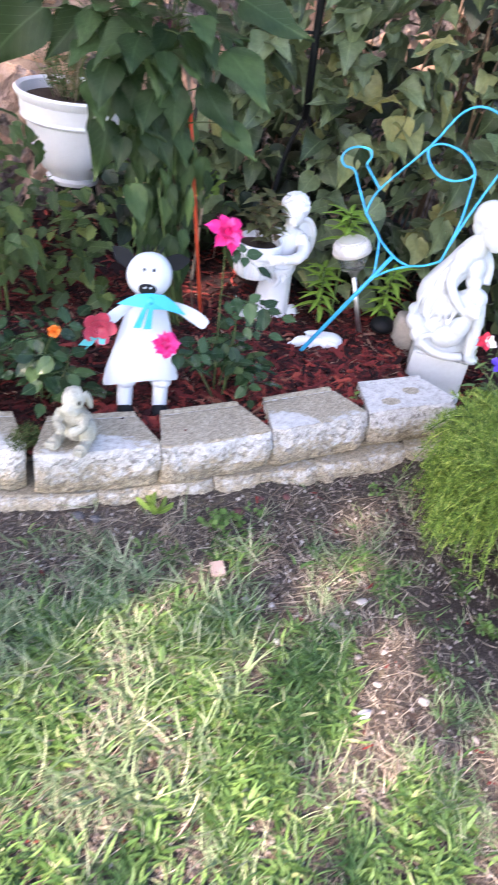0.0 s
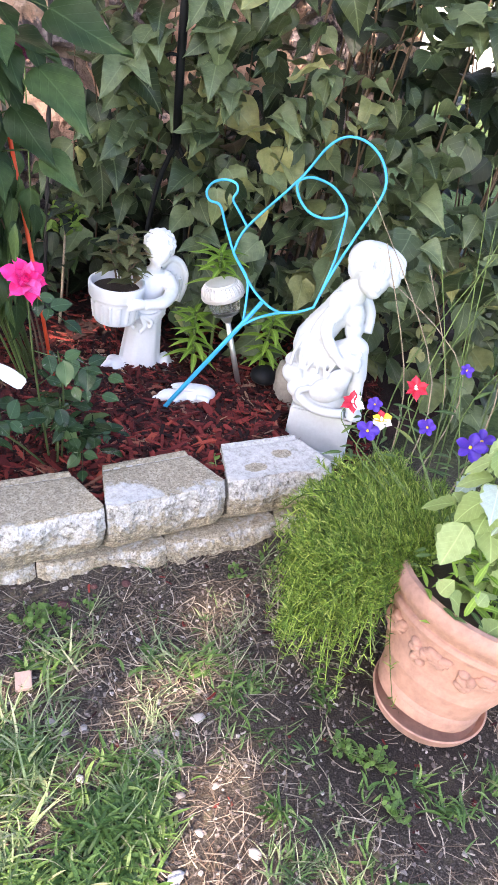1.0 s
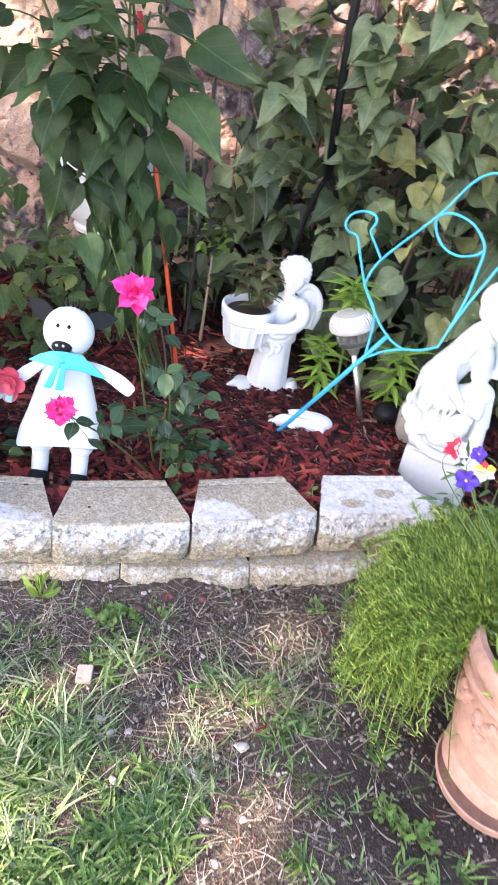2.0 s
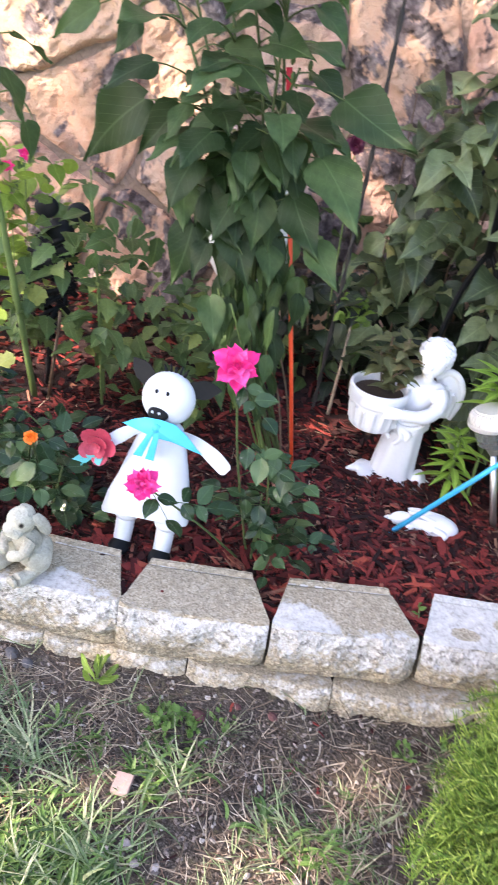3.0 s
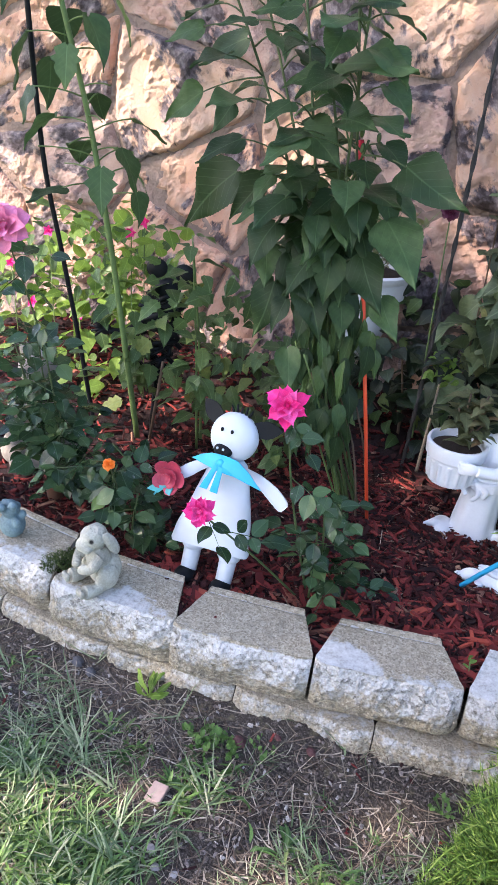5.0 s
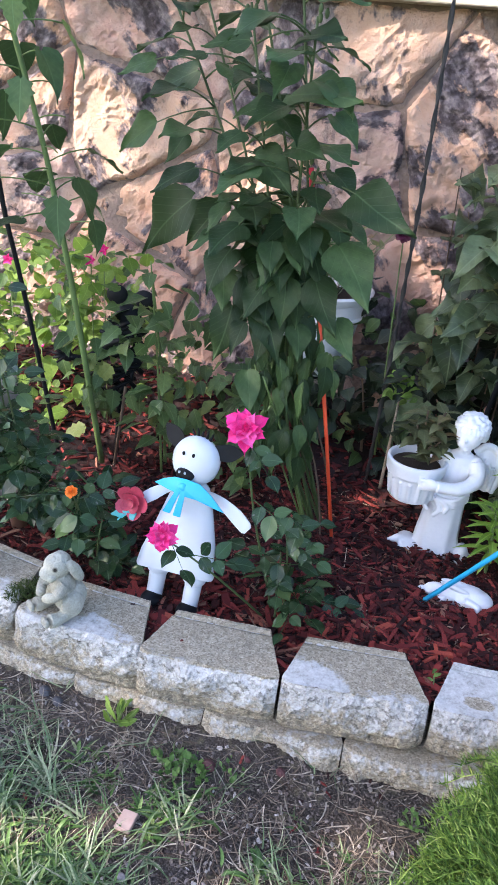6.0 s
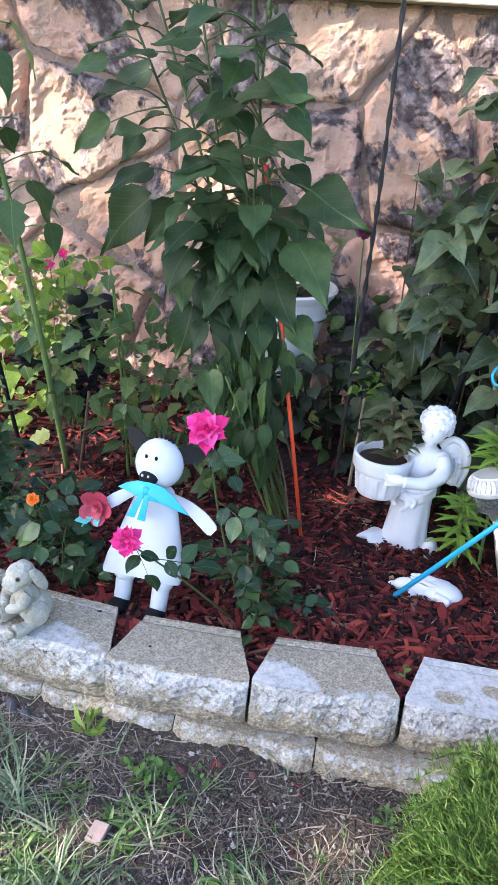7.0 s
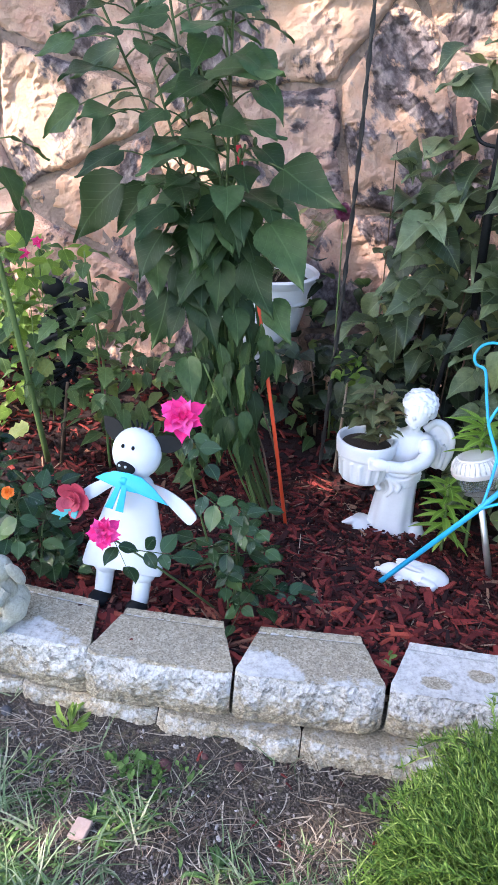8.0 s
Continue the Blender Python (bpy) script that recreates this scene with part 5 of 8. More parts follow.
def build_resting_hare():
    g = Geo()
    g.ball((0.035, 0, 0.016), (0.062, 0.042, 0.036), seg=24, rings=14).ball((-0.012, 0, 0.018), (0.045, 0.032, 0.030)).ball((-0.060, 0, 0.018), (0.034, 0.024, 0.022), (0, -12, 0)).ball((-0.092, 0, 0.008), (0.016, 0.013, 0.011))
    for s in (-1, 1):
        g.ball((-0.012, s * 0.013, 0.050), (0.042, 0.010, 0.007), (s * 14, 6, s * 10), 16, 10)
        g.tube(smooth_line([(0.02, s * 0.036, 0.030), (0.055, s * 0.043, 0.020), (0.035, s * 0.046, 0.002)]), 0.011, 8)
        g.tube(smooth_line([(-0.03, s * 0.026, 0.012), (-0.06, s * 0.032, 0.002)]), 0.010, 8)
    ob = part("resting_hare_figurine", g, WHITE)
    ob.matrix_basis = pose(0.405, 2.60, 0.142, 0, 0, 22) @ Matrix.Diagonal((0.92, 0.85, 0.85, 1))
    fuse(ob, 0.0018, 3)
    tagged(ob, "white lying hare figurine half sunk in mulch", "figurine")


def build_grey_figure():
    """A plain grey cast animal among the roses."""
    g = Geo()
    g.ball((0, 0, 0.09), (0.085, 0.075, 0.10)).ball((0, -0.01, 0.21), (0.062, 0.058, 0.085)).ball((0, -0.02, 0.31), (0.052, 0.055, 0.05))
    g.ball((-0.035, -0.01, 0.355), (0.016, 0.014, 0.022)).ball((0.035, -0.01, 0.355), (0.016, 0.014, 0.022)).ball((0, -0.065, 0.30), (0.025, 0.025, 0.02))
    for s in (-1, 1):
        g.tube([(s * 0.055, -0.03, 0.22), (s * 0.06, -0.06, 0.12), (s * 0.045, -0.085, 0.03)], [0.026, 0.024, 0.022], 8)
        g.ball((s * 0.075, 0.0, 0.05), (0.045, 0.06, 0.05))
    ob = part("stone_figure", g, GREYCAST)
    ob.matrix_basis = pose(-0.735, 2.04, 0.15, 0, 0, 40)
    fuse(ob, 0.005, 3)
    tagged(ob, "grey weathered cast stone animal among rose leaves", "figurine")
    g = Geo()
    g.ball((0, 0, 0.03), (0.032, 0.03, 0.033)).ball((0, -0.005, 0.075), (0.024, 0.022, 0.022))
    for i in range(7):
        g.ball((0.028 * math.cos(i), 0.026 * math.sin(i) - 0.004, 0.05 + 0.008 * i), 0.011, seg=8, rings=6)
    ob = part("teal_figurine", g, TEALCAST)
    ob.matrix_basis = pose(-0.432, 1.768, 0.196)
    fuse(ob, 0.003, 2)
    tagged(ob, "small mottled teal figurine sitting on the block wall", "figurine")


def build_cow():
    """A flat-armed enamelled metal cow on short legs: one cast figure."""
    g = Geo()
    W, K, B, F, T = 0, 1, 2, 3, 4
    # legs and hooves
    for x in (-0.043, 0.043):
        g.tube([(x, 0, 0.0), (x, 0, 0.035), (x, 0, 0.07), (x * 0.9, 0, 0.10)], [0.018, 0.0185, 0.0195, 0.02], 14, W)
        g.ball((x, 0, 0.078), (0.026, 0.026, 0.017), mat=W)
        g.ball((x, -0.012, 0.006), (0.023, 0.034, 0.018), mat=K)
    # dress: a cone, oval in plan
    seg = 36
    verts, faces = [], []
    prof = [(0.081, 0.083), (0.083, 0.090), (0.0775, 0.112), (0.068, 0.16), (0.057, 0.205), (0.045, 0.25), (0.034, 0.283), (0.02, 0.295)]
    for r, z in prof:
        for k in range(seg):
            a = 2 * math.pi * k / seg
            sag = (-0.006 * math.cos(2 * a) + 0.008 * math.cos(a)) if z < 0.1 else 0
            verts.append((1.1 * r * math.cos(a) - (0.006 if z < 0.13 else 0), 0.42 * r * math.sin(a), z + sag))
    for i in range(len(prof) - 1):
        for k in range(seg):
            a, b2 = i * seg + k, i * seg + (k + 1) % seg
            faces.append((a, b2, b2 + seg, a + seg))
    g.add(verts, faces, W)
    g.add(verts[:seg] + [(-0.006, 0, 0.112)], [((k + 1) % seg, k, seg) for k in range(seg)], W)
    # head and face
    g.ball((0, -0.012, 0.338), (0.0525, 0.034, 0.0525), seg=28, rings=18, mat=W)
    g.ball((-0.008, -0.040, 0.311), (0.021, 0.010, 0.0145), seg=16, rings=10, mat=K)
    for x in (-0.016, -0.003):
        g.ball((x, -0.055, 0.317), 0.0028, seg=8, rings=6, mat=W)
    for x in (-0.018, 0.004):
        g.ball((x, -0.0445, 0.355), (0.0035, 0.003, 0.0045), seg=8, rings=6, mat=K)
    # ears
    for s, tip, lift in ((-1, (-0.086, 0.0, 0.396), 0.018), (1, (0.096, 0.0, 0.376), 0.018)):
        root = Vector((s * 0.046, -0.008, 0.366))
        tipv = Vector(tip)
        d = unit(tipv - root)
        side = unit(d.cross((0, 1, 0)))
        L = (tipv - root).length
        wide = ((-0.25, 0.75), (0.1, 0.95), (0.35, 1.05), (0.6, 0.85), (0.82, 0.45))
        outline = [root + d * L * u + side * lift * w for u, w in wide] + [tipv] + [root + d * L * u - side * lift * w for u, w in wide[::-1]]
        g.sheet(outline, root + d * L * 0.5 + Vector((0, 0.004, 0)), 0.003, (0, -1, 0), K)
    for i in range(5):
        x = -0.012 + 0.008 * i
        g.tube([(x, -0.01, 0.384), (x + 0.004 * (i - 2), -0.014, 0.402 + 0.004 * (i % 2))], [0.004, 0.0015], 6, K)
    # kerchief with two tails
    ker = [(-0.074, -0.034, 0.274), (-0.052, -0.042, 0.290), (-0.028, -0.046, 0.301), (0.0, -0.048, 0.304), (0.030, -0.046, 0.301), (0.056, -0.042, 0.284), (0.088, -0.032, 0.252), (0.058, -0.044, 0.261), (0.030, -0.05, 0.268), (0.0, -0.052, 0.268), (-0.030, -0.05, 0.272)]
    g.sheet([Vector(p) for p in ker], Vector((0, -0.056, 0.288)), 0.004, (0, -1, 0.2), B)
    for a, b2 in (((-0.008, -0.056, 0.286), (-0.030, -0.052, 0.224)), ((0.002, -0.056, 0.286), (-0.006, -0.052, 0.222))):
        a, b2 = Vector(a), Vector(b2)
        w = Vector((0.0085, 0, 0))
        g.sheet([a - w * 0.5, a + w * 0.5, b2 + w * 1.1, b2 - w * 0.9], (a + b2) / 2, 0.003, (0, -1, 0.1), B)
    g.ball((-0.002, -0.056, 0.288), (0.010, 0.006, 0.009), mat=B)
    # arms of sheet metal
    def arm(pts, wid):
        line = smooth_line(pts, 5)
        up, lo = [], []
        for i, p in enumerate(line):
            d = unit(line[min(i + 1, len(line) - 1)] - line[max(i - 1, 0)])
            side = unit(d.cross((0, 1, 0)))
            w = float(np.interp(i / (len(line) - 1), (0, 0.3, 0.7, 0.92, 1), (0.5, 0.8, 1.1, 1.0, 0.6))) * wid
            up.append(p + side * w)
            lo.append(p - side * w)
        g.sheet(up + lo[::-1], line[len(line) // 2], 0.0035, (0, -1, 0), W)
    arm([(-0.030, -0.01, 0.276), (-0.062, -0.02, 0.256), (-0.098, -0.03, 0.226)], 0.0125)
    arm([(0.034, -0.005, 0.272), (0.072, -0.01, 0.264), (0.108, -0.014, 0.248), (0.142, -0.018, 0.226)], 0.0145)
    # the metal flower in its hand
    c = Vector((-0.113, -0.04, 0.218))
    for ring, (n, rr, size) in enumerate(((5, 0.023, 0.0165), (4, 0.012, 0.012), (3, 0.004, 0.008))):
        for i in range(n):
            a = 2 * math.pi * i / n + ring * 0.7
            rad, tan = Vector((math.cos(a), 0, math.sin(a))), Vector((-math.sin(a), 0, math.cos(a)))
            m0 = c + rad * rr + Vector((0, -0.006 * ring, 0))
            rim = [m0 + rad * size * math.cos(u) + tan * size * 1.05 * math.sin(u) + Vector((0, -0.010 * max(0, math.cos(u)), 0)) for u in (k * math.pi / 5 for k in range(10))]
            g.sheet(rim, m0 + Vector((0, 0.006, 0)), 0.003, (0, -1, 0), F)
    for tip in ((-0.158, -0.045, 0.178), (-0.100, -0.05, 0.182)):
        a, b2 = c + Vector((0, 0.0, -0.022)), Vector(tip)
        d = unit(b2 - a)
        side = unit(d.cross((0, 1, 0))) * 0.012
        g.sheet([a, (a + b2) / 2 + side, b2, (a + b2) / 2 - side], (a + b2) / 2, 0.003, (0, -1, 0), T)
    g.tube([c, c + Vector((-0.028, 0, -0.05))], 0.002, 6, T)
    ob = part("cow_figure", g, [COWWHITE, BLACKMETAL, BLUECLOTH, REDFLOWER, TEAL])
    ob.matrix_basis = pose(-0.048, 2.034, 0.164, -14, 1.5, 20) @ Matrix.Scale(1.06, 4)
    tagged(ob, "white enamelled metal cow figure with blue kerchief and red flower", "garden figure")


# ---------------------------------------------------------------- vessels, lamps, stakes
def build_terracotta():
    at = Vector((1.035, 1.785, 0))
    pot = empty("terracotta_pot", at, "large terracotta pot with moulded bands and fruit on a saucer", "pot")
    g = Geo()
    g.lathe([(0.105, 0.02), (0.115, 0.024), (0.119, 0.04), (0.1175, 0.055), (0.122, 0.06), (0.1225, 0.072), (0.1205, 0.078), (0.136, 0.14), (0.1385, 0.146), (0.1405, 0.153), (0.1395, 0.16),
             (0.158, 0.25), (0.169, 0.30), (0.179, 0.303), (0.184, 0.315), (0.182, 0.328), (0.178, 0.332), (0.182, 0.345), (0.194, 0.358), (0.199, 0.375), (0.197, 0.395), (0.190, 0.408), (0.178, 0.412), (0.170, 0.40), (0.168, 0.33), (0.166, 0.325)], at, 72)
    ob = part("pot_body", g.crisp("pot_body", TERRA), None, pot)
    g = Geo()
    r = random.Random(8)
    for n in range(9):
        a0 = n * 2 * math.pi / 9 + 0.35
        for i in range(11):
            a, z = a0 + r.uniform(-0.10, 0.10), 0.245 + r.uniform(-0.028, 0.022)
            rr = 0.138 + (z - 0.15) * 0.205
            g.ball(at + Vector((rr * math.cos(a), rr * math.sin(a), z)), (0.0135, 0.0135, 0.0135), seg=8, rings=6)
        for i in range(10):
            a, z = a0 + 0.16 + i * 0.022, 0.262 + 0.012 * math.sin(i * 0.8)
            rr = 0.139 + (z - 0.15) * 0.205
            g.ball(at + Vector((rr * math.cos(a), rr * math.sin(a), z)), (0.018, 0.011, 0.0115), (0, 30 * (-1) ** i, math.degrees(a) + 90), 8, 6)
    part("moulded_fruit", g, TERRA, pot)
    g = Geo()
    g.lathe([(0.12, 0.0), (0.132, 0.004), (0.139, 0.022), (0.141, 0.028), (0.137, 0.030), (0.131, 0.024), (0.125, 0.012), (0.10, 0.012)], at, 64)
    part("saucer", g.crisp("saucer", TERRA), None, pot, "terracotta saucer")
    g = Geo()
    g.ball(at + Vector((0, 0, 0.375)), (0.172, 0.172, 0.018), seg=32)
    part("potting_soil", g, POTSOIL, pot)
    settle = Matrix.Translation(at + Vector((0, 0, 0.012))) @ Vector((0, 0, 1)).rotation_difference(unit((0.19, 0.19, 1))).to_matrix().to_4x4() @ Matrix.Diagonal((0.93, 0.93, 0.71, 1)) @ Matrix.Translation(-at)
    for ob in pot.children:
        if ob.name.split(".")[0] == "saucer":
            ob.data.transform(Matrix.Translation(at + Vector((0.014, 0.006, 0))) @ Matrix.Diagonal((0.87, 0.87, 1, 1)) @ Matrix.Translation(-at))
        else:
            ob.data.transform(settle)
    return at + Vector((0.042, 0.048, 0))


def build_urn():
    at = Vector((-0.59, 3.24, 0.138))
    urn = empty("white_urn", at, "white bowl planter with a broad rim on a dark stand", "planter")
    g = Geo()
    g.lathe([(0.075, 0.170), (0.092, 0.174), (0.098, 0.190), (0.086, 0.200), (0.112, 0.225), (0.138, 0.270), (0.156, 0.330), (0.168, 0.392), (0.182, 0.398), (0.187, 0.405), (0.184, 0.414), (0.187, 0.430),
             (0.191, 0.462), (0.203, 0.478), (0.206, 0.490), (0.198, 0.497), (0.186, 0.488), (0.178, 0.44)], at, 64)
    part("bowl", g.crisp("bowl", WHITE), None, urn)
    for i in range(3):
        a = 0.4 + 2.094 * i
        g = Geo()
        g.tube(smooth_line([at + Vector((0.075 * math.cos(a), 0.075 * math.sin(a), 0.172)), at + Vector((0.09 * math.cos(a), 0.09 * math.sin(a), 0.10)), at + Vector((0.13 * math.cos(a), 0.13 * math.sin(a), -0.02))]), 0.008, 6)
        part("stand_leg", g, BLACKMETAL, urn, "black iron stand leg")
    g = Geo()
    g.tube([at + Vector((0.082 * math.cos(0.262 * i), 0.082 * math.sin(0.262 * i), 0.166)) for i in range(25)], 0.006, 6)
    part("stand_ring", g, BLACKMETAL, urn, "black iron stand ring")
    g = Geo()
    g.ball(at + Vector((0, 0, 0.455)), (0.180, 0.180, 0.012), seg=28)
    part("potting_soil", g, POTSOIL, urn)
    at = at + Vector((0, 0, 0.025))
    plant = empty("urn_plant", at + Vector((0, 0, 0.43)), "thin straw-green bushy plant growing in the white urn", "plant")
    r = random.Random(31)
    for i in range(64):
        a, lean = r.uniform(0, 6.28), r.uniform(0.05, 0.75)
        L = r.uniform(0.10, 0.30)
        p = at + Vector((0.10 * lean * math.cos(a), 0.10 * lean * math.sin(a), 0.43))
        q = p + Vector((L * lean * math.cos(a), L * lean * math.sin(a), L))
        g = Geo()
        g.tube(bezier(p, p.lerp(q, 0.5) + Vector((0, 0, 0.03)), q, 4), [0.0018, 0.0016, 0.0013, 0.001, 0.0007], 5)
        part("stem", g, STEM if i % 2 else STRAW, plant)
        for k in range(4):
            d = Vector((r.uniform(-1, 1), r.uniform(-1, 1), r.uniform(0.1, 0.9)))
            put_leaf(SMALL_L + BRONZE_L[:1], r, plant, p.lerp(q, 0.25 + 0.22 * k), d, (r.uniform(-1, 1), r.uniform(-1, 1), 1.5), r.uniform(0.03, 0.055))


def build_stakes():
    g = Geo()
    g.tube([(0.030, 2.585, 0.12), (-0.012, 2.54, 0.45), (-0.062, 2.482, 0.84)], 0.0052, 10)
    st = tagged(part("orange_stake", g, ORANGE), "orange fibreglass plant stake pushed into the mulch", "plant stake")
    g = Geo()
    g.tube([(-0.062, 2.482, 0.84), (-0.090, 2.450, 1.06)], 0.0046, 10)
    part("upper_rod", g, GREYWOOD, st, "pale bare upper length")
    g = Geo()
    g.tube([(-0.090, 2.450, 1.06), (-0.096, 2.443, 1.115)], 0.0062, 10)
    part("sleeve", g, CRIMSON, st, "dull red plastic sleeve")
    g = Geo()
    pts = [(-0.122, 2.992, 0.10), (-0.116, 2.994, 0.55), (-0.114, 2.995, 1.0), (-0.122, 2.990, 1.5), (-0.13, 2.985, 1.9)]
    g.tube(smooth_line(pts, 8), 0.0048, 8)
    for k in range(2):
        line = smooth_line(pts, 28)
        g.tube([p + Vector((0.0046 * math.cos(i * 0.7 + k * math.pi), 0.0046 * math.sin(i * 0.7 + k * math.pi), 0)) for i, p in enumerate(line)], 0.0030, 5)
    tagged(part("twisted_stake", g, STAKE), "tall dark twisted stake standing in the bed", "plant stake")
    g = Geo()
    g.tube(smooth_line([(-0.885, 2.32, 0.14), (-0.915, 2.279, 0.46), (-0.94, 2.245, 0.705), (-0.965, 2.21, 0.961), (-0.985, 2.185, 1.4)]), 0.007, 8)
    tagged(part("black_stake", g, BLACKMETAL), "thin black plant stake beside the tall stems", "plant stake")
    g = Geo()
    g.tube([(-0.70, 2.40, 0.13), (-0.685, 2.43, 0.40)], 0.0048, 8)
    tagged(part("short_stake", g, BARK), "short thin brown wooden stake in the mulch", "plant stake")


def build_trellis():
    """A black iron obelisk with a forked foot and side scrolls."""
    tr = empty("iron_trellis", (0.24, 3.115, 0.12), "black iron garden trellis with forked foot, overgrown by leaves", "trellis")
    g = Geo()
    g.tube([(0.241, 3.116, 0.70), (0.228, 3.114, 0.94), (0.222, 3.114, 1.15), (0.215, 3.113, 1.7)], 0.013, 8)
    part("post", g, BLACKMETAL, tr)
    for pts in ([(0.241, 3.116, 0.72), (0.20, 3.112, 0.60), (0.175, 3.11, 0.42), (0.15, 3.108, 0.10)], [(0.241, 3.116, 0.72), (0.285, 3.12, 0.63), (0.30, 3.122, 0.45), (0.31, 3.122, 0.10)]):
        g = Geo()
        g.tube(smooth_line(pts), 0.008, 8)
        part("leg", g, BLACKMETAL, tr)
    for pts in ([(0.226, 3.114, 0.955), (0.19, 3.111, 0.952), (0.157, 3.108, 0.90), (0.16, 3.108, 0.84), (0.185, 3.108, 0.82)], [(0.226, 3.114, 0.955), (0.293, 3.12, 0.969), (0.335, 3.123, 0.93)],
                [(0.222, 3.114, 1.12), (0.17, 3.11, 1.13), (0.14, 3.107, 1.18)], [(0.222, 3.114, 1.12), (0.28, 3.12, 1.13), (0.32, 3.123, 1.18)]):
        g = Geo()
        g.tube(smooth_line(pts), 0.0055, 6)
        part("scroll", g, BLACKMETAL, tr)


def build_wire():
    """A turquoise bent-wire bird on a rod: its outline lies in one plane that leans away."""
    def at(x, z):
        return Vector((x, 2.707 - 0.536 * x + 0.449 * z, z))

    bird = empty("wire_bird", (0.346, 2.516, 0.15), "turquoise bent-wire bird ornament on a slanting rod", "garden ornament")
    g = Geo()
    g.tube([(0.346, 2.516, 0.142), at(0.524, 0.398), at(0.572, 0.476)], 0.0066, 8)
    part("rod", g, WIREBLUE, bird)
    head = [(0.530, 0.405), (0.528, 0.481), (0.518, 0.518), (0.476, 0.559), (0.440, 0.616), (0.415, 0.658), (0.385, 0.661), (0.372, 0.678), (0.384, 0.703), (0.415, 0.720), (0.448, 0.721), (0.456, 0.705), (0.448, 0.682), (0.466, 0.663), (0.498, 0.632)]
    back = [(0.472, 0.562), (0.498, 0.632), (0.610, 0.776), (0.664, 0.863), (0.706, 0.898), (0.754, 0.900), (0.794, 0.876), (0.815, 0.836), (0.812, 0.795), (0.780, 0.717), (0.743, 0.628), (0.716, 0.553), (0.703, 0.509)]
    breast = [(0.472, 0.562), (0.506, 0.528), (0.545, 0.493), (0.589, 0.471), (0.624, 0.467)]
    ring = [(0.703, 0.509), (0.717, 0.560), (0.732, 0.625), (0.738, 0.684), (0.740, 0.736), (0.729, 0.761), (0.695, 0.785), (0.651, 0.791), (0.623, 0.783), (0.607, 0.766), (0.618, 0.737), (0.646, 0.714), (0.685, 0.710), (0.722, 0.725), (0.738, 0.740)]
    lower = [(0.703, 0.509), (0.663, 0.483), (0.621, 0.466), (0.572, 0.438), (0.524, 0.398)]
    for name, pts in (("head_wire", head), ("back_wire", back), ("breast_wire", breast), ("wing_wire", ring), ("lower_wire", lower)):
        g = Geo()
        g.tube(smooth_line([at(x, z) for x, z in pts], 6), 0.0036, 7)
        part(name, g, WIREBLUE, bird)


def build_solar():
    a, b2 = Vector((0.566, 2.747, 0.09)), Vector((0.478, 2.74, 0.37))
    axis = unit(b2 - a)
    lamp = empty("solar_lamp", a, "steel solar path light leaning in the mulch", "solar light")
    g = Geo()
    g.tube([a, b2], 0.0085, 10)
    part("pole", g, STEEL, lamp)
    turn = Vector((0, 0, 1)).rotation_difference(axis).to_matrix().to_4x4()
    ribs = []
    for name, prof, mat in (("lens", [(0.02, -0.01), (0.04, 0.0), (0.047, 0.03), (0.05, 0.055)], GLASS),
                            ("cap", [(0.050, 0.052), (0.0605, 0.050), (0.0625, 0.054), (0.0625, 0.061), (0.0600, 0.063), (0.0560, 0.078), (0.0470, 0.089), (0.044, 0.090), (0.042, 0.094), (0.02, 0.095)], CAPSTEEL),
                            ("collar", [(0.012, -0.03), (0.02, -0.012), (0.028, -0.006), (0.024, 0.0)], STEEL)):
        g = Geo()
        g.lathe(prof, (0, 0, 0), 36)
        if name == "cap":
            for i in range(30):
                a2 = 2 * math.pi * i / 30
                c2, s2 = math.cos(a2), math.sin(a2)
                rib = Geo()
                rib.tube([(0.0605 * c2, 0.0605 * s2, 0.064), (0.0565 * c2, 0.0565 * s2, 0.078), (0.048 * c2, 0.048 * s2, 0.0885)], 0.0022, 5)
                ribs.append(part("rib", rib, mat))
        ob = part(name, g.crisp(name, mat), None)
        ob.data.transform(Matrix.Translation(b2) @ turn)
        under(ob, lamp)
        for rib in ribs:
            rib.data.transform(Matrix.Translation(b2) @ turn)
            rib.parent = ob
        ribs = []
    # the black cap of another lamp
    at = Vector((0.622, 2.755, 0.12))
    low = empty("low_lamp", at, "black domed garden light close to the mulch", "solar light")
    g = Geo()
    g.tube([at + Vector((0, 0, -0.05)), at + Vector((0, 0, 0.05))], 0.008, 8)
    part("spike", g, BLACKMETAL, low)
    g = Geo()
    g.lathe([(0.01, 0.04), (0.036, 0.045), (0.042, 0.055), (0.040, 0.07), (0.026, 0.085), (0.008, 0.09)], at, 28)
    part("dome", g, BLACKMETAL, low)
    g = Geo()
    g.lathe([(0.05, 0.0), (0.052, 0.02), (0.045, 0.06), (0.047, 0.12), (0.040, 0.15), (0.01, 0.155)], (0.70, 2.735, 0.09), 18, ripple=0.06, lobes=5)
    tagged(part("stump", g, GREYWOOD), "small weathered grey wood stump beside the statue", "stump")


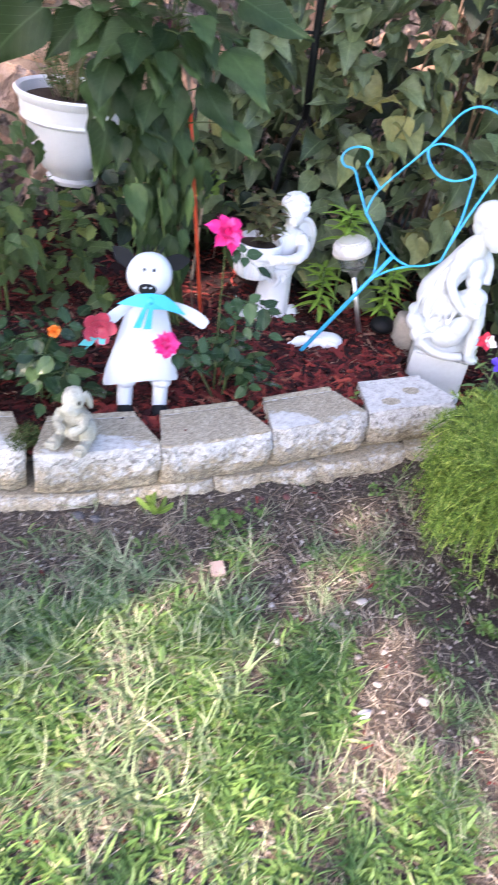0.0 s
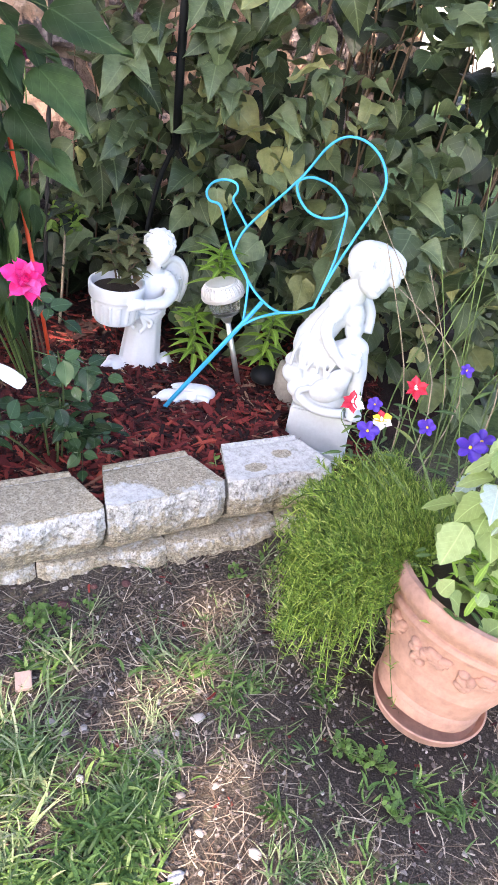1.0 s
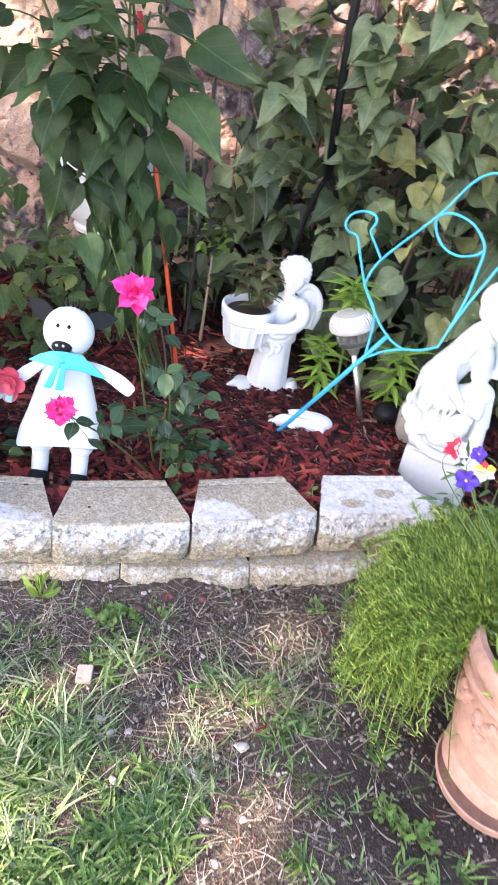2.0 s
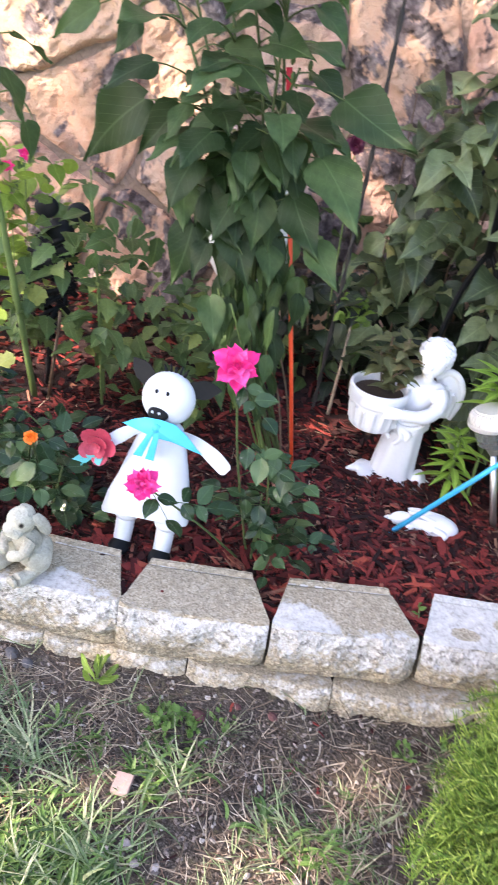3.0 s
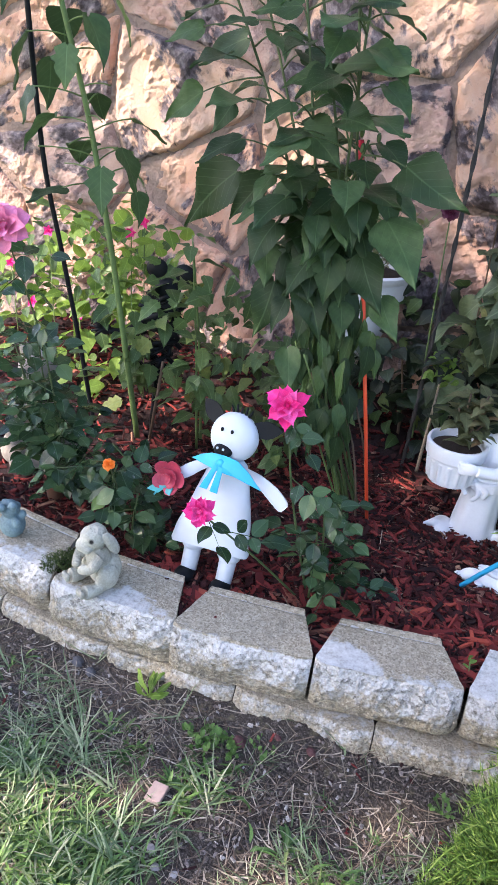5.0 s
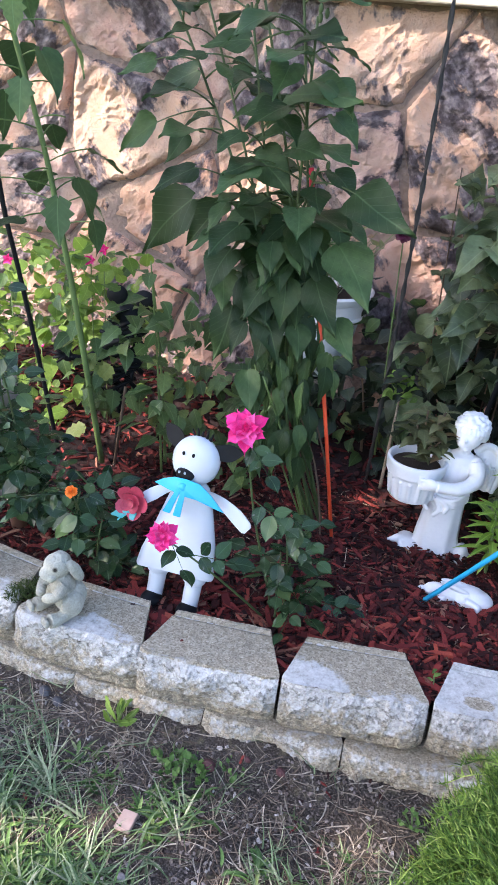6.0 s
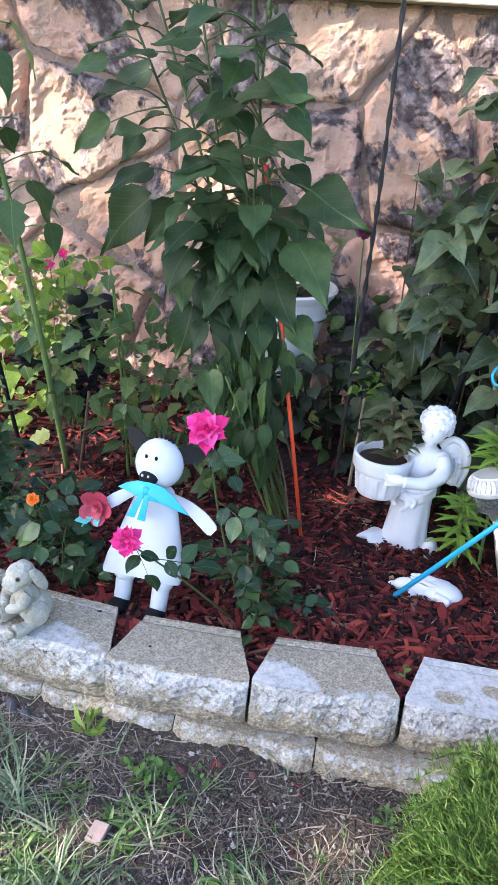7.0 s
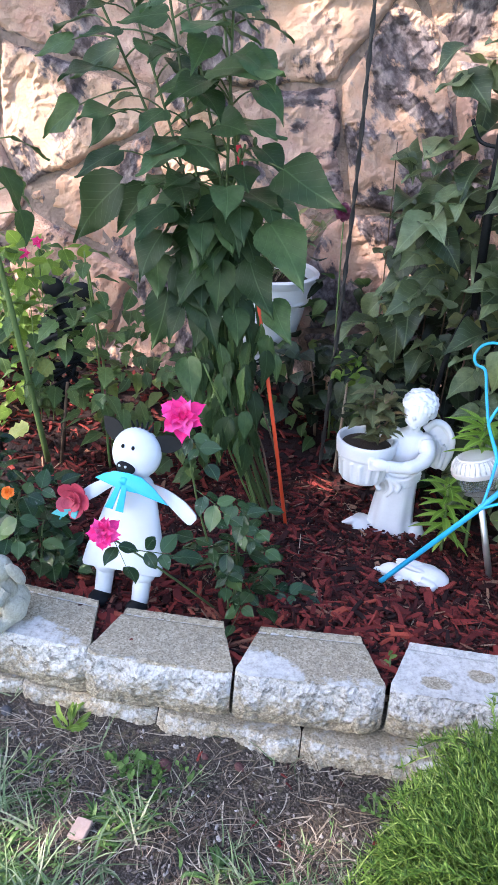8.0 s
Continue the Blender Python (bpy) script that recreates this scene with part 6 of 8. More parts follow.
def build_dark_figure():
    """A dark openwork metal ornament half hidden by leaves: bent rods on a spike, a plain head and arm."""
    fig = empty("metal_ornament", (-0.76, 2.50, 0.16), "dark openwork metal garden ornament behind leaves", "garden ornament")
    m = pose(-0.76, 2.50, 0.16, 0, 0, 35) @ Matrix.Scale(1.15, 4)

    def cast(name, g):
        ob = part(name, g, BLACKMETAL)
        ob.data.transform(m)
        under(ob, fig)

    g = Geo()
    g.tube([(-0.03, 0, -0.05), (-0.02, 0, 0.14)], 0.007, 8)
    cast("spike", g)
    r = random.Random(6)
    for i in range(44):
        u = i / 43
        c = Vector((-0.055 + 0.055 * u, 0, 0.10 + 0.24 * u))
        a = i * 2.4
        wide = 0.062 * (0.75 + 0.4 * math.sin(math.pi * u))
        p = c + Vector((wide * math.cos(a), 0.4 * wide * math.sin(a), 0))
        q = c + Vector((wide * math.cos(a + r.uniform(1.4, 2.2)), 0.4 * wide * math.sin(a + 1.8), r.uniform(0.03, 0.06)))
        g = Geo()
        g.tube(bezier(p, (p + q) * 0.5 + Vector((0, -0.02, 0.012)), q, 4), r.uniform(0.004, 0.0085), 6)
        cast("rod", g)
    g = Geo()
    g.ball((0.0, 0, 0.375), (0.036, 0.028, 0.034)).ball((0.0, 0, 0.335), (0.050, 0.022, 0.020))
    cast("head", g)
    for x, z, turn in ((-0.030, 0.432, -20), (0.045, 0.425, 25)):
        g = Geo()
        g.ball((x, -0.004, z), (0.029, 0.010, 0.026), (0, turn, 0))
        cast("ear", g)
    g = Geo()
    g.tube(smooth_line([(-0.05, -0.01, 0.29), (-0.10, -0.03, 0.255), (-0.145, -0.04, 0.255)]), [0.013] * 6 + [0.010] * 7, 8)
    g.ball((-0.155, -0.042, 0.258), (0.018, 0.008, 0.016))
    for k in range(5):
        a = radians(120 + 28 * k)
        g.tube([(-0.160, -0.044, 0.260), (-0.160 + 0.036 * math.cos(a), -0.048, 0.262 + 0.032 * math.sin(a))], [0.006, 0.003], 6)
    cast("arm", g)


# ---------------------------------------------------------------- leaf stock
HIB_L = [leaf_mesh("broad_leaf", HIBISCUS, "hibiscus", 0.04 + 0.05 * i, 0.05 + 0.05 * i, 0.022, 0.050, i, 36) for i in range(5)]
SHADE_L = [leaf_mesh("shade_leaf", SHADELEAF, "broad", 0.1 + 0.1 * i, 0.15 + 0.1 * i, 0.03, 0.03, 70 + i, 9) for i in range(3)]
IVY_L = [leaf_mesh("heart_leaf", IVY, "heart", 0.06 + 0.13 * i, 0.08 + 0.13 * i, 0.0, 0.075, 10 + i, 12) for i in range(5)]
MID_L = [leaf_mesh("ovate_leaf", MIDLEAF, "ovate", 0.2, 0.25, 0.03, 0.03, 20 + i) for i in range(2)]
MAPLE_L = [leaf_mesh("lobed_leaf", MIDLEAF, "maple", 0.12, 0.2, 0.0, 0.03, 24 + i) for i in range(2)]
BRIGHT_L = [leaf_mesh("bright_leaf", BRIGHTLEAF, "broad", 0.12, 0.25, 0.0, 0.03, 30 + i) for i in range(2)]
SMALL_L = [leaf_mesh("small_leaf", MIDLEAF, "lance", 0.15, 0.3, 0.0, 0.0, 40, 6)]
BRONZE_L = [leaf_mesh("bronze_leaf", BRONZELEAF, "ovate", 0.15, 0.35, 0.0, 0.03, 42 + i, 7) for i in range(2)]
LILY_L = [leaf_mesh("lily_leaf", LILYLEAF, "lance", 0.35, 0.35, 0.0, 0.0, 44 + i, 7) for i in range(2)]
PALE_L = [leaf_mesh("pale_leaf", PALELEAF, "round", 0.15, 0.2, 0.06, 0.03, 46 + i, 10) for i in range(2)]
SILVER_L = [leaf_mesh("silver_leaf", SILVERLEAF, "maple", 0.1, 0.2, 0.08, 0.02, 48, 12)]
LONGWEED_L = [leaf_mesh("dandelion_leaf", BRIGHTLEAF, "tongue", 0.2, 0.3, 0.12, 0.05, 56 + i, 12) for i in range(2)]
CLOVER_L = [leaf_mesh("clover_leaf", CLOVERLEAF, "round", 0.15, 0.15, 0.0, 0.02, 58, 6)]
ROSE_LEAFLET = leaf_mesh("rose_leaflet", ROSELEAF, "rose", 0.14, 0.18, 0.018, 0.03, 60, 16)
ROSE_S = [spray_mesh("rose_spray", ROSELEAF, ROSE_LEAFLET, c, 0.048 + 0.006 * i, i) for i, c in enumerate((5, 5, 3, 3))]


def stem_part(parent, pts, radii, mat, name="stem", per=6, n=7):
    line = smooth_line(pts, per)
    k = len(line) - 1
    rr = [radii[0] + (radii[1] - radii[0]) * i / k for i in range(k + 1)]
    g = Geo()
    g.tube(line, rr, n)
    part(name, g, mat, parent)
    return line


def on_line(line, s):
    x = s * (len(line) - 1)
    i = min(int(x), len(line) - 2)
    return line[i].lerp(line[i + 1], x - i)


# ---------------------------------------------------------------- the tall broad-leaved plant
def build_tall_plant():
    r = random.Random(17)
    base = Vector((-0.025, 2.60, 0.12))
    plant = empty("broad_leaved_plant", base, "tall leafy plant with large dark green heart-shaped leaves", "plant")
    tops = [((-0.28, 2.44, 1.02), (-0.62, 2.42, 1.56)), ((-0.15, 2.45, 1.05), (-0.33, 2.42, 1.64)), ((-0.10, 2.46, 1.0), (-0.20, 2.44, 1.62)), ((-0.11, 2.43, 0.98), (-0.10, 2.41, 1.40)),
            ((-0.17, 2.42, 0.95), (-0.27, 2.40, 1.42)), ((-0.25, 2.48, 0.95), (-0.50, 2.47, 1.50)), ((-0.12, 2.44, 0.90), (-0.06, 2.42, 1.12))]
    toward = unit((0.55, -0.83, 0))

    def leaf(p, tip, d, up, size, wide, hang=0.02):
        g = Geo()
        g.tube(bezier(p, p.lerp(tip, 0.5) + Vector((0, 0, hang)), tip, 4), [0.0024, 0.0021, 0.0018, 0.0017, 0.0016], 5)
        part("stalk", g, PETIOLE, plant)
        put_leaf(HIB_L, r, plant, tip, d, up, size, wide)

    lines = []
    for k, (mid, top) in enumerate(tops):
        foot = base + Vector((r.uniform(-0.03, 0.03), r.uniform(-0.03, 0.03), 0))
        low = foot.lerp(Vector(mid), 0.5) + Vector((-0.03, -0.03, 0.0))
        line = stem_part(plant, [foot, low, mid, top], (0.0046, 0.0028), PETIOLE)
        lines.append(line)
        h, turn = 0.70 + 0.02 * k, k * 1.1
        while h < top[2] - 0.02:
            s = next(q / 200 for q in range(201) if on_line(line, q / 200).z >= h)
            p = on_line(line, s)
            turn += 2.4 + r.uniform(-0.4, 0.4)
            out = Vector((math.cos(turn), math.sin(turn), 0))
            if out.dot(toward) < -0.2 and r.random() < (0.8 if h < 1.0 else 0.45):
                out = unit(out + toward * 1.6)
            young = max(0.0, (h - 1.30) / 0.35)
            tip = p + out * (r.uniform(0.03, 0.09) if h < 0.95 else r.uniform(0.05, 0.13)) * (1 - 0.5 * young) + Vector((0, 0, r.uniform(0.01, 0.04)))
            h += r.uniform(0.016, 0.026) if h < 1.02 else r.uniform(0.042, 0.066)
            size = r.uniform(0.080, 0.125) * (1 - 0.3 * young)
            droop = radians(r.uniform(50, 78)) if p.z < 0.88 else radians(r.uniform(25, 55)) if p.z < 1.0 else radians(r.uniform(0, 30))
            d = out * math.cos(droop) - Vector((0, 0, 1)) * math.sin(droop)
            c = tip + d * size * 0.6
            if (c.x > -0.06 and 0.74 < c.z < 0.90) or c.x > 0.05:      # the urn shows past this side
                continue
            up = out * math.sin(droop) + Vector((0, 0, 1)) * math.cos(droop) + toward * 0.25 + Vector((r.uniform(-0.15, 0.15), r.uniform(-0.15, 0.15), 0))
            leaf(p, tip, d, up, size, r.uniform(0.74, 0.90) if p.z < 1.0 else r.uniform(0.85, 1.0))
        g = Geo()
        for q in range(4):
            c = Vector(top) + Vector((r.uniform(-0.02, 0.02), r.uniform(-0.02, 0.02), r.uniform(-0.02, 0.02)))
            g.ball(c, (0.005, 0.005, 0.010), seg=8, rings=6)
        part("bud", g, PETIOLE, plant)
    # the large outer leaves: x and z of the stalk's end and of the tip
    outer = ((0.056, 1.086, 0.231, 1.051), (0.033, 0.975, 0.162, 0.873), (-0.323, 0.997, -0.402, 0.893), (-0.264, 0.991, -0.13, 0.945), (-0.416, 0.997, -0.562, 0.837), (-0.22, 0.846, -0.087, 0.762),
             (-0.297, 0.856, -0.245, 0.762), (-0.255, 0.77, -0.267, 0.626), (-0.154, 0.791, -0.062, 0.692), (-0.186, 0.618, -0.129, 0.527), (-0.016, 0.89, 0.093, 0.795), (0.053, 0.815, 0.143, 0.754),
             (-0.419, 1.282, -0.528, 1.218), (-0.269, 1.351, -0.369, 1.334), (-0.193, 1.232, -0.264, 1.209), (-0.221, 1.123, -0.075, 1.075), (-0.448, 1.144, -0.469, 1.075), (-0.556, 1.157, -0.665, 1.085),
             (-0.141, 1.253, 0.068, 1.272), (-0.123, 1.153, -0.003, 1.158), (-0.565, 1.296, -0.647, 1.259), (-0.124, 1.362, 0.015, 1.372))
    for bx, bz, tx, tz in outer:
        at, end = Vector((bx, 2.40, bz)), Vector((tx, 2.35, tz))
        stem = min((on_line(line, q / 40) for line in lines for q in range(8, 40)), key=lambda p: (p - at + Vector((0, 0, 0.05))).length)
        level = 1.0 if bz > 1.2 else 0.6 if bz > 0.95 else 0.25
        leaf(stem, at, end - at, toward + Vector((0, 0, level)), (end - at).length * 0.98, r.uniform(0.66, 0.78), 0.015)
    # narrow old leaves hanging at the foot, some of them yellowing
    for i in range(84):
        a = r.uniform(0, 6.28)
        z = r.uniform(0.40, 0.78)
        p = Vector((-0.115 + 0.30 * (0.62 - z) * 0.35 + r.uniform(-0.075, 0.06 if z < 0.60 else 0.13), 2.46 + r.uniform(-0.05, 0.06), z))
        out = unit(Vector((math.cos(a), math.sin(a), 0)) * 0.6 + toward)
        put_leaf(MID_L if i % 4 == 0 else HIB_L, r, plant, p, out * 0.22 + Vector((r.uniform(-0.3, 0.3), 0, -1)), out, r.uniform(0.07, 0.115), r.uniform(0.34, 0.58))
    for i in range(7):
        a = r.uniform(0, 6.28)
        p = base + Vector((0.04 * math.cos(a), 0.04 * math.sin(a), 0))
        stem_part(plant, [p, p + Vector((r.uniform(-0.07, -0.02), r.uniform(-0.10, -0.02), 0.26)), p + Vector((r.uniform(-0.16, -0.06), r.uniform(-0.20, -0.08), 0.52))], (0.0032, 0.002), BARK if i % 2 else STEM, "cane", 4, 6)


# ---------------------------------------------------------------- shrubs by the house
def build_shrub(name, label, spots, seed, meshes, size, stems):
    """Leafy shrub: woody stems, and leaves on short stalks over the given boxes: centre, half size, count, facing."""
    r = random.Random(seed)
    shrub = empty(name, spots[0][0][:2] + (0.12,), label, "shrub")
    for pts, rad, mat in stems:
        stem_part(shrub, pts, rad, mat)
    for c, half, count, face in spots:
        for _ in range(count):
            p = Vector(c) + Vector(tuple(r.uniform(-1, 1) * h for h in half))
            out = unit(Vector(face) + Vector((r.uniform(-0.7, 0.7), r.uniform(-0.5, 0.5), 0)))
            droop = radians(r.uniform(-35, 75))
            d = out * math.cos(droop) - Vector((0, 0, 1)) * math.sin(droop) + Vector((r.uniform(-0.9, 0.9), r.uniform(-0.5, 0.3), r.uniform(-0.2, 0.2)))
            up = out * math.sin(droop) + Vector((0, 0, 1)) * math.cos(droop) + Vector((r.uniform(-0.75, 0.75), r.uniform(-0.5, 0.5), 0))
            put_leaf(meshes, r, shrub, p, d, up, r.uniform(*size), r.uniform(0.85, 1.05))
    return shrub


def canes(r, xs, ys, count, top, spread):
    out = []
    for i in range(count):
        x, y, lean = r.uniform(*xs), r.uniform(*ys), r.uniform(-spread, spread)
        out.append((((x, y, 0.05), (x + lean * 0.3, y - 0.02, 0.7), (x + lean, y + r.uniform(-0.1, 0.1), r.uniform(*top))), (r.uniform(0.003, 0.009), 0.002), BARK))
    return out


def build_shrubs():
    face = (0.1, -0.9, 0.3)
    r = random.Random(3)
    build_shrub("lilac_shrub", "overgrown shrub with grey-green heart-shaped leaves and bare brown stems",
                [((0.62, 3.05, 0.42), (0.32, 0.10, 0.26), 130, face), ((0.66, 3.16, 0.80), (0.36, 0.13, 0.20), 95, face), ((0.46, 3.14, 1.02), (0.20, 0.10, 0.26), 70, face)],
                5, IVY_L, (0.06, 0.14), canes(r, (0.3, 0.95), (3.18, 3.5), 12, (1.5, 2.0), 0.3))
    build_shrub("lilac_shrub", "tangled grey-green shrub standing behind the seated statue",
                [((1.15, 2.92, 0.42), (0.25, 0.14, 0.30), 110, face), ((1.04, 2.78, 0.62), (0.16, 0.10, 0.14), 26, face), ((1.45, 2.90, 0.60), (0.25, 0.2, 0.42), 90, face), ((0.96, 3.02, 0.78), (0.13, 0.08, 0.16), 26, face), ((0.93, 3.06, 1.16), (0.14, 0.09, 0.10), 20, face)],
                6, IVY_L, (0.06, 0.14), canes(r, (0.95, 1.7), (3.1, 3.5), 14, (1.5, 2.1), 0.35))
    build_shrub("back_shrub", "shrub thicket with thin stems, leaves darkened for shade, behind the other leaves",
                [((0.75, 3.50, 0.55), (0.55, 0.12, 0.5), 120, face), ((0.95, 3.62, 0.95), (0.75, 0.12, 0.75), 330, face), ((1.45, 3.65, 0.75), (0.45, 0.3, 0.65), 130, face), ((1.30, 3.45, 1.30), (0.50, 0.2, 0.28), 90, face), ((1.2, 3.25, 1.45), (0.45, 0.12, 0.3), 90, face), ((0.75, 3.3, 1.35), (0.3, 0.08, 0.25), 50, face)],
                16, SHADE_L + SHADE_L + IVY_L[:1], (0.07, 0.14), canes(r, (0.4, 2.0), (3.4, 3.9), 16, (1.6, 2.3), 0.5))
    build_shrub("corner_shrub", "leafy bush with leaves darkened for shade at the corner of the house", [((1.95, 4.1, 0.85), (0.55, 0.3, 0.75), 230, face), ((1.5, 3.9, 1.5), (0.6, 0.3, 0.3), 130, face), ((1.15, 3.35, 1.05), (0.35, 0.15, 0.35), 130, face)],
                26, SHADE_L + IVY_L[:1], (0.08, 0.14), canes(r, (1.4, 2.5), (3.9, 4.4), 14, (1.6, 2.3), 0.5))
    stems = []
    for i, (x, y) in enumerate(((-0.02, 3.22), (0.03, 3.26), (-0.10, 3.20), (0.10, 3.24), (0.16, 3.2), (0.30, 3.2))):
        stems.append((((x, y, 0.08), (x + 0.01, y, 0.6), (x + 0.02 * (i - 2), y - 0.02, 0.98 + 0.06 * i)), (0.0035, 0.0016), BARK))
    build_shrub("young_lilac", "slender shrub stems with grey-green leaves against the stone wall", [((0.02, 3.18, 0.82), (0.14, 0.06, 0.32), 56, face), ((0.20, 3.21, 1.08), (0.15, 0.05, 0.32), 46, face), ((0.24, 3.19, 0.72), (0.13, 0.05, 0.22), 26, face), ((0.12, 3.09, 0.86), (0.06, 0.04, 0.16), 14, face), ((0.33, 3.09, 0.95), (0.05, 0.04, 0.2), 14, face),
                 ((-0.04, 3.18, 0.45), (0.12, 0.06, 0.15), 22, face)], 6, IVY_L, (0.075, 0.14), stems)
    build_shrub("low_shrub", "low leafy undergrowth with leaves darkened for shade beneath the urn", [((-0.28, 3.15, 0.28), (0.18, 0.10, 0.16), 80, (0.4, -0.9, 0.2)), ((-0.18, 3.34, 0.40), (0.26, 0.06, 0.28), 110, (0.4, -0.9, 0.2)), ((0.12, 3.05, 0.30), (0.10, 0.08, 0.14), 26, (0.4, -0.9, 0.2)), ((-0.02, 3.02, 0.42), (0.06, 0.04, 0.10), 12, (0.4, -0.9, 0.2))],
                7, SHADE_L + MID_L[:1], (0.055, 0.095), [(((-0.25, 3.16, 0.08), (-0.26, 3.15, 0.25), (-0.28, 3.12, 0.42)), (0.006, 0.003), BARK)])
    build_shrub("undergrowth", "dense undergrowth with leaves darkened for shade against the foot of the stone wall", [((0.10, 3.32, 0.34), (0.24, 0.08, 0.24), 130, face), ((0.45, 3.34, 0.40), (0.25, 0.12, 0.34), 130, face), ((0.02, 3.34, 0.74), (0.16, 0.06, 0.2), 40, face), ((0.62, 3.20, 0.24), (0.3, 0.1, 0.14), 70, face)],
                27, SHADE_L, (0.06, 0.11), canes(r, (-0.1, 0.6), (3.25, 3.45), 7, (0.6, 0.9), 0.15))
    # sunlit foliage at the far end of the bed
    build_shrub("bright_shrub", "sunlit yellow-green leafy bushes along the stone wall", [((-1.35, 2.60, 0.40), (0.38, 0.22, 0.26), 290, (0.6, -0.8, 0.5)), ((-1.12, 2.62, 0.60), (0.25, 0.12, 0.14), 100, (0.6, -0.8, 0.5))],
                8, BRIGHT_L + BRIGHT_L + MID_L, (0.04, 0.085), [(((-1.4, 2.6, 0.1), (-1.42, 2.6, 0.35), (-1.45, 2.55, 0.65)), (0.007, 0.003), STEM)])
    build_shrub("far_bush", "bright leafy bush at the end of the bed", [((-2.0, 2.4, 0.4), (0.4, 0.3, 0.28), 110, (0.6, -0.8, 0.4))],
                18, BRIGHT_L + MID_L, (0.05, 0.10), [(((-2.0, 2.4, 0.1), (-2.0, 2.4, 0.35), (-2.05, 2.4, 0.6)), (0.007, 0.003), STEM)])
    build_shrub("leafy_bush", "mid-green bushy plant behind the cow figure", [((-0.66, 2.50, 0.50), (0.17, 0.10, 0.22), 95, (0.6, -0.8, 0.3)), ((-0.50, 2.72, 0.32), (0.17, 0.14, 0.15), 50, (0.6, -0.8, 0.3)), ((-0.85, 2.42, 0.42), (0.12, 0.08, 0.18), 26, (0.6, -0.8, 0.3)), ((-0.78, 2.98, 0.26), (0.26, 0.08, 0.14), 70, (0.6, -0.8, 0.3)), ((-0.40, 2.62, 0.26), (0.14, 0.10, 0.10), 40, (0.6, -0.8, 0.4))],
                9, MID_L + MAPLE_L, (0.045, 0.085), [(((-0.62, 2.55, 0.1), (-0.63, 2.53, 0.4), (-0.66, 2.50, 0.75)), (0.006, 0.003), STEM)])
    build_shrub("young_shoot", "yellow-green young shoot beside the dark stake", [((-0.055, 2.985, 0.47), (0.05, 0.03, 0.05), 26, (0.4, -0.8, 0.5))],
                19, BRIGHT_L, (0.025, 0.05), [(((-0.07, 3.0, 0.1), (-0.06, 2.99, 0.3), (-0.055, 2.985, 0.48)), (0.006, 0.003), STRAW)])


def build_neighbour():
    """A pale house across the yard, seen only through gaps in the shrubs."""
    house = empty("neighbour_house", (9.0, 17.0, 0), "pale distant house across the yard behind shrubs", "house")
    g = Geo()
    g.box((9.0, 17.0, 1.6), (7.0, 3.0, 1.6))
    part("wall", g, PALEWALL, house, smooth=False)
    g = Geo()
    g.add([(1.7, 13.6, 3.15), (16.3, 13.6, 3.15), (16.3, 20.4, 3.15), (1.7, 20.4, 3.15), (1.7, 17.0, 5.2), (16.3, 17.0, 5.2)], [(0, 1, 5, 4), (2, 3, 4, 5), (0, 4, 3), (1, 2, 5), (0, 3, 2, 1)])
    part("roof", g, GREYWOOD, house, "grey shingle roof", smooth=False)
    for x in (4.0, 8.0, 12.0):
        g = Geo()
        g.box((x, 13.97, 1.7), (0.5, 0.04, 0.6))
        part("window", g, BLACKMETAL, house, smooth=False)


# ---------------------------------------------------------------- tall stems on the left
def build_tall_stem():
    r = random.Random(23)
    plant = empty("tall_stem_plant", (-0.742, 2.384, 0.15), "tall green-stemmed plant with torn drooping leaves", "plant")
    line = stem_part(plant, [(-0.741, 2.384, 0.13), (-0.788, 2.328, 0.628), (-0.814, 2.298, 0.865), (-0.84, 2.268, 1.075), (-0.90, 2.21, 1.4)], (0.0092, 0.0065), STEM, n=10)
    for i in range(28):
        s = 0.50 + 0.50 * i / 27
        p = on_line(line, s)
        a = i * 2.4
        out = unit((math.cos(a), math.sin(a), 0))
        tip = p + out * r.uniform(0.07, 0.15) + Vector((0, 0, r.uniform(-0.01, 0.04)))
        g = Geo()
        g.tube(bezier(p, p.lerp(tip, 0.5) + Vector((0, 0, 0.015)), tip, 4), 0.002, 5)
        part("stalk", g, STEM, plant)
        droop = radians(r.uniform(10, 75))
        if i % 3 == 1 and s < 0.9:
            continue
        put_leaf(HIB_L + MAPLE_L, r, plant, tip, out * math.cos(droop) - Vector((0, 0, math.sin(droop))), out * math.sin(droop) + Vector((0, 0, math.cos(droop))), r.uniform(0.08, 0.14), 0.85)
    small = empty("sapling", (-0.57, 2.486, 0.14), "thin young stem with small leaves behind the cow figure", "plant")
    line = stem_part(small, [(-0.571, 2.486, 0.13), (-0.585, 2.47, 0.45), (-0.60, 2.44, 0.80)], (0.0045, 0.002), STEM)
    for i in range(20):
        p = on_line(line, 0.15 + 0.85 * i / 19)
        a = i * 2.4
        out = Vector((math.cos(a), math.sin(a), r.uniform(-0.3, 0.2)))
        put_leaf(MID_L, r, small, p + out * 0.02, out, Vector((0, 0, 1)) + out * 0.5, r.uniform(0.05, 0.09))


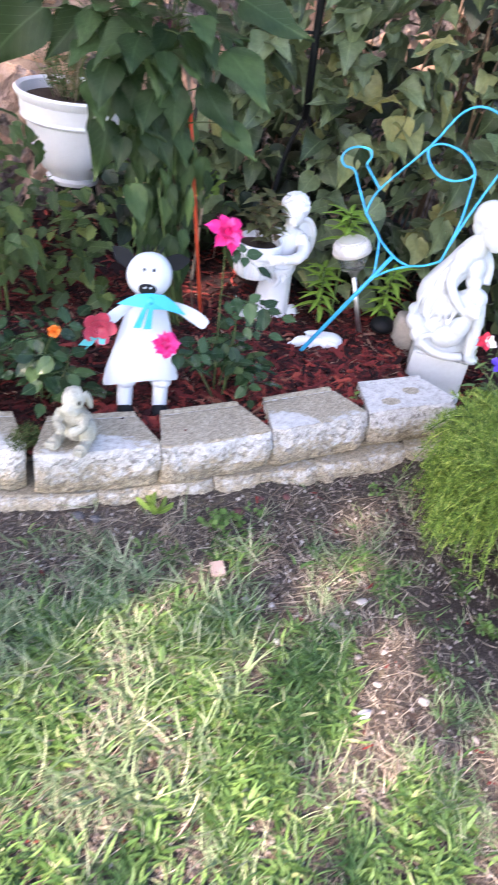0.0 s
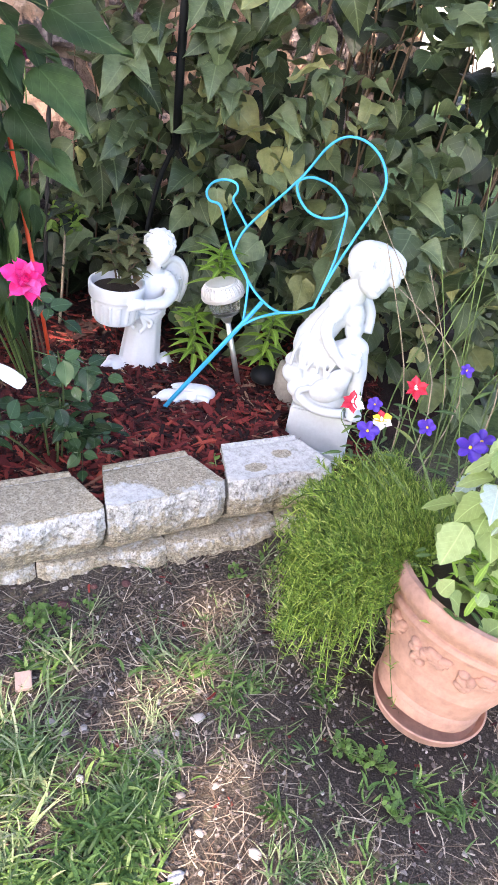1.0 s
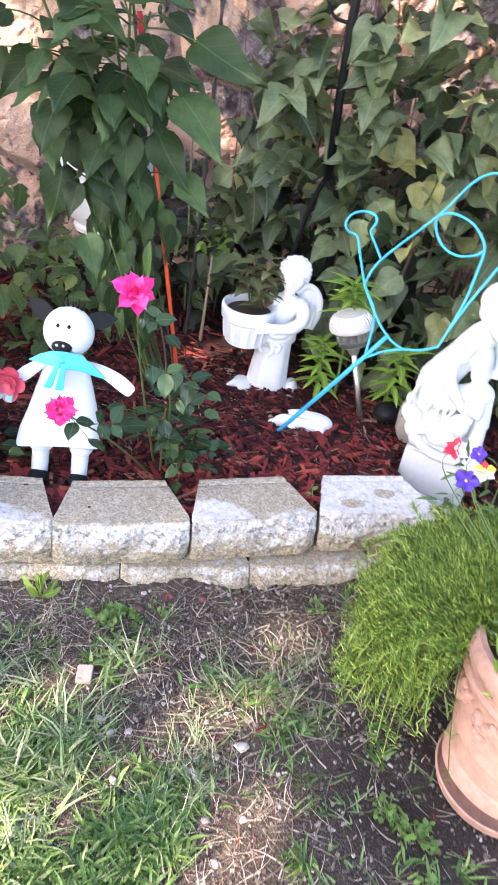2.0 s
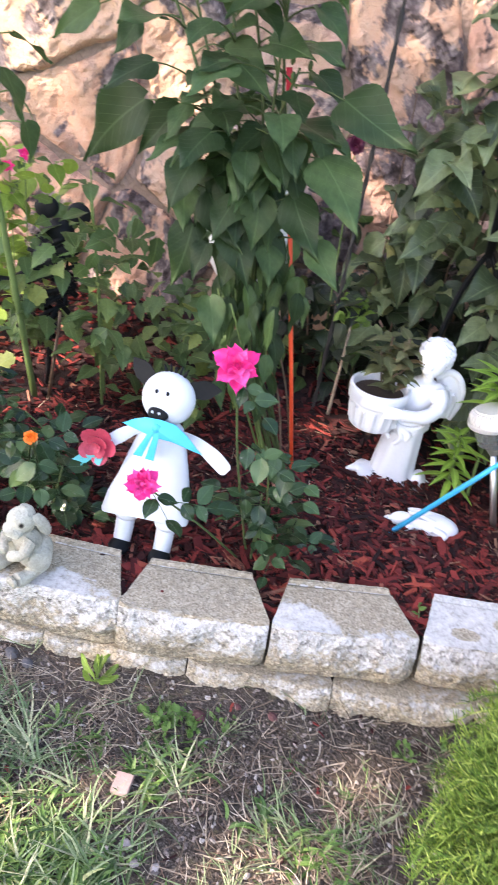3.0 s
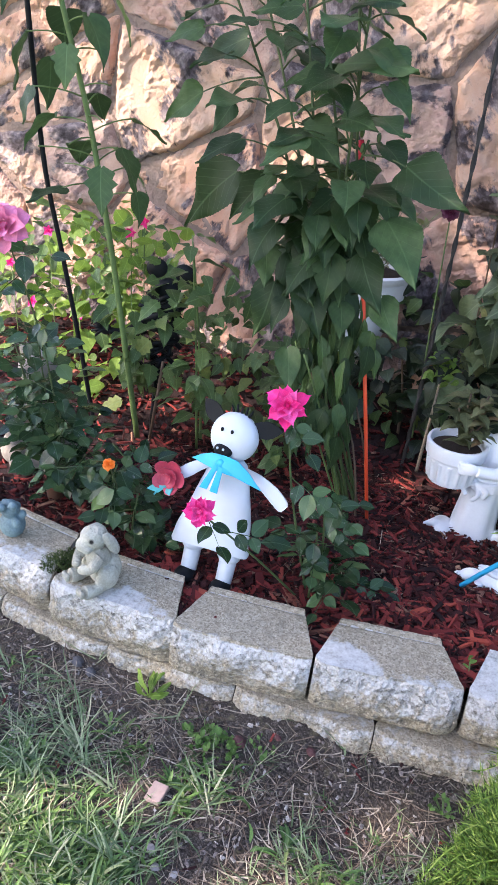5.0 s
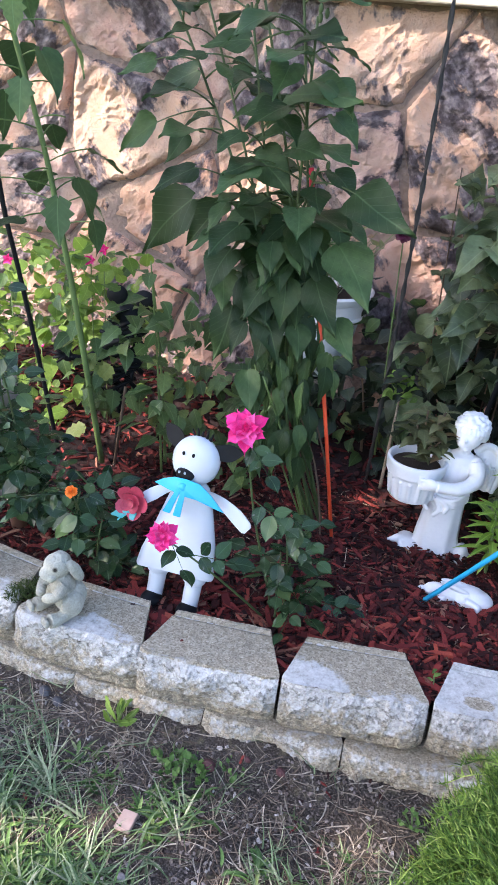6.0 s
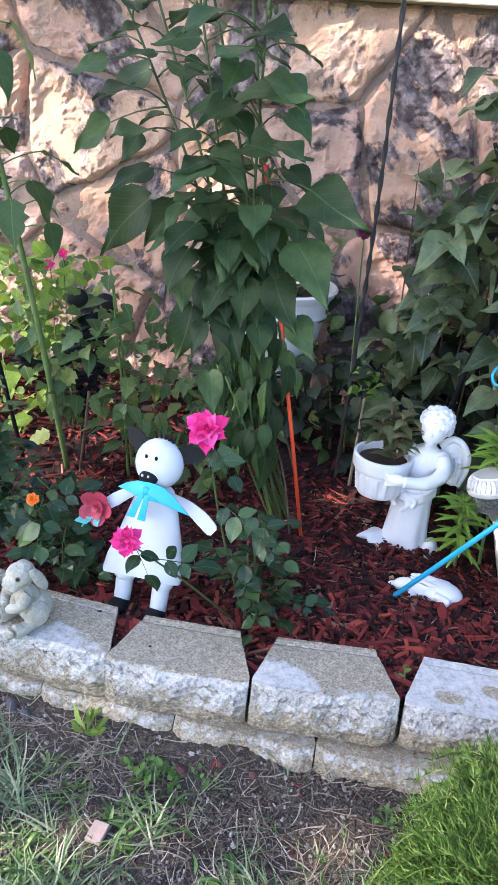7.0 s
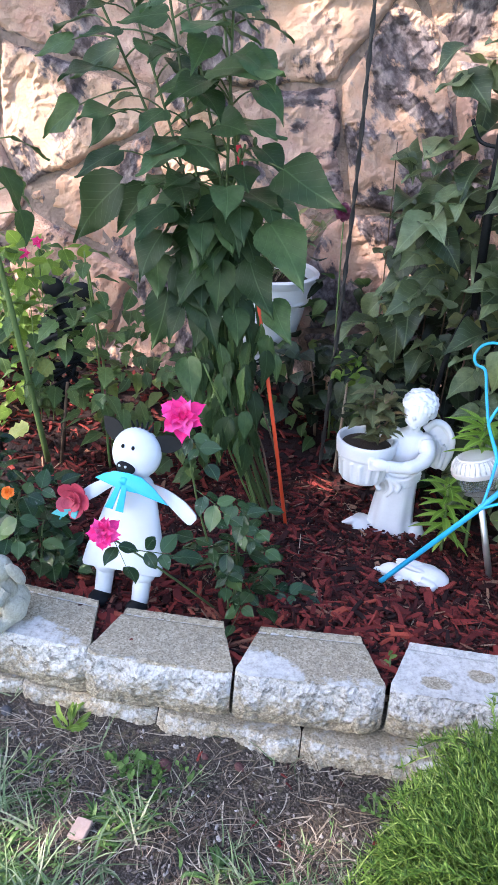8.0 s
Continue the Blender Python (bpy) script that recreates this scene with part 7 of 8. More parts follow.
# ---------------------------------------------------------------- roses
def petal_mesh(name, mat, seed, pointed=0.5):
    r = random.Random(seed)
    g = Geo()
    n, k = 6, 5
    verts, faces = [], []
    for i in range(n + 1):
        s = i / n
        w = (0.16 + 0.62 * math.sin(math.pi * min(1, s * 0.62 + 0.05))) * (1 - (s ** (5 if pointed < 0.6 else 2.4)) * min(0.97, 0.35 + 0.7 * pointed))
        for j in range(k):
            c = (j / (k - 1) - 0.5) * 2
            y = s - (0.10 + 0.12 * pointed) * abs(c) * s * s
            z = 0.30 * (c * c) * w + 0.35 * s * s - 0.28 * s ** 5 + 0.03 * math.sin(5 * s + 4 * c + seed)
            verts.append((c * w * 0.5, y, z))
    for i in range(n):
        for j in range(k - 1):
            a = i * k + j
            faces.append((a, a + 1, a + k + 1, a + k))
    g.add(verts, faces)
    return g.mesh(name, mat)


PETAL_HOT = [petal_mesh("rose_petal", PINK, i, 0.70 + 0.15 * i) for i in range(3)]
PETAL_SOFT = [petal_mesh("rose_petal", SOFTPINK, 5 + i, 0.3) for i in range(2)]
PETAL_ORANGE = [petal_mesh("orange_petal", ORANGEPETAL, 7, 0.2)]
PETAL_VIOLET = [petal_mesh("violet_petal", PURPLE, 8, 0.0)]
PETAL_RED = [petal_mesh("red_petal", CRIMSON, 9, 0.6), petal_mesh("red_petal", CRIMSON, 12, 0.6), petal_mesh("white_petal", WHITEPETAL, 13, 0.6)]
PETAL_YELLOW = [petal_mesh("yellow_petal", YELLOW, 10, 0.4), petal_mesh("white_petal", WHITEPETAL, 14, 0.4), petal_mesh("red_petal", CRIMSON, 15, 0.4)]
PETAL_MAROON = [petal_mesh("maroon_petal", MAROON, 11, 0.2)]


def bloom(plant, centre, facing, size, petals, seed, rings=((6, -14, 1.0), (6, 12, 0.88), (5, 40, 0.66), (4, 66, 0.48)), name="bloom"):
    """A flower: rings of petals, opening from the middle. rings: how many, how steep in degrees, how long."""
    r = random.Random(seed)
    axis = unit(facing)
    g = Geo()
    g.ball(centre - axis * size * 0.05, size * 0.13, seg=10, rings=8)
    head = part(name, g, petals[0].materials[0], plant)
    a0 = unit(axis.cross((0.3, 0.2, 0.9)))
    a1 = axis.cross(a0)
    for k, (n, steep, long) in enumerate(rings):
        for i in range(n):
            a = 2 * math.pi * (i + 0.5 * (k % 2)) / n + r.uniform(-0.15, 0.15)
            side = a0 * math.cos(a) + a1 * math.sin(a)
            st = radians(steep + r.uniform(-13, 13))
            d = side * math.cos(st) + axis * math.sin(st)
            nrm = axis * math.cos(st) - side * math.sin(st)
            ob = new("petal", r.choice(petals))
            ob.matrix_basis = leaf_frame(centre + side * size * 0.05, d, nrm, size * 0.52 * long * r.uniform(0.86, 1.14), r.uniform(0.95, 1.25))
            ob.parent = head
    return head


def rose_bush(name, base, canes, blooms, seed, label, dens=9):
    """canes: top point of each. blooms: centre, facing, size, petals."""
    r = random.Random(seed)
    bush = empty(name, base, label, "rose bush")
    base = Vector(base)
    for top in canes:
        top = Vector(top)
        mid = base.lerp(top, 0.55) + Vector((r.uniform(-0.03, 0.03), r.uniform(-0.03, 0.03), 0.02))
        line = stem_part(bush, [base + Vector((r.uniform(-0.02, 0.02), r.uniform(-0.02, 0.02), -0.03)), mid, top], (0.0030, 0.0018), PETIOLE, "cane", 6, 6)
        for i in range(dens):
            p = on_line(line, 0.25 + 0.72 * i / max(1, dens - 1))
            if name == "rose_bush" and ((p.x < 0.10 and p.z > 0.43) or (p.z > 0.56 and i % 2) or p.z < 0.25 or (p.y < 2.12 and p.z < 0.35)):
                continue
            a = i * 2.4 + r.uniform(0, 1)
            out = unit((math.cos(a) + 0.1, math.sin(a) - 0.1, r.uniform(-0.25, 0.35)))
            if name == "rose_bush" and p.z > 0.38:
                out = unit(out + Vector((1.3, 0.5, 0)))
            ob = new("leaf", r.choice(ROSE_S))
            ob.matrix_basis = leaf_frame(p, out, Vector((0, 0, 1)) + Vector((0.3, -0.5, 0)) * r.uniform(0.2, 1.2), r.uniform(0.65, 0.95))
            under(ob, bush)
    for i, (c, facing, size, petals) in enumerate(blooms):
        bloom(bush, Vector(c), facing, size, petals, seed + i)
    return bush


def build_roses():
    f = (0.55, -0.75, 0.45)
    rose_bush("rose_bush", (0.135, 2.20, 0.15), [(0.112, 2.06, 0.655), (0.022, 1.95, 0.415), (0.155, 2.16, 0.36), (0.150, 2.15, 0.48), (0.17, 2.18, 0.33)],
              [((0.112, 2.052, 0.675), (0.45, -0.65, 0.6), 0.086, PETAL_HOT), ((0.014, 1.937, 0.43), f, 0.070, PETAL_HOT)], 41, "rose bush with glossy dark leaves and hot pink roses", 5)
    rose_bush("rose_sprig", (0.17, 2.29, 0.15), [(0.20, 2.20, 0.25), (0.215, 2.23, 0.28), (0.17, 2.20, 0.24)], [], 43, "low sprig of glossy rose leaves above the mulch", 3)
    rose_bush("orange_rose", (-0.31, 2.035, 0.15), [(-0.236, 1.90, 0.43), (-0.22, 1.97, 0.34), (-0.30, 1.97, 0.38), (-0.36, 2.0, 0.40), (-0.24, 1.98, 0.28), (-0.33, 2.05, 0.30)],
              [((-0.233, 1.896, 0.438), f, 0.027, PETAL_ORANGE)], 47, "small rose bush with one orange bloom", 5)
    rose_bush("pink_rose", (-0.565, 2.0, 0.15), [(-0.50, 1.83, 0.88), (-0.56, 1.93, 0.62), (-0.50, 1.93, 0.50), (-0.46, 1.93, 0.42), (-0.60, 1.97, 0.45), (-0.44, 1.98, 0.34), (-0.64, 1.93, 0.52), (-0.68, 1.93, 0.42), (-0.66, 1.92, 0.60)],
              [((-0.495, 1.825, 0.90), (0.6, -0.7, 0.4), 0.098, PETAL_SOFT)], 53, "tall rose bush with dark leaves and a soft pink rose", 10)
    r = random.Random(77)
    four = empty("magenta_flowers", (-1.2, 2.5, 0.15), "small magenta flowers among bright leaves", "flowers")
    for c in ((-1.28, 2.42, 0.66), (-1.08, 2.40, 0.44), (-1.30, 2.36, 0.42), (-0.98, 2.58, 0.74), (-1.02, 2.56, 0.70), (-1.5, 2.4, 0.5)):
        c = Vector(c)
        g = Geo()
        g.tube([(c.x, c.y + 0.02, 0.12), c], 0.0018, 5)
        part("stem", g, STEM, four)
        bloom(four, c, (0.6, -0.7, 0.4), 0.042, PETAL_HOT, int(c.x * -100), ((5, 15, 1.0), (4, 45, 0.7)))
    dk = empty("maroon_flower", (-0.236, 3.155, 0.12), "single dark maroon bloom on a thin stem", "flower")
    stem_part(dk, [(-0.20, 3.17, 0.1), (-0.22, 3.165, 0.5), (-0.236, 3.16, 0.87)], (0.004, 0.002), STEM)
    bloom(dk, Vector((-0.236, 3.157, 0.884)), (0.4, -0.8, 0.4), 0.055, PETAL_MAROON, 5)


# ---------------------------------------------------------------- lilies, weeds, grasses by the pot
def build_lilies():
    r = random.Random(61)
    for base, top in (((0.405, 2.775, 0.12), (0.39, 2.77, 0.34)), ((0.60, 2.80, 0.12), (0.62, 2.79, 0.36)), ((0.45, 2.83, 0.12), (0.438, 2.80, 0.52))):
        lily = empty("lily_plant", base, "young lily shoot with whorled bright green leaves", "plant", group="lily shoots")
        line = stem_part(lily, [base, Vector(base).lerp(Vector(top), 0.5), top], (0.005, 0.004), STEM)
        n = 34
        for i in range(n):
            s = (0.35 if base[0] != 0.45 else 0.72) + (0.65 if base[0] != 0.45 else 0.28) * i / (n - 1)
            a = i * 2.4
            out = Vector((math.cos(a), math.sin(a), 0.9 * (s - 0.55) + r.uniform(-0.1, 0.2)))
            put_leaf(LILY_L, r, lily, on_line(line, s), out, Vector((0, 0, 1)) - out * 0.2, r.uniform(0.06, 0.10), 1.3)


def build_weeds():
    r = random.Random(71)
    dand = empty("dandelion", (0.045, 1.80, 0.03), "upright dandelion rosette with long wavy leaves by the wall", "weed")
    for i in range(7):
        a = i * 2.4
        d = Vector((0.9 * math.cos(a), 0.8 * math.sin(a), 0.8))
        put_leaf(LONGWEED_L, r, dand, Vector((0.045, 1.80, 0.028)), d, Vector((0.2, -0.8, 0.3)), r.uniform(0.045, 0.075), 0.8)
    for x, y, n, size, z in ((0.192, 1.825, 60, 0.024, 0.0), (0.232, 1.85, 54, 0.022, 0.0), (0.286, 1.898, 34, 0.018, 0.0), (0.92, 1.62, 40, 0.021, 0.0), (0.86, 1.64, 26, 0.020, 0.0), (0.95, 1.52, 24, 0.021, 0.0), (0.62, 2.06, 14, 0.018, 0.0),
                              (0.533, 2.238, 4, 0.030, 0.16), (0.69, 2.11, 9, 0.02, 0.0)):
        weed = empty("weed", (x, y, z), "small broad-leaved green weed at the foot of the wall", "weed", group="weeds")
        for i in range(n):
            a = i * 2.4
            d = Vector((math.cos(a), math.sin(a), r.uniform(0.5, 1.6)))
            p = Vector((x + r.uniform(-1, 1) * size * 1.5, y + r.uniform(-1, 1) * size * 1.1, z + r.uniform(0.004, size * 1.4)))
            g = Geo()
            g.tube([Vector((x, y, z)), p], 0.0012, 5)
            part("stalk", g, STEM, weed)
            put_leaf(CLOVER_L, r, weed, p, d, Vector((r.uniform(-0.4, 0.6), -0.6 + r.uniform(-0.4, 0.4), 0.8)), size * r.uniform(0.45, 0.8), 1.0)


def build_pot_plants(at):
    r = np.random.RandomState(88)
    # trailing needle-leaved mound over the side of the pot
    plant = empty("trailing_plant", (at.x - 0.06, at.y + 0.06, 0.31), "bright green needle-leaved plant trailing over the pot's rim", "plant")
    verts, faces = [], []

    def needle(p, d, L, w):
        d = unit(d)
        side = unit(d.cross((r.normal(), r.normal(), r.normal()))) * w
        base = len(verts)
        q = p + d * L * 0.5 + Vector((0, 0, 0.001))
        verts.extend([tuple(p - side), tuple(p + side), tuple(q + side * 0.9), tuple(q - side * 0.9), tuple(p + d * L)])
        faces.append((base, base + 1, base + 2, base + 3))
        faces.append((base + 3, base + 2, base + 4))

    g = Geo()
    for k in range(1300):
        a = r.uniform(1.75, 3.55) if k % 7 else r.uniform(1.2, 3.9)
        out = Vector((math.cos(a), math.sin(a), 0))
        start = Vector((at.x - 0.065, at.y + 0.065, 0.31)) + out * r.uniform(0.02, 0.15)
        reach, fall = (0.05 + 0.22 * math.sqrt(r.rand())) * (0.62 + 0.38 * abs(math.sin(a))), r.uniform(0.0, 0.30)
        end = start + out * reach + Vector((0, 0, -fall))
        end.z = max(end.z, 0.07 + 0.04 * r.rand())
        swing = Vector((-out.y, out.x, 0)) * r.normal(0, 0.05)
        end += swing
        mid = start + out * reach * 0.8 + Vector((0, 0, r.uniform(0.01, 0.06))) - swing * 0.6
        line = bezier(start, mid, end, 9)
        g.tube(line, 0.0011, 4, caps=False)
        for i, p in enumerate(line[1:]):
            for _ in range(10):
                tang = unit(line[i + 1] - line[i])
                d = tang * 0.3 + out * 0.45 + Vector((r.normal() * 0.6, r.normal() * 0.6, r.normal() * 0.5 + 0.75))
                needle(p + tang * r.uniform(-0.012, 0.012), d, r.uniform(0.010, 0.026), 0.0010)
    part("stem_tangle", g, NEEDLE, plant)["kind"] = "stuff"
    me = bpy.data.meshes.new("foliage")
    me.from_pydata(verts, [], faces)
    me.materials.append(NEEDLE)
    me.update()
    part("foliage", me, None, plant)["kind"] = "stuff"

    rr = random.Random(90)
    pale = empty("pale_leaved_plant", (at.x + 0.05, at.y + 0.04, 0.265), "pale lime and silver leaved plant in the terracotta pot", "plant")
    for i in range(44):
        p = Vector((rr.uniform(0.96, 1.22), rr.uniform(1.80, 1.97), rr.uniform(0.46, 0.60)))
        s = Geo()
        s.tube(bezier((at.x + 0.04, at.y + 0.05, 0.265), (p.x, p.y, 0.38), p, 4), 0.002, 5)
        part("stem", s, STEM, pale)
        out = unit((rr.uniform(-1, 0.6), rr.uniform(-1, 0.2), 0))
        put_leaf(PALE_L if i % 15 else SILVER_L, rr, pale, p, out - Vector((0, 0, rr.uniform(0.1, 0.8))), Vector((0, 0, 1)) + out * 0.7, rr.uniform(0.058, 0.09))
    for n, (c, petals, size, nm, lab) in enumerate((((0.80, 2.20, 0.455), PETAL_RED, 0.05, "star_flower", "crimson and white star-shaped flower"), ((0.93, 2.21, 0.51), PETAL_RED, 0.05, "star_flower", "crimson and white star-shaped flower"),
                                      ((0.865, 2.16, 0.445), PETAL_YELLOW, 0.045, "star_flower", "yellow and red star-shaped flower"), ((0.835, 2.13, 0.43), PETAL_VIOLET, 0.045, "pansy", "deep violet pansy"), ((0.845, 2.18, 0.47), PETAL_VIOLET, 0.032, "pansy", "deep violet pansy"),
                                      ((0.955, 2.12, 0.47), PETAL_VIOLET, 0.04, "pansy", "deep violet pansy"), ((1.02, 2.02, 0.50), PETAL_VIOLET, 0.055, "pansy", "deep violet pansy"), ((1.05, 2.05, 0.50), PETAL_VIOLET, 0.05, "pansy", "deep violet pansy"),
                                      ((1.02, 2.2, 0.58), PETAL_VIOLET, 0.03, "pansy", "deep violet pansy"), ((1.135, 1.76, 0.455), PETAL_VIOLET, 0.045, "pansy", "deep violet pansy"), ((1.10, 2.0, 0.49), PETAL_RED, 0.04, "star_flower", "crimson and white star-shaped flower"))):
        c = Vector(c)
        fl = empty(nm, (c.x, c.y, 0.265), lab + " by the pot", "flower", group="pot flowers")
        stem_part(fl, [(at.x - 0.02, at.y + 0.1, 0.265), (c.x, c.y - 0.03, c.z - 0.06), c], (0.0015, 0.001), STEM)
        bloom(fl, c, (-0.25, -0.75, 0.6), size, petals, n, ((5, 10, 1.0),) if nm == "pansy" else ((6, 5, 1.0), (3, 50, 0.4)))
        e = Geo()
        e.ball(c + unit((-0.25, -0.75, 0.6)) * size * 0.10, size * 0.07, seg=8, rings=6)
        part("eye", e, YELLOW if nm == "pansy" else WHITE, fl)
        for i in range(6):
            put_leaf(SMALL_L, rr, fl, c + Vector((rr.uniform(-0.05, 0.05), rr.uniform(-0.02, 0.05), rr.uniform(-0.12, -0.02))), (rr.uniform(-1, 1), rr.uniform(-1, 0.3), rr.uniform(0, 1)), (0, -0.3, 1), rr.uniform(0.03, 0.055))
    low = empty("pot_foliage", (at.x + 0.04, at.y, 0.265), "small yellow-green leaves filling the terracotta pot", "plant")
    for i in range(190):
        a, q = rr.uniform(0, 6.28), rr.uniform(0.0, 0.155)
        p = Vector((at.x + q * math.cos(a), at.y + q * math.sin(a), 0.28 + rr.uniform(0.0, 0.08)))
        out = Vector((rr.uniform(-1, 1), rr.uniform(-1, 1), rr.uniform(0.1, 0.9)))
        put_leaf(SMALL_L + LILY_L if i % 4 else PALE_L, rr, low, p, out, (0, -0.4, 1), rr.uniform(0.03, 0.06), 1.3)
    wild = empty("meadow_grass", (1.05, 2.4, 0.05), "long loose grass stalks behind the pot", "grass")
    for i in range(16):
        x, y = rr.uniform(0.95, 1.35), rr.uniform(2.25, 2.6)
        stem_part(wild, [(x, y, 0.0), (x + rr.uniform(-0.05, 0.05), y, 0.4), (x + rr.uniform(-0.3, 0.15), y + rr.uniform(-0.1, 0.1), rr.uniform(0.6, 0.95))], (0.0028, 0.001), STEM if i % 3 else STRAW, "stalk", 5, 5)


def build_pebbles():
    r = random.Random(99)
    protos = []
    for k in range(4):
        g = Geo()
        g.ball((0, 0, 0), (1, 0.75, 0.28), seg=8, rings=6)
        g.v = [tuple(Vector(p) * (1 + 0.5 * noise.noise(Vector(p) * 1.9 + Vector((k * 5, 0, 0))))) for p in g.v]
        protos.append(g.mesh("pebble", PEBBLE))
    spots = [(0.564, 1.721, 0.011), (0.50, 1.60, 0.009), (0.505, 1.57, 0.012), (0.52, 1.555, 0.008), (0.54, 1.43, 0.014), (0.52, 1.47, 0.012), (0.56, 1.50, 0.009), (0.60, 1.44, 0.01), (0.535, 1.62, 0.009), (0.30, 1.60, 0.010), (0.33, 1.585, 0.009),
             (0.36, 1.60, 0.008), (0.57, 1.66, 0.014), (0.47, 1.55, 0.007), (0.62, 1.53, 0.009), (0.70, 1.42, 0.011), (0.80, 1.35, 0.01), (0.28, 1.57, 0.009), (0.25, 1.55, 0.008), (0.57, 1.36, 0.013), (0.66, 1.28, 0.012), (0.45, 1.80, 0.007), (0.49, 1.68, 0.007), (0.38, 1.50, 0.008)]
    for x, y, s in spots:
        ob = tagged(new("pebble", r.choice(protos)), "small pale pebble lying on the soil", "pebble", "pebbles")
        ob.matrix_basis = pose(x, y, lawn_height(x, y) + s * 0.25, r.uniform(-15, 15), r.uniform(-15, 15), r.uniform(0, 360)) @ Matrix.Scale(s * r.uniform(0.9, 1.2), 4)
    for x, y, s in ((0.25, 1.869, 0.016), (0.367, 1.957, 0.012), (0.30, 1.93, 0.009), (-0.13, 1.74, 0.016), (-0.09, 1.745, 0.014)):
        g = Geo()
        g.ball((0, 0, 0), (s, s * 0.8, s * 0.7), seg=7, rings=5)
        g.v = [tuple(Vector(p) * (1 + 0.3 * noise.noise(Vector(p) * 60))) for p in g.v]
        ob = tagged(part("red_stone", g, REDROCK if x > 0 else GREYROCK, smooth=False), "angular dark red stone at the wall's foot" if x > 0 else "angular grey stone at the wall's foot", "stone", "loose stones")
        ob.location = (x, y, lawn_height(x, y) + s * 0.3)
    g = Geo()
    g.box((0, 0, 0), (0.016, 0.020, 0.005), bevel=0.0015)
    ob = tagged(part("brick_chip", g, BRICKCHIP, smooth=False), "pinkish white brick chip on the lawn", "brick piece")
    ob.matrix_basis = pose(0.224, 1.675, 0.010, 4, -3, 20)


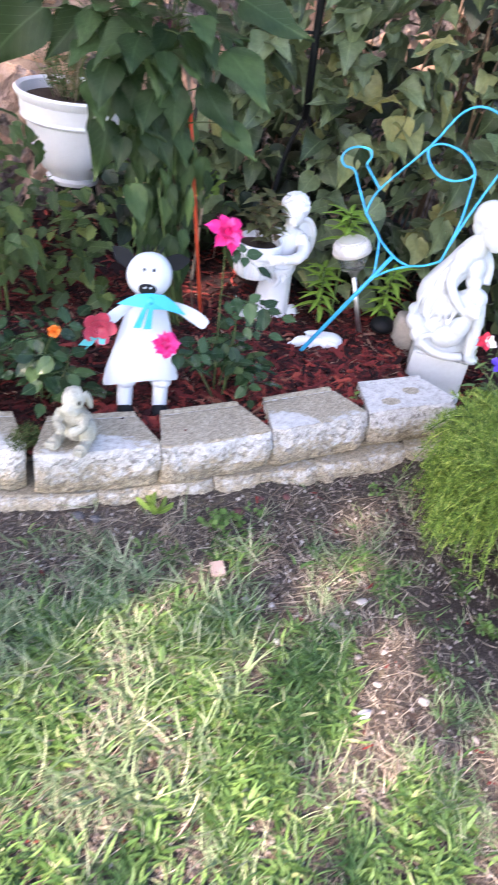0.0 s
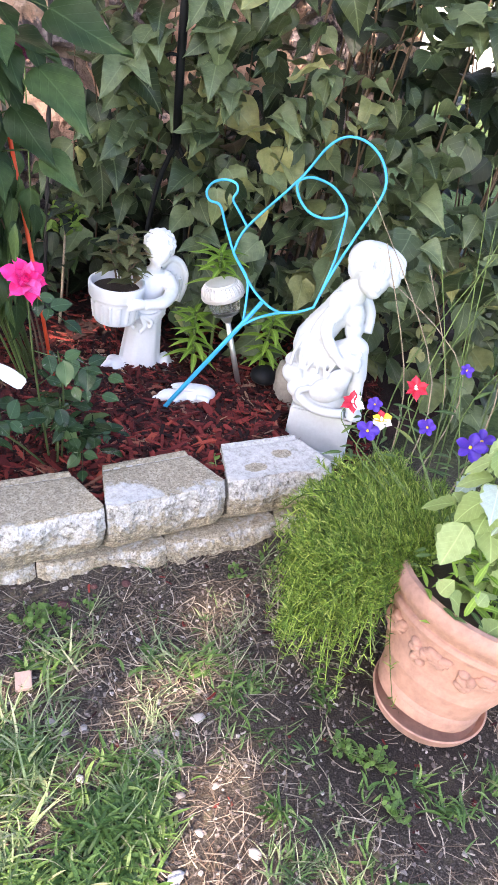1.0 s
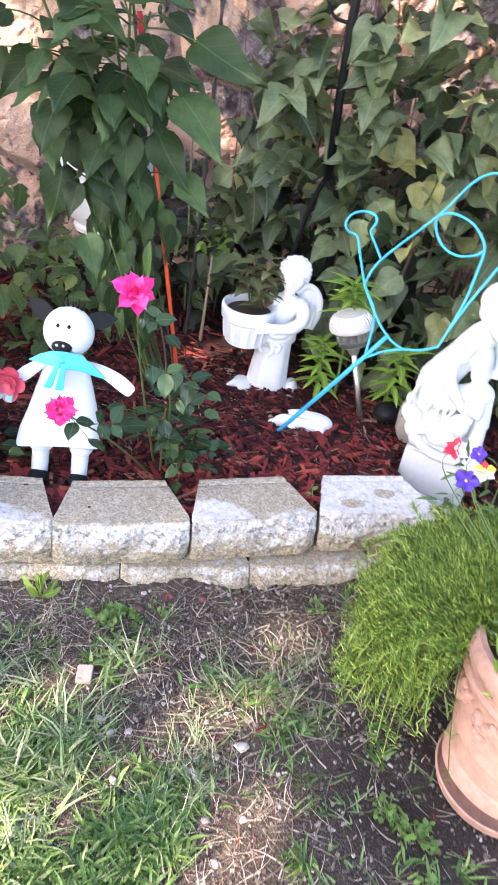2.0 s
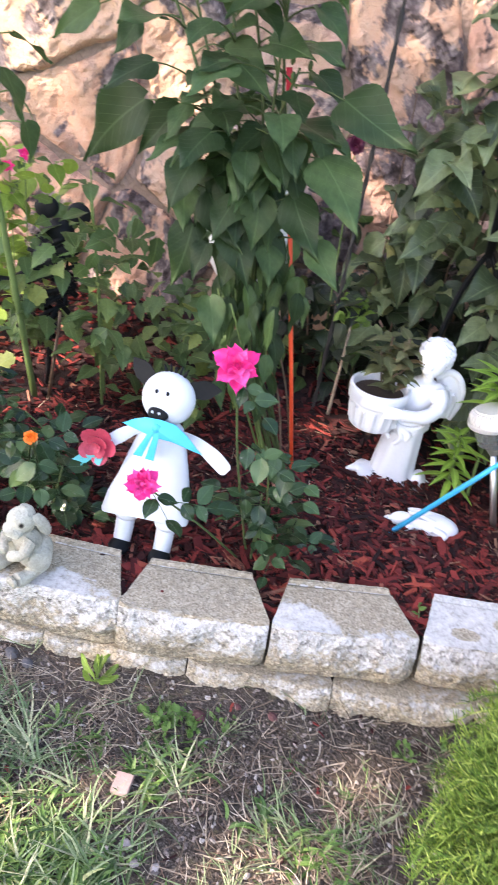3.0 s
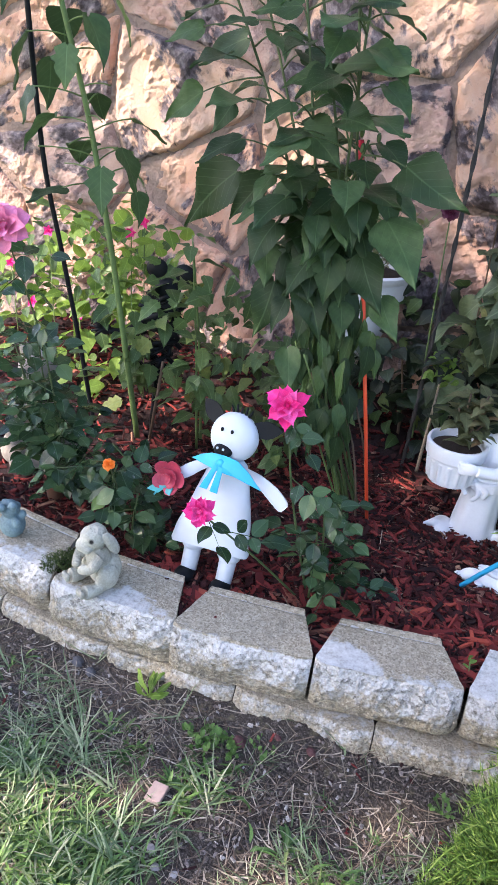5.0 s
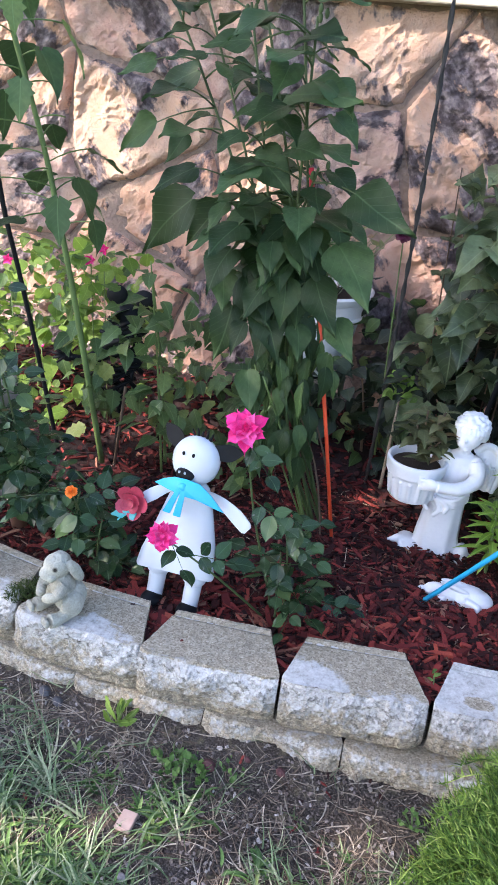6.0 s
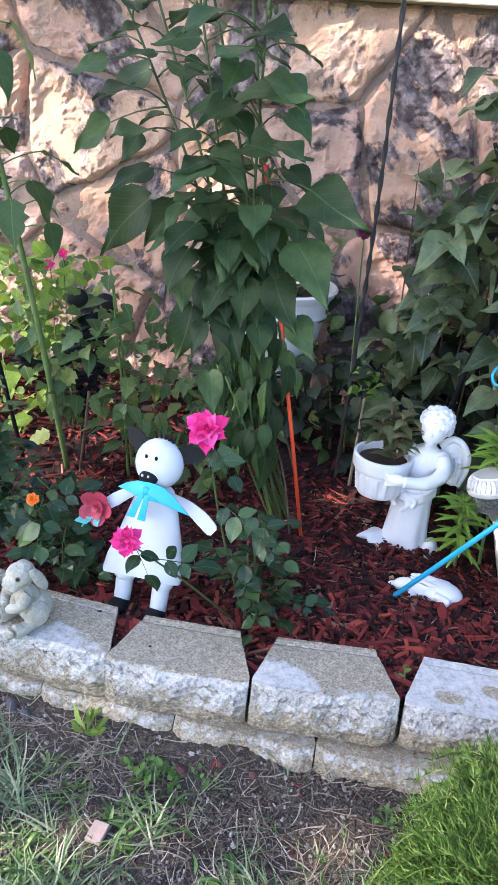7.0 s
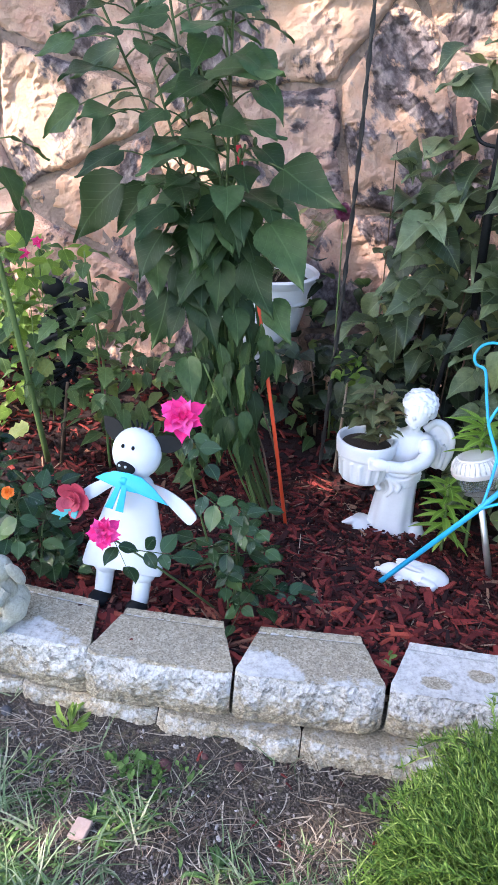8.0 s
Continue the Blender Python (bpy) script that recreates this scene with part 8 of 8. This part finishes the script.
def build_unseen_shade_tree():
    """An added, unseen tree whose crown keeps the bed in open shade and lets the sun through at its edge."""
    r = np.random.RandomState(12)
    centre = Vector((0.87, 3.48, 0.0)) + sun_way * 8.5
    along = unit((sun_way.x, sun_way.y, 0))
    across = Vector((-along.y, along.x, 0))
    tree = empty("unseen_shade_tree", (centre.x, centre.y, 0), "unseen leafy tree added to cast open shade over the bed", "tree")
    # openings in the crown, each by the spot that the sun reaches through it and its width
    gaps = [(Vector((-1.68, 2.98, 1.07)), 0.12), (Vector((-1.55, 3.04, 1.10)), 0.09), (Vector((-1.036, 3.264, 0.86)), 0.05), (Vector((-0.93, 3.30, 0.93)), 0.035), (Vector((-0.86, 3.33, 0.72)), 0.04), (Vector((-0.30, 3.59, 0.74)), 0.05),
            (Vector((-1.42, 2.50, 0.45)), 0.20), (Vector((-1.15, 2.45, 0.52)), 0.10), (Vector((0.02, 2.95, 0.13)), 0.05), (Vector((0.05, 1.13, 0.0)), 0.10), (Vector((-0.02, 1.20, 0.0)), 0.05), (Vector((0.25, 1.02, 0.0)), 0.05)]

    def opens(p):
        return any(((p - c) - sun_way * (p - c).dot(sun_way)).length < w + 0.075 for c, w in gaps)

    g = Geo()
    g.tube(smooth_line([(centre.x, centre.y, -0.05), (centre.x + 0.05, centre.y, 1.2), (centre.x, centre.y + 0.05, 2.6), centre]), [0.17] * 6 + [0.14] * 6 + [0.10] * 7, 12)
    for i in range(9):
        a = i * 2.4
        tip = centre + Vector((1.5 * math.cos(a), 1.5 * math.sin(a), r.uniform(-0.6, 1.2)))
        limb = bezier((centre.x, centre.y, 2.5 + 0.15 * i), centre + Vector((0.5 * math.cos(a), 0.5 * math.sin(a), -0.3)), tip, 6)
        if any(opens(Vector(q)) for q in limb):
            continue
        g.tube(limb, [0.06, 0.05, 0.04, 0.032, 0.025, 0.018, 0.01], 7)
    part("trunk", g, BARK, tree)
    verts, faces = [], []
    for i in range(8155):
        d = Vector(r.normal(size=3)).normalized()
        lump = 1 + 0.22 * noise.noise(d * 2.3)
        reach = lump * r.uniform(0.25, 1) ** 0.5
        p = centre + along * d.x * reach * 1.4 + across * d.y * reach * 2.0 + Vector((0, 0, d.z * reach * 0.6))
        # extra leaf clumps placed in the sun's way to shade lawn, wall and pot
        if 6400 <= i < 7200:
            p = centre + along * (2.45 + d.x * reach * 1.5) + across * d.y * reach * 2.2 + Vector((0, 0, d.z * reach * 0.5 - 0.2))
        if i >= 8120:
            p = Vector((0.56, 1.96, 0.0)) + sun_way * r.uniform(8.0, 9.2) + along * d.x * 0.26 + across * d.y * 0.24 + Vector((0, 0, d.z * 0.2))
        elif i >= 7600:
            p = Vector((-1.60, 3.00, 1.12)) + sun_way * r.uniform(8.0, 9.2) + along * d.x * reach * 0.55 + across * d.y * reach * 1.0 + Vector((0, 0, d.z * reach * 0.7))
        elif i >= 7200:
            p = Vector((1.0, 1.75, 0.1)) + sun_way * r.uniform(8.0, 9.2) + along * d.x * 0.30 + across * d.y * 0.34 + Vector((0, 0, d.z * 0.2))
        if opens(p):
            continue
        x = unit(Vector(r.normal(size=3)))
        y = unit(x.cross(Vector(r.normal(size=3))))
        L, W = r.uniform(0.10, 0.17), r.uniform(0.05, 0.08)
        b0 = len(verts)
        verts.extend([tuple(p), tuple(p + x * L * 0.5 + y * W), tuple(p + x * L), tuple(p + x * L * 0.5 - y * W)])
        faces.append((b0, b0 + 1, b0 + 2, b0 + 3))
    me = bpy.data.meshes.new("crown")
    me.from_pydata(verts, [], faces)
    me.materials.append(GRASS)
    me.update()
    part("crown", me, None, tree)["kind"] = "stuff"


def build_moss_and_cup():
    g = Geo()
    r = random.Random(5)
    for i in range(420):
        a, q = r.uniform(0, 6.28), r.uniform(0, 1) ** 0.5
        p = Vector((-0.278 + 0.034 * q * math.cos(a), 1.805 + 0.055 * q * math.sin(a), 0.190))
        d = Vector((r.uniform(-0.7, 0.7), r.uniform(-0.9, 0.5), 1.0)) * r.uniform(0.012, 0.028) * (1.2 - 0.6 * q)
        g.tube([p, p + d * 0.6, p + d + Vector((0, 0, -0.003))], [0.0012, 0.001, 0.0003], 4)
    tagged(part("moss", g, MOSSGREEN), "dark green moss cushion between two blocks", "moss", kind="stuff")
    g = Geo()
    g.lathe([(0.018, 0.0), (0.020, 0.002), (0.027, 0.052), (0.029, 0.054), (0.028, 0.056), (0.025, 0.052), (0.019, 0.006), (0.01, 0.005)], (-0.56, 1.965, 0.155), 24)
    tagged(part("plastic_cup", g, BROWNCUP), "small brown plastic nursery cup on the mulch", "cup")


build_moss_and_cup()
build_angel()
build_girl()
build_hare()
build_resting_hare()
build_grey_figure()
build_cow()
POT_AT = build_terracotta()
build_urn()
build_stakes()
build_trellis()
build_wire()
build_solar()
build_dark_figure()
build_tall_plant()
build_shrubs()
build_neighbour()
build_tall_stem()
build_roses()
build_lilies()
build_weeds()
build_pot_plants(POT_AT)
build_pebbles()
build_unseen_shade_tree()
